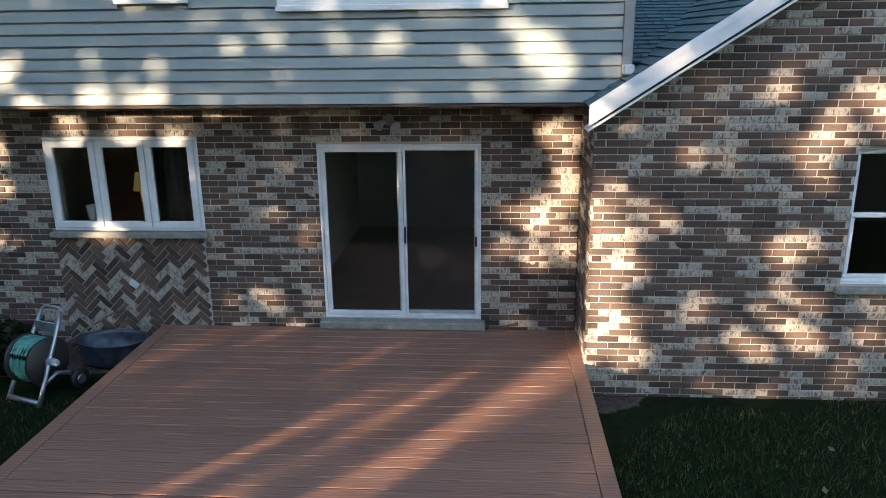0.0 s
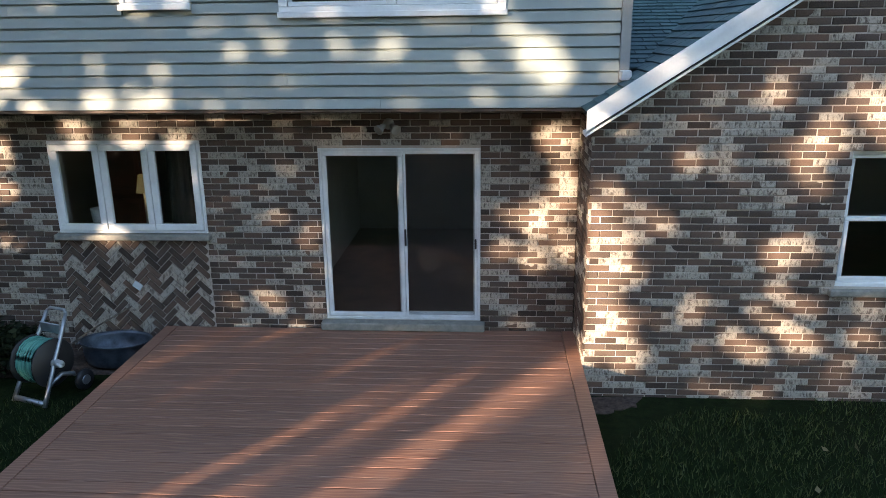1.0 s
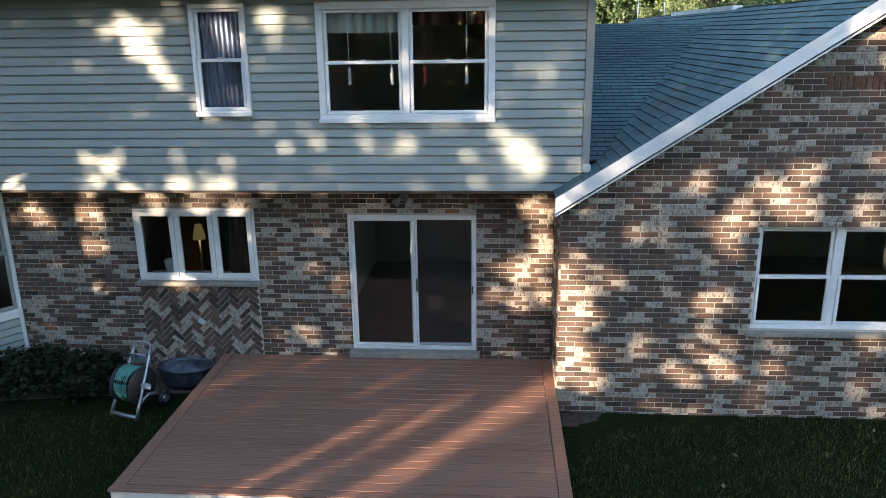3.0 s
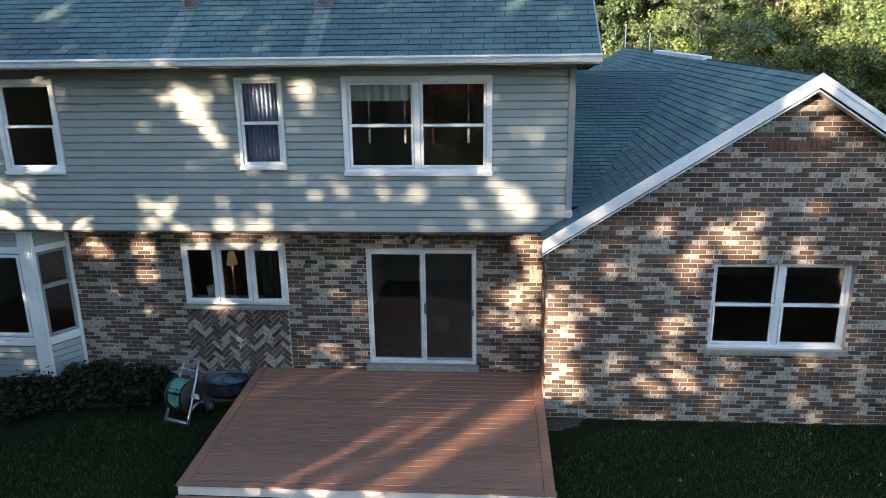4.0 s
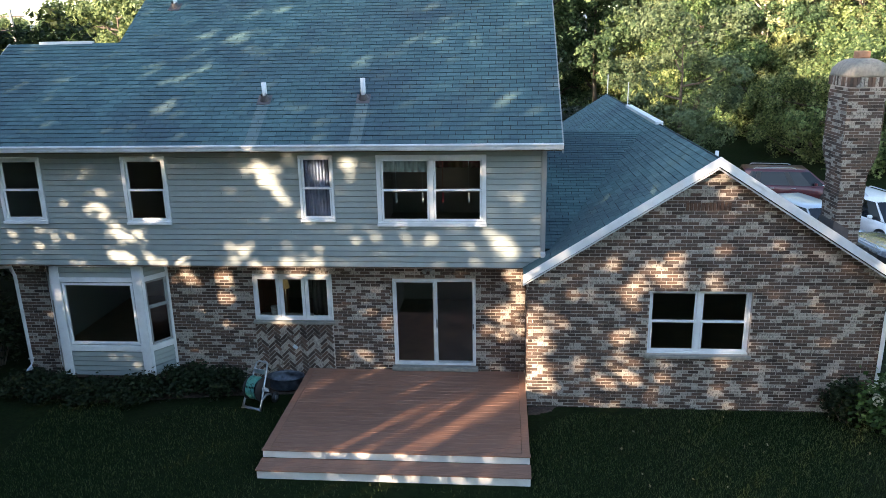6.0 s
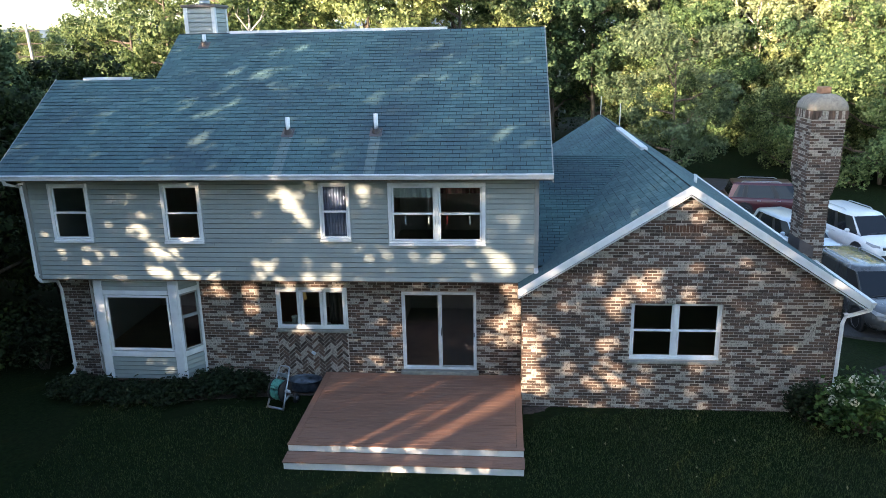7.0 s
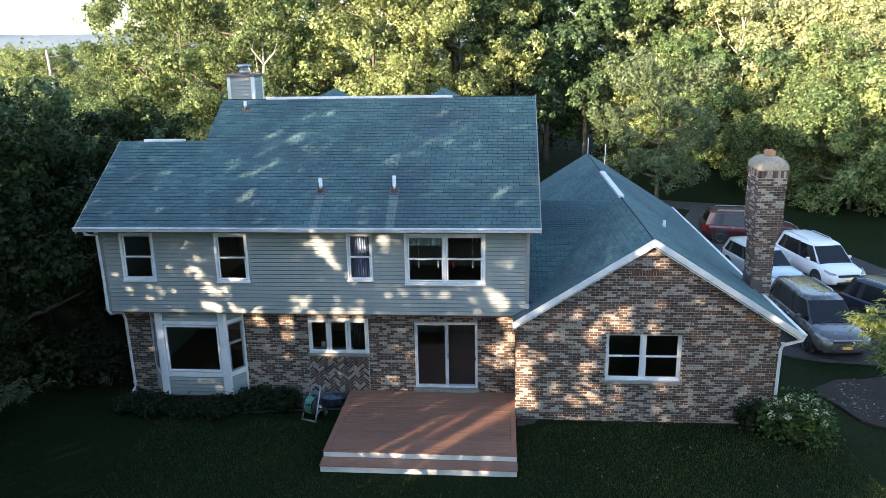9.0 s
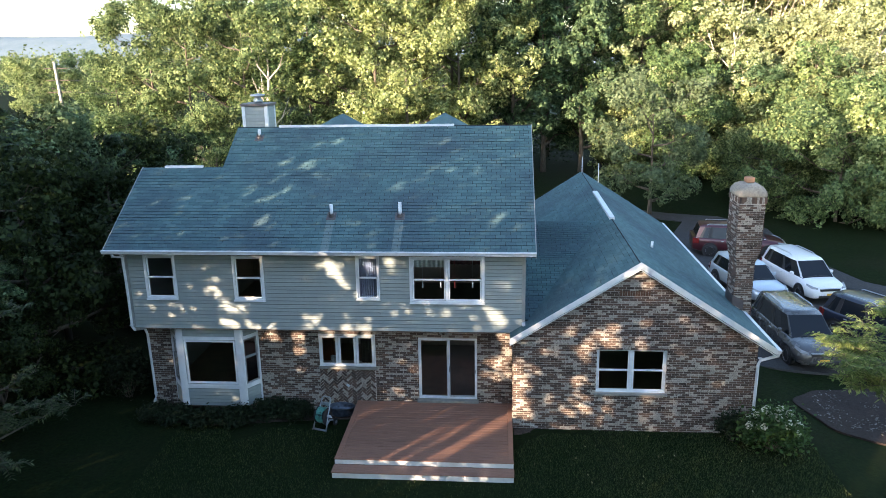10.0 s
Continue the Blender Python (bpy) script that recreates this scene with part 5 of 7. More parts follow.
# sun streaks for deck and lawn, then openings that light the young tree
GAPS_DECK_LAWN = ([(1.30 + 0.02 * math.sin(k), -0.30 + 0.11 * k, 0.12) for k in range(7)] + [(0.74 - 0.02 * k, -0.22 + 0.09 * k, 0.055 - 0.008 * k) for k in range(6)]
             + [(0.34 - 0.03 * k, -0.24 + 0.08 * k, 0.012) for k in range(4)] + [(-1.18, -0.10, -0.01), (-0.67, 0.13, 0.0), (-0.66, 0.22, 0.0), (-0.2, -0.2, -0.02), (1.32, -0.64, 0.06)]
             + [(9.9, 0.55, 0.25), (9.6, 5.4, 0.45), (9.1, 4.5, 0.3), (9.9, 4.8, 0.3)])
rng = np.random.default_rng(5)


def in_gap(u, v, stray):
    """Which of the places (across, up) lie in an opening cut for a sun patch; a few stray leaves stay in it."""
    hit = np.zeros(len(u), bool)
    for gu, gv, gr in GAPS_SIDING_A + GAPS_SIDING_B + GAPS_SIDING_C + GAPS_BRICK + GAPS_WING_A + GAPS_WING_B + GAPS_ROOF + GAPS_DECK_LAWN:
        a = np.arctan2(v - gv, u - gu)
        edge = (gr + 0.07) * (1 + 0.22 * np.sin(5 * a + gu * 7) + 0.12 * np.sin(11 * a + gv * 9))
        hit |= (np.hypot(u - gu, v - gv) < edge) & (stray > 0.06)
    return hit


def hedgerow():
    stems = [(-36 + 8.0 * k, 22 + 1.5 * math.sin(k * 2.3)) for k in range(10)]
    top = lambda u: 10.2 + 0.7 * np.sin(u * 0.55) + 0.4 * np.sin(u * 1.7 + 1) - 2.5 * (np.abs(u) > 12)
    many = 105000
    fine = (rng.uniform(-13, 13, many), rng.uniform(-3.6, 11.6, many))
    wide = (rng.uniform(-40, 40, 12000), rng.uniform(-3.6, 11.6, 12000))
    rest = np.abs(wide[0]) > 12.5
    u = np.concatenate([fine[0], wide[0][rest]])
    v = np.concatenate([fine[1], wide[1][rest]])
    big = np.concatenate([np.zeros(many), np.ones(rest.sum())])
    dep = rng.uniform(20, 24, len(u))
    keep = v < top(u)
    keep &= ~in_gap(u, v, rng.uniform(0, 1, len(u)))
    z = v * E2.z + dep * SUN_DIR.z
    keep &= z > 0.1
    base = np.array(E1)[None] * u[:, None] + np.array(E2)[None] * v[:, None] + np.array(SUN_DIR)[None] * dep[:, None]
    owner = np.argmin(np.abs(u[:, None] - np.array([s[0] for s in stems])[None]), 1)
    for k, (su, sd) in enumerate(stems):
        foot = E1 * su + SUN_DIR * sd
        t = thing("shade_tree", "unseen tall hedgerow tree, its crown gaps placed for sun patches on the house", "tree", (foot.x, foot.y, -0.1), group="hedgerow trees")
        g = Geo()
        g.tube([(0, 0, 0), (0.1, 0.05, 5), (-0.1, 0.1, 8), (0.05, 0, 12)], [0.3, 0.24, 0.15, 0.05], 8)
        for j in range(7):
            a = j * 2.4
            g.tube([(0, 0, 2.5 + 1.1 * j), (math.cos(a) * 1.6, math.sin(a) * 1.6, 3.5 + 1.1 * j), (math.cos(a) * 3.2, math.sin(a) * 3.2, 4.6 + 1.1 * j)], [0.12, 0.08, 0.03], 5, False)
        part("trunk", g, BARK, t, "", True)
        for flag, size in ((0, 0.27), (1, 1.0)):
            sel = keep & (owner == k) & (big == flag)
            if sel.sum() > 10:
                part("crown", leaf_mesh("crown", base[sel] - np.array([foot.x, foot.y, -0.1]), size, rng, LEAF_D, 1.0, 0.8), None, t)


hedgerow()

# ---------------------------------------------------------------- drive, mulch bed
sheet("driveway", [(9.0, 4.35), (12.5, 4.05), (17.5, 3.2), (24, 3.4), (24, 9), (18.5, 15), (17.2, 20.5), (17.6, 26), (15.5, 29.5), (9.5, 31.5), (9.2, 29.8), (12.8, 28.0), (10.6, 22.5), (9.0, 20), (9.0, 8)],
      ASPHALT, "grey asphalt drive with parked cars", 0.03, "driveway", 1.5)
BED_MULCH = ground_mat("faded_mulch", (0.014, 0.011, 0.010), (0.06, 0.044, 0.038), 14, 0.95, 0.9)
bed = [(13.1 + (2.85 + 0.12 * math.sin(3 * a) + 0.09 * math.sin(7 * a)) * math.cos(a), 1.1 + (2.0 + 0.12 * math.sin(2 * a + 1) + 0.08 * math.sin(9 * a)) * math.sin(a)) for a in [2 * math.pi * k / 60 for k in range(60)]]
sheet("mulch_bed", bed, BED_MULCH, "round bed of brown mulch by the drive", 0.02, "mulch bed", 0.6)
rng = np.random.default_rng(61)
ang, rad = rng.uniform(0, 2 * math.pi, 900), np.sqrt(rng.uniform(0, 0.9, 900))
chips = np.stack([13.1 + 2.8 * rad * np.cos(ang), 1.1 + 2.0 * rad * np.sin(ang), np.zeros(900)], 1)
chips = chips[[noise.noise(Vector((x * 1.1, y * 1.1, 7.0))) > -0.05 for x, y, z in chips]]
chips[:, 2] = [ground_z(x, y) + 0.035 for x, y, z in chips]
tagged(part("wood_chips", leaf_mesh("wood_chips", chips, 0.085, rng, leaf_mat("bleached_chips", (0.09, 0.08, 0.08), (0.19, 0.175, 0.17), (0.36, 0.34, 0.33), 0.0), 0.25, 0.4), None), "pale bleached wood chips strewn on the mulch bed", "wood chips", "", "stuff")
sheet("bay_bed", [(-10.5, -0.95), (-8.0, -1.2), (-5.6, -0.8), (-3.85, -0.6), (-3.85, -0.02), (-6.8, -0.02), (-10.5, -0.02)], MULCH, "dark planting bed along the brick wall", 0.012, "planting bed", 0.6)
sheet("soil_patch", [(1.12, -0.97)] + [(1.12 + 0.6 * a / 12 + 0.05 * math.sin(a * 5), -0.99 - (0.34 * (1 - (a / 12) ** 2) + 0.07 * math.sin(a * 3.1))) for a in range(13)], MULCH, "bare soil beside the deck", 0.012, "soil", 0.3)

# ---------------------------------------------------------------- cars
TYRE = painted("tyre_rubber", (0.018, 0.018, 0.02), 0.8, 0.1)
RIM = painted("alloy", (0.55, 0.56, 0.58), 0.3, 0.1, 5, 0.9)
CAR_GLASS = material("dark_car_glass", 0.09)[0]
CAR_GLASS.node_tree.nodes["Principled BSDF"].inputs["Specular IOR Level"].default_value = 0.35
CAR_GLASS.node_tree.nodes["Principled BSDF"].inputs["Base Color"].default_value = (0.012, 0.015, 0.02, 1)
LAMP = material("headlamp_lens", 0.12)[0]
LAMP.node_tree.nodes["Principled BSDF"].inputs["Base Color"].default_value = (0.30, 0.32, 0.34, 1)
TAIL = material("tail_lamp_red", 0.2)[0]
TAIL.node_tree.nodes["Principled BSDF"].inputs["Base Color"].default_value = (0.16, 0.01, 0.01, 1)
PLATE = painted("plate_amber", (0.75, 0.42, 0.06), 0.5, 0.05)


def smooth_sections(sections, samples=10):
    """Closed rings along x from rows (x, half width, low z, mid z, top z, top half width)."""
    g = Geo()
    n = 0
    for x, w, z0, zm, z1, wt in sections:
        half = [(w * 0.86, z0), (w * 0.97, z0 + 0.06), (w, z0 + (zm - z0) * 0.55), (w * 0.985, zm), (wt + (w - wt) * 0.35, zm + (z1 - zm) * 0.55), (wt, z1 - 0.025), (wt * 0.82, z1), (wt * 0.35, z1 + 0.012)]
        ringv = [(x, -y, z) for y, z in half] + [(x, y, z) for y, z in half[::-1]]
        n = len(ringv)
        g.v += ringv
    m = len(sections)
    g.f = [(j * n + i, j * n + (i + 1) % n, (j + 1) * n + (i + 1) % n, (j + 1) * n + i) for j in range(m - 1) for i in range(n)]
    g.f += [tuple(range(n))[::-1], tuple(range((m - 1) * n, m * n))]
    return g


def car(label, x, y, rz, paint, scale=1.0, rails=True, plate=True, low=0.0):
    c = thing("car", label, "car", (x, y, ground_z(x, y) + 0.03), rz, group="parked cars")
    L, W, B, H = 4.68 * scale, 0.94 * scale, 1.03 - low * 0.3, 1.70 - low
    r = 0.355
    f, b2 = L / 2, -L / 2
    # body below the windows, from tail to nose
    body = smooth_sections([(b2, W * 0.80, 0.46, 0.80, B - 0.04, W * 0.72), (b2 + 0.06, W * 0.92, 0.36, 0.80, B, W * 0.84), (b2 + 0.40, W, 0.28, 0.86, B + 0.02, W * 0.92), (b2 + 1.3, W, 0.25, 0.86, B, W * 0.93),
                            (0.2, W, 0.25, 0.84, B - 0.02, W * 0.93), (f - 1.45, W, 0.25, 0.83, B - 0.01, W * 0.90), (f - 1.05, W, 0.26, 0.82, B - 0.03, W * 0.86), (f - 0.55, W * 0.985, 0.28, 0.80, B - 0.08, W * 0.80),
                            (f - 0.24, W * 0.95, 0.30, 0.76, B - 0.14, W * 0.74), (f - 0.09, W * 0.86, 0.32, 0.70, B - 0.21, W * 0.66), (f - 0.02, W * 0.76, 0.36, 0.62, B - 0.29, W * 0.58), (f, W * 0.66, 0.40, 0.58, B - 0.36, W * 0.50)])
    part("body", body, paint, c, "", True)
    # glasshouse under a painted roof
    z0, z1 = B - 0.05, H
    base = [(b2 + 0.14, W * 0.82), (b2 + 0.5, W * 0.905), (f - 1.70, W * 0.905), (f - 0.98, W * 0.80)]
    roof = [(b2 + 0.40, W * 0.62), (b2 + 0.72, W * 0.70), (f - 2.30, W * 0.71), (f - 1.86, W * 0.64)]

    def level(s, inset, lift=0.0):
        half = [(bx + (rx - bx) * s, -(bw + (rw - bw) * s) * (1 - inset), z0 + (z1 - z0) * s + lift) for (bx, bw), (rx, rw) in zip(base, roof)]
        return half + [(p[0], -p[1], p[2]) for p in half[::-1]]
    n = 8
    glass = Geo()
    glass.v = level(0.0, 0.0) + level(0.5, 0.0) + level(0.86, 0.0)
    glass.f = [(j * n + i, j * n + (i + 1) % n, (j + 1) * n + (i + 1) % n, (j + 1) * n + i) for j in range(2) for i in range(n)]
    part("window_band", glass, CAR_GLASS, c, "dark tinted glass all round")
    top = Geo()
    top.v = level(0.85, -0.012) + level(0.90, -0.006) + level(0.965, 0.03) + level(1.0, 0.14) + [(p[0] * 0.9 - 0.05, p[1] * 0.5, p[2] + 0.02) for p in level(1.0, 0.14)]
    top.f = [(j * n + i, j * n + (i + 1) % n, (j + 1) * n + (i + 1) % n, (j + 1) * n + i) for j in range(4) for i in range(n)] + [tuple(range(4 * n, 5 * n))]
    part("roof", top, paint, c, "", True)

    def at(s, u, side, out=0.012):
        """A place on the cabin's flank: s up from the belt, u along from tail to nose."""
        xs = [p[0] + (q[0] - p[0]) * s for p, q in zip(base, roof)]
        ws = [p[1] + (q[1] - p[1]) * s for p, q in zip(base, roof)]
        t = u * 3
        i = min(int(t), 2)
        t -= i
        return (xs[i] + (xs[i + 1] - xs[i]) * t, side * (ws[i] + (ws[i + 1] - ws[i]) * t + out), z0 + (z1 - z0) * s)

    def slab_on(pts, inward, name, mat, label2=""):
        iv = Vector(inward)
        k = len(pts)
        g = Geo().add([tuple(p) for p in pts] + [tuple(Vector(p) + iv) for p in pts], [tuple(range(k)), tuple(range(2 * k - 1, k - 1, -1))] + [(i, i + k, (i + 1) % k + k, (i + 1) % k) for i in range(k)])
        return part(name, g, mat, c, label2)
    for side in (-1, 1):
        # pillars from tail to nose, standing on the glass
        for u0, u1, u2, u3, mat in ((0.0, 0.17, 0.0, 0.27, paint), (0.365, 0.395, 0.365, 0.395, BLACK), (0.555, 0.585, 0.555, 0.585, BLACK), (0.945, 1.0, 0.955, 1.0, paint)):
            slab_on([at(0.03, u0, side), at(0.03, u1, side), at(0.87, u3, side), at(0.87, u2, side)], (0, -side * 0.03, 0), "pillar", mat)
        slab_on([at(0.05, 0.03, side, 0.016), at(0.05, 0.97, side, 0.016), at(0.09, 0.97, side, 0.016), at(0.09, 0.03, side, 0.016)], (0, -side * 0.03, 0), "belt_trim", RIM)
        slab_on([(b2 + 0.9, side * (W * 1.0 + 0.004), 0.30), (f - 1.3, side * (W * 1.0 + 0.004), 0.30), (f - 1.3, side * (W * 1.0 + 0.004), 0.40), (b2 + 0.9, side * (W * 1.0 + 0.004), 0.40)], (0, -side * 0.03, 0), "side_trim", BLACK)
        part("mirror", Geo().box(f - 1.62, f - 1.48, side * W - (0.04 if side < 0 else -0.0) - 0.06, side * W + 0.1, B + 0.0, B + 0.14, bev=0.03) if side > 0 else Geo().box(f - 1.62, f - 1.48, -W - 0.1, -W + 0.06, B, B + 0.14, bev=0.03), paint, c)
        for hx in (f - 2.55, f - 3.45):
            part("door_handle", Geo().box(hx, hx + 0.17, side * W * 0.975 - 0.022, side * W * 0.975 + 0.022, B - 0.17, B - 0.135, bev=0.008), RIM, c)
        if rails:
            part("roof_rail", Geo().tube([(b2 + 0.75, side * W * 0.60, H + 0.0), (b2 + 0.85, side * W * 0.60, H + 0.06), (f - 2.5, side * W * 0.60, H + 0.06), (f - 2.35, side * W * 0.60, H)], 0.022, 6), RIM, c)
        slab_on([(f - 0.04, side * W * 0.60, B - 0.29), (f - 0.13, side * W * 0.86, B - 0.27), (f - 0.42, side * W * 0.975, B - 0.17), (f - 0.46, side * W * 0.93, B - 0.105), (f - 0.20, side * W * 0.82, B - 0.16), (f - 0.05, side * W * 0.62, B - 0.21)],
                (-0.05, -side * 0.04, -0.02), "headlight", LAMP, "clear grey headlight")
        slab_on([(b2 + 0.02, side * W * 0.84, B - 0.02), (b2 + 0.3, side * W * 0.98, B - 0.03), (b2 + 0.3, side * W * 1.003, B - 0.3), (b2 + 0.0, side * W * 0.9, B - 0.3)], (0.03, -side * 0.03, 0), "tail_light", TAIL)
        part("fog_light", Geo().lathe([(0, 0.0), (0.06, 0.0), (0.06, 0.03), (0, 0.04)], (0, 0, 0), 14, pose(f - 0.13, side * W * 0.70, 0.47, 0, 90, 0)), LAMP, c)
    for side in (-1, 1):
        slab_on([(f - 1.01, side * W * 0.50, z0 + 0.045), (f - 1.05, side * W * 0.06, z0 + 0.075), (f - 1.07, side * W * 0.06, z0 + 0.095), (f - 1.03, side * W * 0.50, z0 + 0.065)], (0.012, 0, 0.012), "wiper", BLACK)
    slab_on([(b2 + 0.12, -W * 0.80, z0 + 0.02), (b2 + 0.12, W * 0.80, z0 + 0.02), (b2 + 0.165, W * 0.78, z0 + 0.12), (b2 + 0.165, -W * 0.78, z0 + 0.12)], (0.03, 0, -0.02), "tailgate_edge", paint)
    part("grille", Geo().box(f - 0.16, f + 0.014, -W * 0.52, W * 0.52, B - 0.40, B - 0.25, bev=0.04), BLACK, c, "black grille")
    part("grille_bar", Geo().box(f - 0.15, f + 0.022, -W * 0.50, W * 0.50, B - 0.268, B - 0.245, bev=0.008), RIM, c, "bright bar across the grille")
    part("lower_intake", Geo().box(f - 0.12, f + 0.03, -W * 0.56, W * 0.56, 0.35, 0.46, bev=0.02), BLACK, c)
    part("bumper_trim", Geo().box(b2 - 0.02, b2 + 0.1, -W * 0.75, W * 0.75, 0.42, 0.52, bev=0.02), BLACK, c)
    if plate:
        part("number_plate", Geo().box(f + 0.012, f + 0.035, -0.16, 0.16, 0.47, 0.56, bev=0.004), PLATE, c, "plain amber number plate")
    # wheels
    for wx in (b2 + 0.92, f - 0.92):
        for side in (-1, 1):
            m = pose(wx, side * (W - 0.09), r, 90, 0, 0)
            well = part("wheel_arch", Geo().lathe([(0.0, -0.02), (r + 0.07, -0.02), (r + 0.07, 0.02), (0.0, 0.02)], (0, 0, 0), 24, pose(wx, side * (W + 0.001) - side * 0.018, r + 0.02, 90, 0, 0)), BLACK, c)
            wh = part("wheel", Geo().lathe([(0.20, -0.115), (r - 0.03, -0.115), (r, -0.08), (r, 0.08), (r - 0.03, 0.115), (0.20, 0.115)], (0, 0, 0), 26), TYRE, c, "", True, m)
            rim = Geo().lathe([(0.0, 0.07), (0.06, 0.085), (0.06, 0.06), (0.0, 0.06)], (0, 0, 0), 16).lathe([(0.215, -0.1), (0.24, 0.10), (0.225, 0.118), (0.205, 0.10), (0.2, -0.1)], (0, 0, 0), 24)
            for k in range(5):
                a = 2 * math.pi * k / 5
                for da in (-0.11, 0.11):
                    rim.box(0.04, 0.215, -0.017, 0.017, 0.06, 0.09, pose(0, 0, 0, 0, 0, math.degrees(a + da)), 0.004)
            rim.lathe([(0, 0.02), (0.2, 0.02)], (0, 0, 0), 16)
            part("rim", rim, RIM, wh, "", False, pose(0, 0, 0, 0 if side < 0 else 180, 0, 0))
    return c


car("metallic silver-grey SUV with roof rails parked by the wing", 11.95, 6.35, -86, car_paint("silver_grey_paint", (0.10, 0.10, 0.103), 0.35, 0.2))
car("white SUV parked in the drive", 14.95, 13.7, -80, car_paint("white_paint", (0.78, 0.79, 0.80), 0.0))
car("pale silver-blue estate car parked behind the chimney", 12.3, 13.2, -78, car_paint("silver_blue_paint", (0.52, 0.58, 0.64), 0.5), 0.95, False, False, 0.16)
car("dark maroon SUV parked across the drive", 13.9, 20.1, -8, car_paint("maroon_paint", (0.075, 0.012, 0.018), 0.3), 1.05)
car("dark navy SUV parked at the edge of the drive", 15.45, 6.75, -62, car_paint("navy_paint", (0.015, 0.022, 0.045), 0.4))


# ---------------------------------------------------------------- shrubs
def shrub(name, label, x, y, rx, ry, h, n, size, mat, seed, category="shrub", group="", stems=9):
    rnd, rng2 = random.Random(seed), np.random.default_rng(seed)
    t = thing(name, label, category, (x, y, ground_z(x, y)), group=group)
    g = Geo()
    tips = []
    for k in range(stems):
        a, d = k * 2.4, math.sqrt((k + 0.5) / stems)
        e = (math.cos(a) * rx * d * 0.85, math.sin(a) * ry * d * 0.85, h * (1 - 0.45 * d * d) * rnd.uniform(0.6, 0.95))
        g.tube([(e[0] * 0.15, e[1] * 0.15, -0.02), (e[0] * 0.5, e[1] * 0.5, e[2] * 0.55), e], [0.018, 0.012, 0.005], 5, False)
        tips.append(e)
    part("stems", g, BARK, t)
    tp = np.array(tips)[rng2.integers(0, len(tips), n)]
    cs = tp + rng2.normal(size=(n, 3)) * np.array([rx * 0.2, ry * 0.2, h * 0.17])
    cs[:, 2] = np.abs(cs[:, 2]) + 0.03
    part("leaves", leaf_mesh("leaves", cs, size, rng2, mat), None, t)
    return t, tips


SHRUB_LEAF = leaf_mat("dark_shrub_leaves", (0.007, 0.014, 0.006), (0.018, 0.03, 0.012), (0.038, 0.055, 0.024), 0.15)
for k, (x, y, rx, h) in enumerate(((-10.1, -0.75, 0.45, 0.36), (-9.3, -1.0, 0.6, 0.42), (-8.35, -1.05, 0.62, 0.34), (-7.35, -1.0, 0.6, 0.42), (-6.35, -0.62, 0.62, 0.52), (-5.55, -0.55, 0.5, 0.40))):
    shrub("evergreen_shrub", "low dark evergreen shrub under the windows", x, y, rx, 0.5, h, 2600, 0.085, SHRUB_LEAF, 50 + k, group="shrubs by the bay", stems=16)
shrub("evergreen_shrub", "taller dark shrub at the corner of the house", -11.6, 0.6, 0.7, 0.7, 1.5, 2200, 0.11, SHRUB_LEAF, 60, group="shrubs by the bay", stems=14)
HYD = leaf_mat("hydrangea_leaves", (0.02, 0.045, 0.012), (0.05, 0.10, 0.025), (0.09, 0.15, 0.05), 0.2)
BLOSSOM = painted("cream_blossom", (0.62, 0.60, 0.46), 0.8, 0.15, 20)
hyd, tips = shrub("hydrangea", "green hydrangea bush with cream flower heads at the wing's corner", 8.35, -1.75, 0.95, 0.8, 1.1, 3400, 0.12, HYD, 70, stems=26)
for k, e in enumerate(tips):
    if k % 8 != 7:
        rnd = random.Random(k)
        g = Geo()
        for j in range(26):
            d = Vector((rnd.gauss(0, 1), rnd.gauss(0, 1), rnd.gauss(0, 1))).normalized() * 0.085
            p = Vector(e) + Vector((0, 0, 0.26)) + d
            a = d.orthogonal().normalized() * 0.034
            bb = d.cross(a).normalized() * 0.034
            g.add([tuple(p + a), tuple(p + bb), tuple(p - a), tuple(p - bb), tuple(p + d * 0.25)], [(0, 1, 4), (1, 2, 4), (2, 3, 4), (3, 0, 4)])
        part("flower_head", g, BLOSSOM, hyd)
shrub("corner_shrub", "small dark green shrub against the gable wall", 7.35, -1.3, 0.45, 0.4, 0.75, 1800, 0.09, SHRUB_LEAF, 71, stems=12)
NEAR_LEAF = leaf_mat("fresh_green_leaves", (0.07, 0.12, 0.03), (0.17, 0.25, 0.07), (0.36, 0.42, 0.15), 0.35)


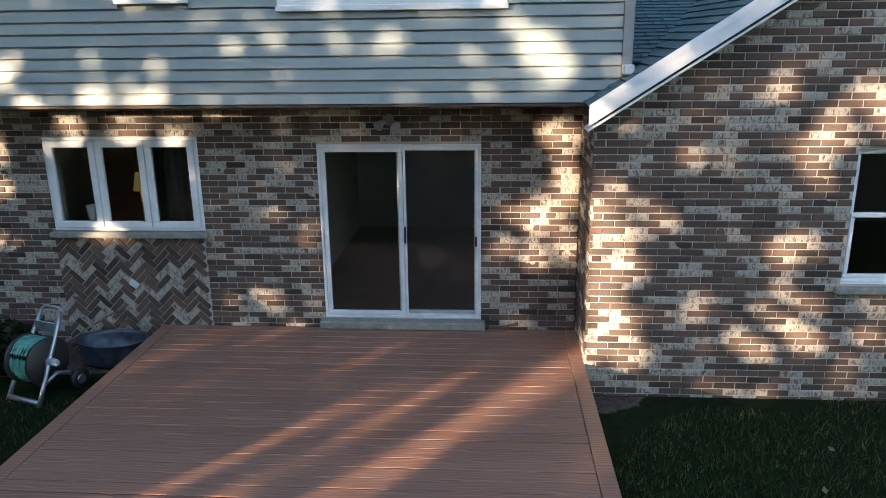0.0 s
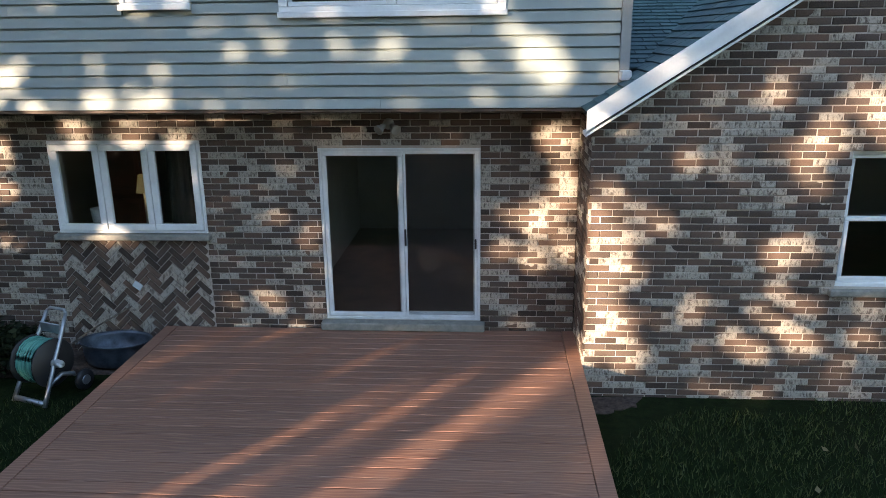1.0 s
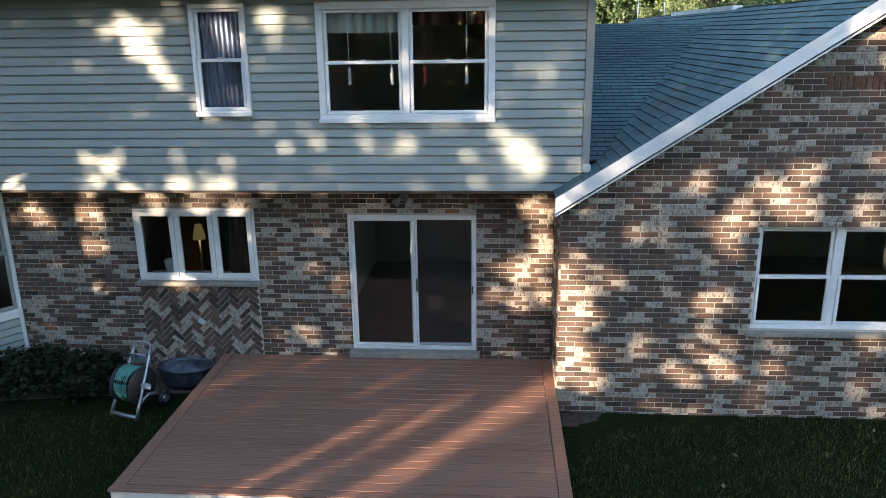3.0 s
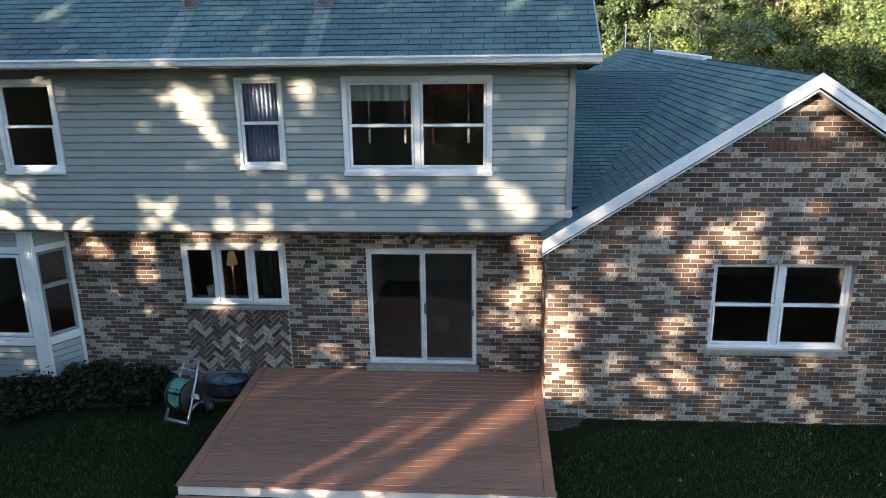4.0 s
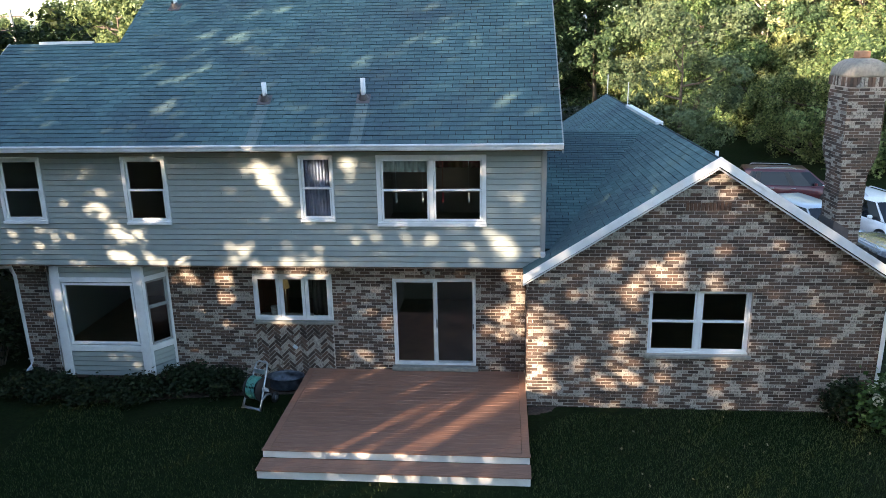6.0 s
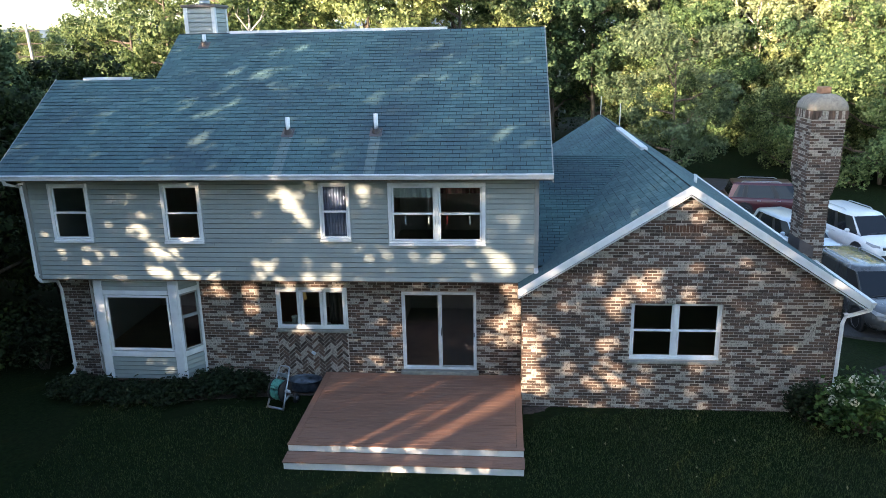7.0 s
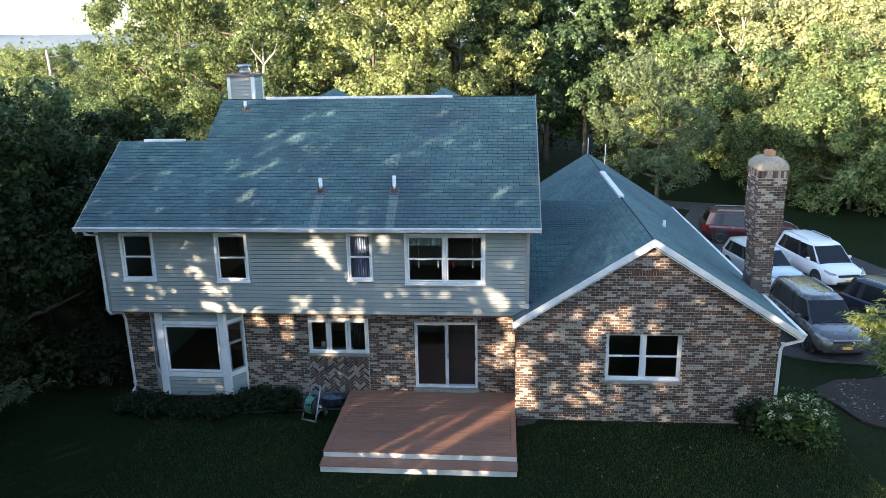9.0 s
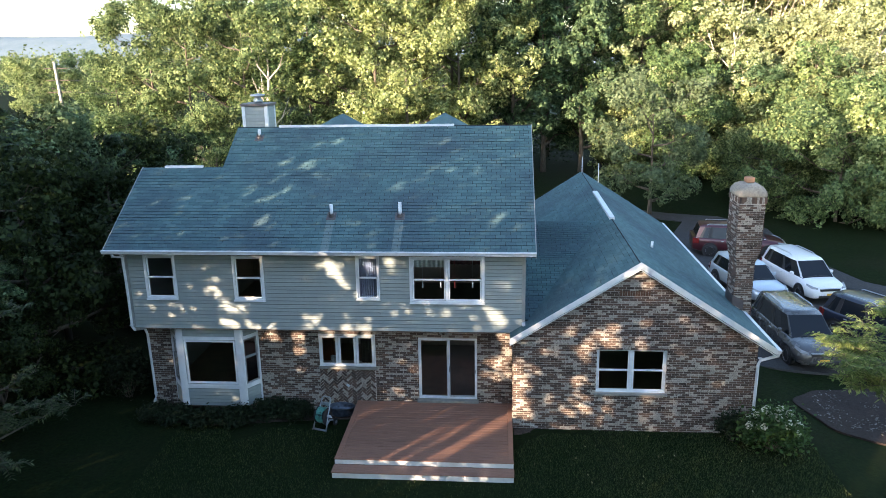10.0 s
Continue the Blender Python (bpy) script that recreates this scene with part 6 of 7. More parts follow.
def spray_tree(label, at, h, tips, mat, seed, length=0.17, sprays=34, clear=False):
    """A young tree whose drooping twigs carry pairs of long narrow leaflets; tips: where its boughs end, from its foot."""
    rnd, rng2 = random.Random(seed), np.random.default_rng(seed)
    t = thing("young_tree", label, "tree", (at[0], at[1], ground_z(*at) - 0.05), group="garden trees")
    wood, c, d, o = Geo(), [], [], []
    wood.tube([(0, 0, 0), (0.05, 0.03, h * 0.35), (-0.04, 0.05, h * 0.7), (0, 0, h)], [0.11, 0.085, 0.05, 0.012], 8)
    for tip in tips:
        e = Vector(tip)
        p0 = Vector((0, 0, max(0.5, e.z - 0.45 * Vector((e.x, e.y)).length)))
        pts = [p0.lerp(e, k / 5) + Vector((rnd.uniform(-0.06, 0.06), rnd.uniform(-0.06, 0.06), 0.25 * math.sin(math.pi * k / 5))) * (0 < k < 5) for k in range(6)]
        wood.tube([tuple(p) for p in pts], [0.04, 0.033, 0.026, 0.018, 0.012, 0.005], 5, False)
        for j in range(sprays):
            f = rnd.uniform(0.3, 1.0) ** 0.6 * 4.999
            b0 = pts[int(f)].lerp(pts[int(f) + 1], f % 1)
            ang, lift = rnd.uniform(0, 2 * math.pi), rnd.uniform(0.4, 1.5)
            run = rnd.uniform(0.2, 0.42)
            w = [b0 + Vector((math.cos(ang) * run * q, math.sin(ang) * run * q, run * (lift * q - 0.75 * q * q))) for q in (0, 0.33, 0.66, 1.0)]
            wood.tube([tuple(p) for p in w], [0.006, 0.005, 0.004, 0.002], 3, False)
            for m in range(18):
                q = (m // 2 + 1) / 9 * 2.999
                root = w[int(q)].lerp(w[int(q) + 1], q % 1)
                side = 0.95 if m % 2 else -0.95
                way = Vector((math.cos(ang + side), math.sin(ang + side), rnd.uniform(-0.6, 0.45))).normalized()
                c.append(root)
                d.append(way * length * rnd.uniform(0.7, 1.2))
                o.append(Vector((-way.y, way.x, rnd.uniform(-0.3, 0.3))) * length * 0.13)
    part("trunk", wood, BARK, t, "", True)
    c, d, o = np.array(c), np.array(d), np.array(o)
    # leaves that would block the placed sun patches are left out
    if clear:
        g = c + np.array((at[0], at[1], 0.0))
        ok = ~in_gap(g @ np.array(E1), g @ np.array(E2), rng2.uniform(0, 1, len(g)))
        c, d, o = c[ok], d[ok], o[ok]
    n = len(c)
    sag = np.array((0, 0, 0.12)) * np.linalg.norm(d, axis=1)[:, None]
    v = np.stack([c, c + d * 0.4 + o, c + d - sag, c + d * 0.4 - o], 1).reshape(-1, 3)
    me = bpy.data.meshes.new("leaves")
    me.from_pydata([tuple(p) for p in v], [], [(4 * k, 4 * k + 1, 4 * k + 2, 4 * k + 3) for k in range(n)])
    me.materials.append(mat)
    part("leaves", me, None, t)
    return t


def bough_tips(seed, n, reach, z0, z1, gap=None):
    """Where n boughs end: spread round the stem, longest at mid height, thinned out in a gap of heights."""
    rnd, tips = random.Random(seed), []
    while len(tips) < n:
        a, z = rnd.uniform(0, 2 * math.pi), rnd.uniform(z0, z1)
        if gap and gap[0] < z < gap[1]:
            continue
        q = (z - z0) / (z1 - z0)
        d = reach * (0.55 + 0.45 * math.sin(math.pi * min(1, 0.25 + 0.8 * q))) * rnd.uniform(0.7, 1.0)
        tips.append((math.cos(a) * d, math.sin(a) * d, z))
    return tips


# the shade over the left tree is put into this leaf colour
BOUGH = leaf_mat("shade_dimmed_leaflets", (0.02, 0.03, 0.011), (0.05, 0.07, 0.026), (0.11, 0.13, 0.055), 0.2)
spray_tree("young tree with sprays of long fresh green leaflets", (10.4, -5.4), 6.0, bough_tips(81, 54, 2.75, 3.7, 5.6), NEAR_LEAF, 81, 0.145, 25)
spray_tree("shaded tree with sprays of long leaflets, their green dimmed for shade", (-11.7, -7.3), 7.2, bough_tips(82, 64, 2.9, 2.3, 6.5, (4.0, 4.9)), BOUGH, 82, 0.15, 18, True)



# ---------------------------------------------------------------- hose reel and tub by the deck
def hose_reel():
    h = thing("hose_reel", "garden hose cart with a mint green coiled hose beside the deck", "hose reel", (-4.69, -1.345, 0.0), -19)
    for sx in (-1, 1):
        part("side_rail", Geo().tube([(sx * 0.225, -0.02, 0.0), (sx * 0.215, 0.06, 0.16), (sx * 0.185, 0.22, 0.44), (sx * 0.155, 0.38, 0.70), (sx * 0.14, 0.47, 0.86)], [0.026, 0.024, 0.024, 0.022, 0.02], 8), STEEL, h, "pale grey plastic rail", True)
        part("rear_strut", Geo().tube([(sx * 0.21, 0.10, 0.20), (sx * 0.215, 0.24, 0.27), (sx * 0.22, 0.38, 0.22), (sx * 0.22, 0.46, 0.11)], [0.02, 0.026, 0.026, 0.022], 8), STEEL, h, "", True)
        wheel = part("wheel", Geo().lathe([(0.0, -0.03), (0.10, -0.03), (0.115, -0.015), (0.115, 0.015), (0.10, 0.03), (0.0, 0.03)], (0, 0, 0), 22), BLACK, h, "", True, pose(sx * 0.265, 0.47, 0.115, 0, 90, 0))
        part("hub_cap", Geo().lathe([(0.0, -0.04), (0.05, -0.038), (0.055, -0.03), (0.055, 0.03), (0.05, 0.038), (0.0, 0.04)], (0, 0, 0), 16), STEEL, wheel)
        part("drum_flange", Geo().lathe([(0.0, -0.012), (0.25, -0.012), (0.262, 0.0), (0.25, 0.012), (0.0, 0.012)], (0, 0, 0), 30), BLACK, h, "black reel flange", True, pose(sx * 0.158, 0.215, 0.40, 0, 90, 0))
    part("handle", Geo().tube([(-0.14, 0.47, 0.86), (-0.10, 0.49, 0.89), (0.10, 0.49, 0.89), (0.14, 0.47, 0.86)], 0.018, 8), STEEL, h, "", True)
    part("tool_tray", Geo().box(-0.145, 0.145, 0.36, 0.375, 0.66, 0.77, bev=0.006), STEEL, h, "grey cross panel below the handle")
    part("base_bar", Geo().tube([(-0.22, 0.0, 0.03), (0.22, 0.0, 0.03)], 0.03, 8), STEEL, h, "", True)
    part("drum", Geo().lathe([(0.13, -0.15), (0.13, 0.15)], (0, 0, 0), 24), BLACK, h, "", True, pose(0, 0.215, 0.40, 0, 90, 0))
    pts = []
    for k in range(9 * 20 + 1):
        a, lay_r = 2 * math.pi * k / 20, 0.222 + 0.012 * math.sin(k * 0.37)
        pts.append((-0.13 + 0.22 * k / 180 + 0.006 * math.sin(k * 0.9), 0.215 + math.cos(a) * lay_r, 0.40 + math.sin(a) * lay_r))
    part("hose", Geo().tube(pts, 0.013, 6), painted("green_hose", (0.10, 0.36, 0.30), 0.4, 0.15, 12), h, "mint green coiled hose", True)
    part("crank", Geo().tube([(0.17, 0.215, 0.40), (0.27, 0.215, 0.40), (0.285, 0.16, 0.42), (0.36, 0.15, 0.42)], [0.05, 0.04, 0.016, 0.016], 8), ALU, h, "pale crank handle", True)


hose_reel()
TUB = painted("dull_galvanised", (0.10, 0.125, 0.16), 0.45, 0.35, 7, 0.6)
tub = thing("stock_tub", "oval galvanised steel tub with ribbed sides beside the deck", "tub", (-4.22, -0.36, 0.04))
prof = [(0.0, 0.012), (0.37, 0.012), (0.38, 0.05), (0.395, 0.07), (0.385, 0.10), (0.40, 0.13), (0.39, 0.16), (0.405, 0.19), (0.395, 0.22), (0.415, 0.30), (0.43, 0.31), (0.43, 0.33), (0.412, 0.33), (0.395, 0.28), (0.37, 0.06), (0.0, 0.05)]
part("basin", Geo().lathe(prof, (0, 0, 0), 36, Matrix.Diagonal((0.98, 0.62, 0.85, 1))), TUB, tub, "", True)
# black disc added to make the tub's inside dark
part("leaf_litter", Geo().lathe([(0.0, 0.075), (0.36, 0.07)], (0, 0, 0), 24, Matrix.Diagonal((0.98, 0.62, 0.85, 1))), BLACK, tub, "black disc that darkens the inside of the tub")
for s in (-1, 1):
    part("handle", Geo().tube([(s * 0.415, -0.08, 0.25), (s * 0.46, -0.06, 0.23), (s * 0.46, 0.06, 0.23), (s * 0.415, 0.08, 0.25)], 0.012, 6), STEEL, tub, "", True)
stick = thing("garden_stick", "thin bent stick leaning on the tub", "stick", (-4.75, -0.35, 0.0))
part("rod", Geo().tube([(-0.2, -0.25, 0.12), (0.2, 0.05, 0.40), (0.62, 0.28, 0.62)], 0.011, 6), BARK, stick)
outlet = thing("outlet_cover", "tilted pale blue plastic outlet cover on the herringbone", "outlet cover", (-4.05, -0.02, 0.86))
part("cover", Geo().box(-0.055, 0.055, -0.02, 0.008, -0.04, 0.04, bev=0.008), painted("pale_blue_plastic", (0.52, 0.62, 0.68), 0.4), outlet, "", False, pose(0, 0, 0, 0, 35, 0))

# ---------------------------------------------------------------- utility pole beyond the trees
pole = thing("utility_pole", "pale wooden utility pole with insulators and wires", "utility pole", (-41, 48, -0.2))
part("post", Geo().tube([(0, 0, 0), (-0.5, 0, 10.6)], [0.17, 0.12], 8), PALE_BARK, pole, "", True)
for k in range(3):
    part("crossarm", Geo().box(-1.0, 1.0, -0.04, 0.04, 9.93 - 1.1 * k, 10.02 - 1.1 * k, bev=0.01), BARK, pole, "", False, pose(-0.45 + 0.05 * k, 0, 0, 0, 0, 20))
    part("wire", Geo().tube([(-0.4 + 40 * s, 14 * s, 10.05 - 1.1 * k - 4 * 0.9 * s * (1 - s)) for s in [j / 10 for j in range(11)]], 0.02, 4), BLACK, pole)

# ---------------------------------------------------------------- things seen behind the glass
def curtain(x0, x1, z0, z1, y, mat, label, waves=9):
    c = thing("curtain", label, "curtain", ((x0 + x1) / 2, y, z0))
    n = waves * 6
    g = Geo()
    w = x1 - x0
    for z in (0.0, z1 - z0):
        for d in (0.0, 0.006):
            g.v += [(-w / 2 + w * i / n, d + 0.02 * math.sin(2 * math.pi * waves * i / n + 0.4 * math.sin(i)), z) for i in range(n + 1)]
    m = n + 1
    g.f = [(i, i + 1, 2 * m + i + 1, 2 * m + i) for i in range(n)] + [(m + i + 1, m + i, 3 * m + i, 3 * m + i + 1) for i in range(n)]
    part("cloth", g, mat, c, "", True)
    return c


curtain(WIN_C[0] + 0.06, WIN_C[1] - 0.06, WIN_C[2] + 0.06, WIN_C[3] - 0.06, UP_Y + 0.13, painted("blue_grey_cloth", (0.22, 0.26, 0.38), 0.85, 0.2, 5), "closed blue-grey curtains in the narrow window")
curtain(WIN_D[0] + 0.10, -0.88, 4.92, WIN_D[3] - 0.08, UP_Y + 0.13, painted("pale_valance", (0.50, 0.56, 0.54), 0.8, 0.1, 5), "short pale green valance across the window", 7)
curtain(-0.80, WIN_D[1] - 0.1, 5.00, WIN_D[3] - 0.08, UP_Y + 0.16, painted("dark_red_valance", (0.10, 0.014, 0.018), 0.8, 0.2, 5), "short dark red valance across the window", 6)
curtain(TRI[1] - 0.50, TRI[1] - 0.1, TRI[2] + 0.04, TRI[3] - 0.06, 0.22, painted("brown_drape", (0.05, 0.035, 0.03), 0.85, 0.2, 5), "dark drape behind the casement", 4)
pot = thing("plant_pot", "small white ribbed pot on the window board", "pot", (-4.52, 0.20, TRI[2] + 0.0))
part("vase", Geo().lathe([(0, 0.0), (0.075, 0.0), (0.092, 0.25), (0.084, 0.25), (0.06, 0.02), (0, 0.02)], (0, 0, 0), 20), painted("white_ceramic", (0.62, 0.6, 0.55), 0.4, 0.1, 20), pot, "", True)
structure("window_board", Geo().box(TRI[0], TRI[1], 0.13, 0.45, TRI[2] - 0.03, TRI[2] - 0.001), WHITE, "white window board inside the casements", "sill")
cab = thing("cupboard", "tall reddish wooden cupboard in the kitchen", "cupboard", (-5.25, 2.5, 0.43))
part("carcass", Geo().box(-0.45, 0.2, 0, 0.5, 0, 1.95, bev=0.01), painted("red_brown_wood", (0.26, 0.075, 0.035), 0.5, 0.2, 4), cab)
for z in (0.08, 1.02):
    part("cupboard_door", ring(Geo(), -0.40, 0.15, z, z + 0.86, 0.07, -0.02, -0.002), painted("red_brown_trim", (0.30, 0.09, 0.045), 0.5, 0.2, 4), cab)
lamp = thing("kitchen_lamp", "small pale table lamp in the kitchen", "lamp", (-4.8, 1.95, 0.43))
part("stand", Geo().lathe([(0, 0), (0.1, 0), (0.02, 0.05), (0.02, 1.2), (0, 1.2)], (0, 0, 0), 14), RIM, lamp, "", True)
SHADE = material("lit_lamp_shade", 0.8)[0]
SHADE.node_tree.nodes["Principled BSDF"].inputs["Base Color"].default_value = (0.5, 0.42, 0.28, 1)
SHADE.node_tree.nodes["Principled BSDF"].inputs["Emission Color"].default_value = (1.0, 0.75, 0.3, 1)
SHADE.node_tree.nodes["Principled BSDF"].inputs["Emission Strength"].default_value = 0.02
part("shade", Geo().lathe([(0.11, 1.15), (0.06, 1.40), (0.055, 1.40), (0.105, 1.15)], (0, 0, 0), 18), SHADE, lamp, "softly lit cream shade", True)
bulb = bpy.data.lights.new("lamp_bulb", "POINT")
bulb.energy, bulb.color, bulb.shadow_soft_size = 0.15, (1.0, 0.72, 0.42), 0.03
bulb_ob = new("lamp_bulb", bulb)
bulb_ob.parent = lamp
bulb_ob.location = (0, 0, 1.27)
for k, (x, mm) in enumerate(((-1.56, WHITE), (-1.03, WHITE), (-0.62, painted("red_tassel", (0.4, 0.03, 0.03), 0.7)), (-0.10, WHITE))):
    o = thing("window_ornament", "small hanging ornament behind the upper window", "ornament", (x, UP_Y + 0.12, 4.30), group="hanging ornaments")
    part("tassel", Geo().box(-0.02, 0.02, -0.01, 0.01, 0.0, 0.2, bev=0.006), mm, o)
    part("string", Geo().box(-0.003, 0.003, -0.003, 0.003, 0.2, 0.85), mm, o)


# ---------------------------------------------------------------- grass near the house
def grass():
    rng3 = np.random.default_rng(9)
    xs = np.concatenate([rng3.uniform(1.1, 9.6, 36000), rng3.uniform(-9, -3.7, 11000), rng3.uniform(-6, 9, 11000)])
    ys = np.concatenate([rng3.uniform(-6.5, -0.96, 36000), rng3.uniform(-5.5, -1.3, 11000), rng3.uniform(-9, -3.95, 11000)])
    n = len(xs)
    ok = ~((xs > -3.8) & (xs < 1.1) & (ys > -3.95)) & ~((ys > -1.3) & (xs < 1.6))
    thin = np.array([noise.noise(Vector((x * 0.5, y * 0.5, 2.0))) for x, y in zip(xs, ys)])
    ok &= thin > -0.42
    xs, ys = xs[ok], ys[ok]
    n = len(xs)
    z = np.array([ground_z(x, y) for x, y in zip(xs, ys)])
    a = rng3.uniform(0, 2 * np.pi, n)
    h = rng3.uniform(0.035, 0.085, n)
    w = rng3.uniform(0.004, 0.008, n)
    lx, ly = rng3.normal(0, 0.025, n), rng3.normal(0, 0.025, n)
    v = np.stack([np.stack([xs - np.cos(a) * w, ys - np.sin(a) * w, z - 0.005], 1), np.stack([xs + np.cos(a) * w, ys + np.sin(a) * w, z - 0.005], 1), np.stack([xs + lx, ys + ly, z + h], 1)], 1).reshape(-1, 3)
    me = bpy.data.meshes.new("grass")
    me.vertices.add(3 * n)
    me.vertices.foreach_set("co", v.ravel().astype(np.float32))
    me.loops.add(3 * n)
    me.loops.foreach_set("vertex_index", np.arange(3 * n, dtype=np.int32))
    me.polygons.add(n)
    me.polygons.foreach_set("loop_start", np.arange(0, 3 * n, 3, dtype=np.int32))
    me.update(calc_edges=True)
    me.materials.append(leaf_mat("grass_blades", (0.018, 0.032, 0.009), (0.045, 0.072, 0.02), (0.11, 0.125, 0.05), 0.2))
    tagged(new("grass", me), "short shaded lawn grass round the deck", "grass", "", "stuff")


grass()
# fallen leaves on lawn and deck
rng = np.random.default_rng(33)
cs = np.stack([rng.uniform(1.3, 8.5, 34), rng.uniform(-6, -1.2, 34), np.full(34, 0.05)], 1)
tagged(part("fallen_leaves", leaf_mesh("fallen_leaves", cs, 0.07, rng, leaf_mat("dry_leaves", (0.12, 0.10, 0.05), (0.25, 0.22, 0.12), (0.38, 0.34, 0.22), 0.1), 2.0), None), "dry fallen leaves on the lawn", "leaves", "", "stuff")

# ---------------------------------------------------------------- bricks of the walls
BP, CH, BH, BL = 0.2175, 0.0708, 0.0605, 0.2065      # pitch along, course height, brick height and length


def brick_verts(L, h, dep=0.03, ch=0.006):
    """A brick face with worn, chamfered arrises, looking along -y; the origin at its lower left."""
    v = [(0, dep, 0), (L, dep, 0), (L, dep, h), (0, dep, h), (0, ch, 0), (L, ch, 0), (L, ch, h), (0, ch, h), (ch, 0, ch), (L - ch, 0, ch), (L - ch, 0, h - ch), (ch, 0, h - ch)]
    f = [(0, 1, 5, 4), (1, 2, 6, 5), (2, 3, 7, 6), (3, 0, 4, 7), (4, 5, 9, 8), (5, 6, 10, 9), (6, 7, 11, 10), (7, 4, 8, 11), (8, 9, 10, 11)]
    return v, f


brick_cache = {}


def brick_mesh(L, h=BH):
    key = (round(L, 2), h)
    if key not in brick_cache:
        brick_cache[key] = Geo().add(*brick_verts(key[0], h)).mesh("brick", BRICK_O)
    return brick_cache[key]


def lay(wall, y, course_spans, near, rz=0.0, x_org=0.0, seed=1, limit=300):
    """Running bond. course_spans(z) gives the runs; bricks inside near() become parts until the limit, the rest is one joined coat."""
    rnd = random.Random(seed)
    rest, made = Geo(), 0
    turn = pose(x_org, y, 0, 0, 0, rz)
    k, z = 0, -0.18
    while z < 5.4:
        for a, b2 in course_spans(z + BH / 2):
            x = math.floor(a / BP) * BP - (BP / 2 if k % 2 else 0) + rnd.uniform(-0.002, 0.002)
            while x < b2:
                p, q = max(x, a), min(x + BL, b2)
                if q - p > 0.035:
                    dz, dy = rnd.uniform(-0.0015, 0.0015), rnd.uniform(-0.003, 0.003)
                    m = turn @ pose(p, dy, z + dz, 0, 0, rnd.uniform(-0.4, 0.4))
                    if made < limit and near(p, z):
                        part("brick", brick_mesh(q - p), None, wall, "", False, m)
                        made += 1
                    else:
                        rest.add(*brick_verts(q - p, BH), m)
                x += BP
        z += CH
        k += 1
    tagged(part("brickwork", rest, BRICK_J, wall), kind="stuff")


HERR = (TRI[0] - 0.03, TRI[1] - 0.02, -0.3, 1.42)
rear_holes = [DOOR, (DOOR[0] - 0.05, DOOR[1] + 0.05, 0.30, 0.46), TRI, (TRI[0] - 0.04, TRI[1] + 0.04, 1.42, 1.5), HERR, (BAY[0] - 0.01, BAY[1] + 0.01, 0.26, 2.97)]
lay(wall_rear, 0.0, lambda z: spans(BR_L, BR_R, z, rear_holes) if z < 2.93 else [], lambda x, z: x > -0.03 and z > 0.3, seed=3)
wing_holes = [WING_WIN, (WING_WIN[0] - 0.06, WING_WIN[1] + 0.06, WING_WIN[2] - 0.075, WING_WIN[2])]
VENT = (4.06, 4.92, 4.21, 4.38)


def wing_span(z):
    half = (RIDGE_Z - 0.2 - z) / SLOPE
    a, b2 = max(WG_L, RIDGE_X - half + 0.03), min(WG_R, RIDGE_X + half - 0.03)
    return spans(a, b2, z, wing_holes + [VENT]) if b2 > a else []


lay(wall_wing, WG_Y, wing_span, lambda x, z: x < 2.75 and z > 0.2, seed=4)
lay(wall_wing_side, 0.0, lambda z: spans(0.0, 0.93 - 0.001, z, []) if z < 2.9 else [], lambda x, z: z > 0.2, rz=-90, x_org=WG_L, seed=6)
SOLDIER = ground_mat("plain_brown_brick", (0.075, 0.042, 0.03), (0.16, 0.09, 0.065), 40, 0.9)
# soldier bricks of the gable vent
for i in range(12):
    part("soldier_brick", Geo().add(*brick_verts(0.060, VENT[3] - VENT[2] - 0.012), pose(VENT[0] + 0.006 + 0.0715 * i, WG_Y - 0.012, VENT[2] + 0.006)), SOLDIER, wall_wing)


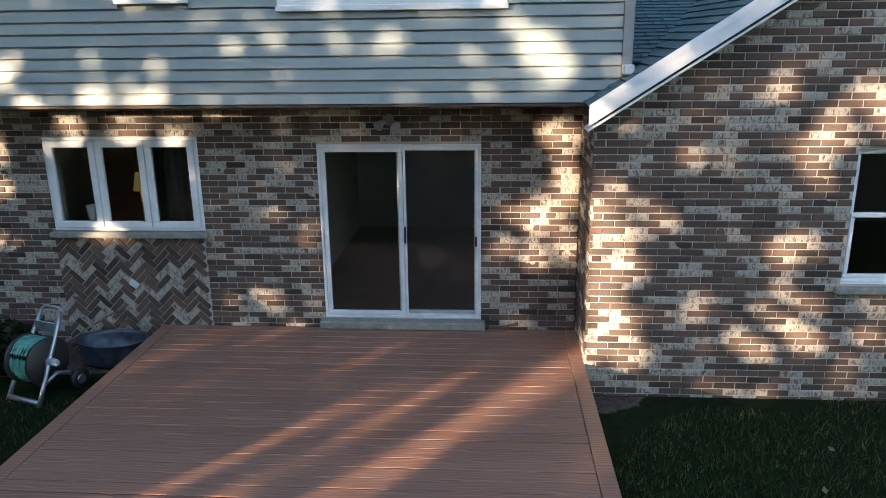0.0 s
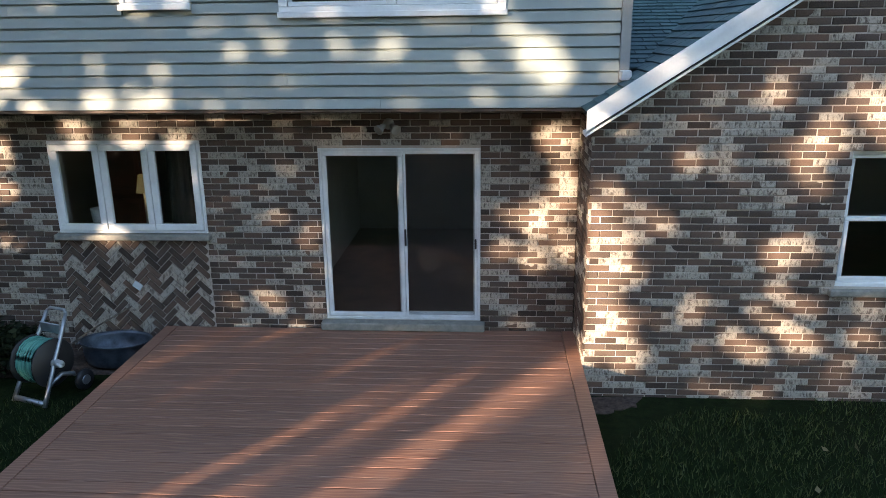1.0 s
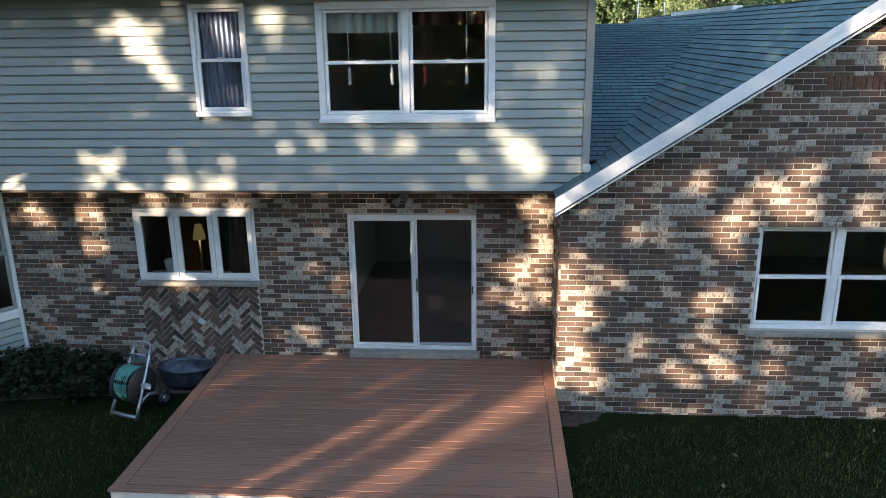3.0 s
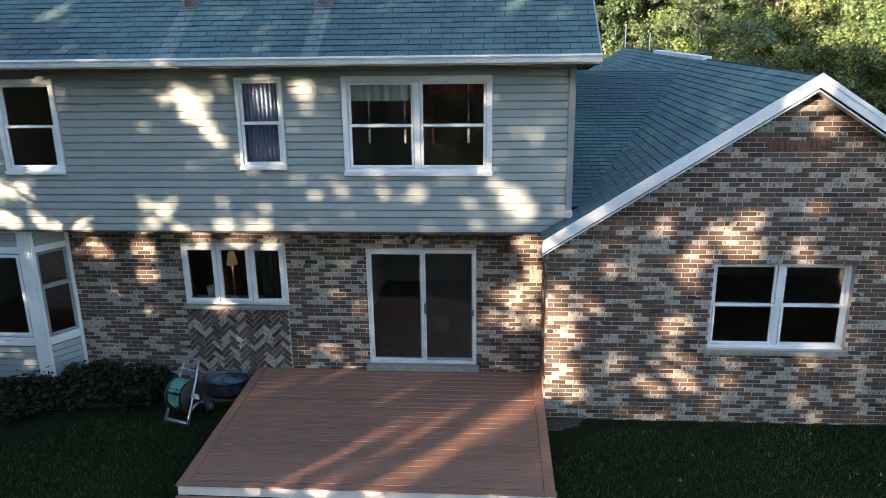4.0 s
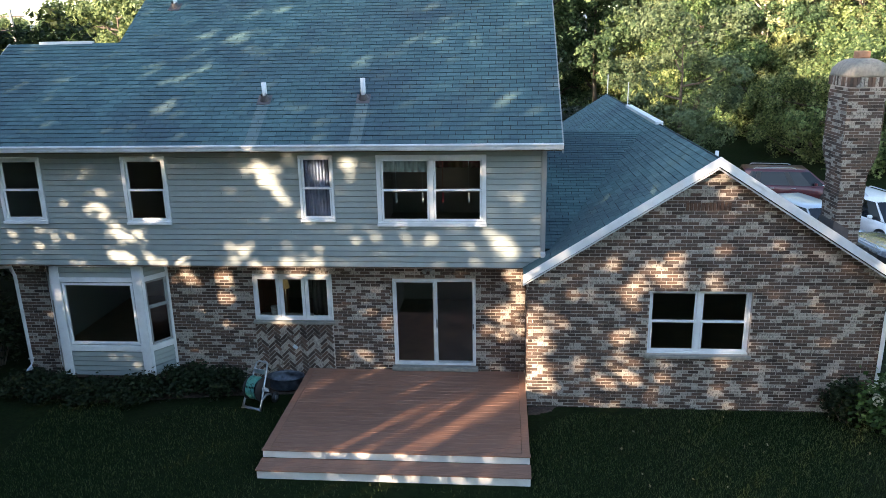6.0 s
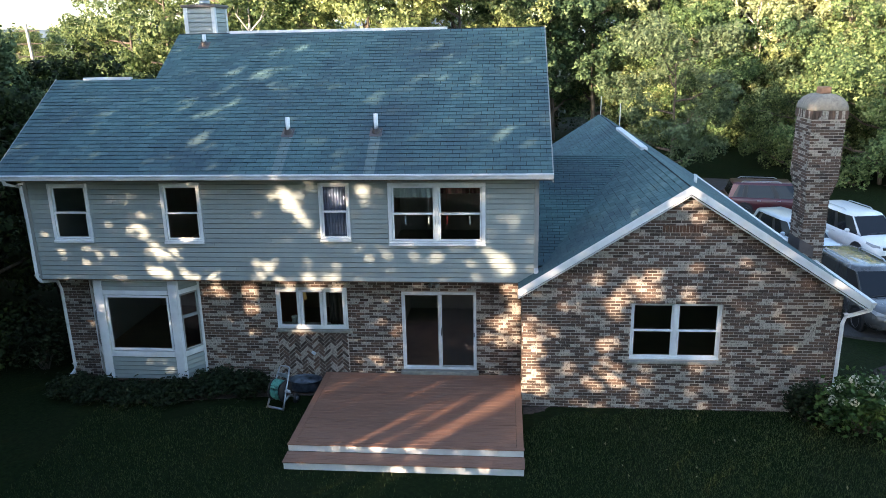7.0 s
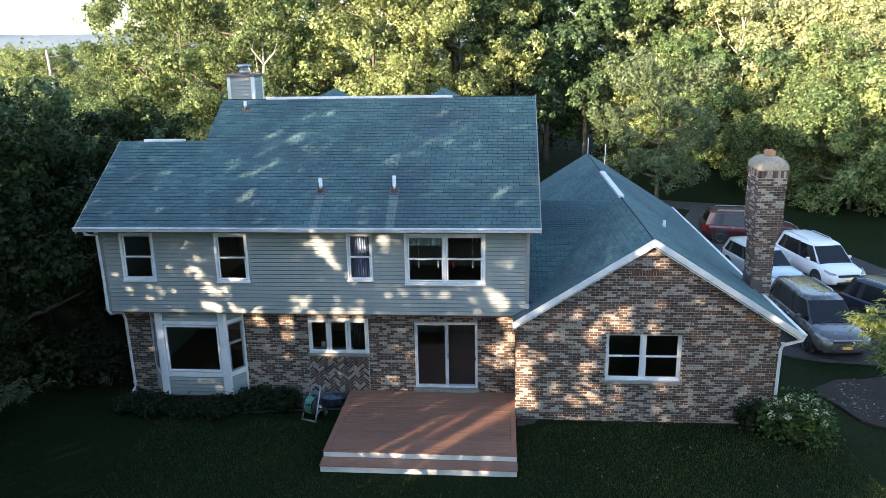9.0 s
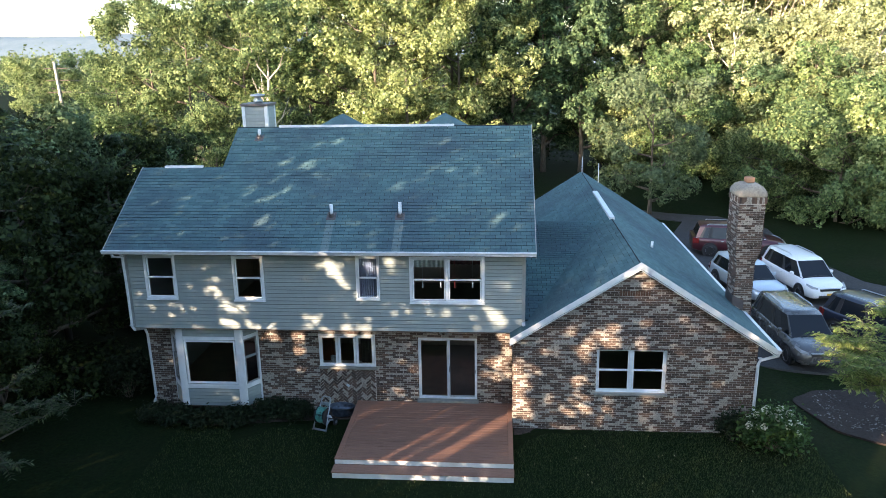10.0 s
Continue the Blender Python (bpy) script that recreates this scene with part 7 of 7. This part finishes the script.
# herringbone panel under the casements
def herringbone():
    p = tagged(new("herringbone_panel"), "panel of mottled bricks laid in a herringbone below the casements", "brick panel", "", "structure")
    x0, x1, z0, z1 = HERR[0] + 0.01, HERR[1] - 0.01, -0.05, HERR[3] - 0.002
    part("bed", Geo().box(x0 - 0.006, x1 + 0.006, 0.004, 0.0105, z0, z1), MORTAR, p)
    w = CH
    n = 3
    c45 = math.sqrt(0.5)
    cx, cz = (x0 + x1) / 2, (z0 + z1) / 2
    for i in range(-26, 27):
        for j in range(-26, 27):
            for kind in (0, 1):
                # blocks of 1 x 3 cells; each step of the zigzag moves by one cell
                if kind == 0:
                    a, b2 = i * 1.0 + j * 3.0, i * 1.0 - j * 3.0
                    r = (a, b2, a + n, b2 + 1)
                else:
                    a, b2 = i * 1.0 + j * 3.0 , i * 1.0 - j * 3.0 + 1
                    r = (a, b2, a + 1, b2 + n)
                pts = [(r[0] * w + 0.005, r[1] * w + 0.005), (r[2] * w - 0.005, r[1] * w + 0.005), (r[2] * w - 0.005, r[3] * w - 0.005), (r[0] * w + 0.005, r[3] * w - 0.005)]
                poly = [(cx + (u - v) * c45, cz + (u + v) * c45) for u, v in pts]
                for axis, lim, sgn in ((0, x0, 1), (0, x1, -1), (1, z0, 1), (1, z1, -1)):
                    out = []
                    for s in range(len(poly)):
                        A, B = poly[s], poly[(s + 1) % len(poly)]
                        ia, ib = (A[axis] - lim) * sgn >= 0, (B[axis] - lim) * sgn >= 0
                        if ia:
                            out.append(A)
                        if ia != ib:
                            f = (lim - A[axis]) / (B[axis] - A[axis])
                            out.append((A[0] + (B[0] - A[0]) * f, A[1] + (B[1] - A[1]) * f))
                    poly = out
                    if len(poly) < 3:
                        break
                if len(poly) < 3:
                    continue
                area = abs(sum(poly[s][0] * poly[(s + 1) % len(poly)][1] - poly[(s + 1) % len(poly)][0] * poly[s][1] for s in range(len(poly)))) / 2
                if area < 0.0012:
                    continue
                mx, mz = sum(q[0] for q in poly) / len(poly), sum(q[1] for q in poly) / len(poly)
                ins = [(mx + (q[0] - mx) * 0.955, mz + (q[1] - mz) * 0.955) for q in poly]
                k = len(poly)
                dy = random.uniform(-0.002, 0.002)
                g = Geo().add([(x, 0.004, z) for x, z in poly] + [(x, -0.002 + dy, z) for x, z in poly] + [(x, -0.008 + dy, z) for x, z in ins],
                              [(s, (s + 1) % k, (s + 1) % k + k, s + k) for s in range(k)] + [(s + k, (s + 1) % k + k, (s + 1) % k + 2 * k, s + 2 * k) for s in range(k)] + [tuple(range(2 * k, 3 * k))])
                part("brick", g, BRICK_O, p)
    return p


herringbone()


# ---------------------------------------------------------------- shingles
TAB, EXPO = 0.29, 0.132


def shingle_verts(w, L, th=0.017):
    return [(0, 0, th), (w, 0, th), (w, L, 0.004), (0, L, 0.004), (0, 0, 0.0), (w, 0, 0.0), (w, L, -0.002), (0, L, -0.002)], [(0, 1, 2, 3), (0, 4, 5, 1), (1, 5, 6, 2), (3, 7, 4, 0), (7, 6, 5, 4), (2, 6, 7, 3)]


shingle_cache = {}


def tile_roof(roof, origin, ux, up, width, rows, clip, near, seed, limit=300):
    """Courses of tabs from the eave upwards, every other one shifted by half a tab. clip(u, s) trims or drops."""
    rnd = random.Random(seed)
    o, ux, up = Vector(origin), Vector(ux).normalized(), Vector(up).normalized()
    nz = ux.cross(up).normalized()
    base = Matrix(((ux.x, up.x, nz.x, o.x), (ux.y, up.y, nz.y, o.y), (ux.z, up.z, nz.z, o.z), (0, 0, 0, 1)))
    rest, made = Geo(), 0
    for k in range(rows):
        s = k * EXPO
        u = -(k % 2) * TAB / 2 - (k % 3) * 0.012
        while u < width:
            rng_u = clip(s + EXPO / 2)
            if rng_u:
                a, b2 = max(u + 0.006, rng_u[0]), min(u + TAB - 0.006, rng_u[1])
                if b2 - a > 0.03:
                    jit = rnd.uniform(-0.006, 0.004)
                    m = base @ pose(a, s + jit, rnd.uniform(0, 0.003))
                    w = round(b2 - a, 2)
                    # tabs end short of the next course, baring the slab as a shadow line
                    if made < limit and w > 0.25 and near(u, s):
                        if w not in shingle_cache:
                            shingle_cache[w] = Geo().add(*shingle_verts(w, EXPO - 0.005)).mesh("shingle", SHING_O)
                        part("shingle", shingle_cache[w], None, roof, "", False, m)
                        made += 1
                    else:
                        rest.add(*shingle_verts(b2 - a, EXPO - 0.005), m)
            u += TAB
    tagged(part("shingles", rest, SHING_J, roof), kind="stuff")


SL = math.sqrt(1 + SLOPE ** 2)
full, low = (MAIN_Y - EAVE_Y) * SL, (LOW_Y - EAVE_Y) * SL
tile_roof(roof_main, (ROOF_L, EAVE_Y - 0.02, EAVE_Z - 0.018), (1, 0, 0), (0, 1, SLOPE), ROOF_R - ROOF_L, int(full / EXPO) + 1,
          lambda s: (0.0, ROOF_R - ROOF_L) if s < low else (STEP_X - ROOF_L, ROOF_R - ROOF_L) if s < full else None, lambda u, s: u > 7.6 and s < 1.5, 21)
wlen = (RIDGE_X - UP_R) * SL
tile_roof(roof_wing, (UP_R, W_Y1, wing_z(UP_R) - 0.016), (0, -1, 0), (1, 0, SLOPE), W_Y1 - W_Y0, int(wlen / EXPO) + 1,
          lambda s: (0.0, W_Y1 - W_Y0) if s < wlen else None, lambda u, s: u > 12.5, 22)
tile_roof(roof_wing, (W_XL, UP_Y - 0.006, wing_z(W_XL) - 0.016), (0, -1, 0), (1, 0, SLOPE), UP_Y - W_Y0, int((UP_R - W_XL) * SL / EXPO) + 1,
          lambda s: (0.0, UP_Y - W_Y0), lambda u, s: False, 23)
rlen = (W_XR - RIDGE_X) * SL
tile_roof(roof_wing_right, (W_XR, W_Y0, wing_z(W_XR) - 0.016), (0, 1, 0), (-1, 0, SLOPE), W_Y1 - W_Y0, int(rlen / EXPO) + 1,
          lambda s: (0.0, W_Y1 - W_Y0) if s < rlen else None, lambda u, s: False, 24)
LS = math.sqrt(1 + 0.315 ** 2)
tile_roof(roof_link, (UP_R + 0.01, -0.55, CONN(-0.55) - 0.014), (1, 0, 0), (0, 1, 0.315), 3.0, int(5.3 * LS / EXPO) + 1,
          lambda s: (0.0, max(0.05, 0.488 * (s / LS) + 0.15)), lambda u, s: False, 25)
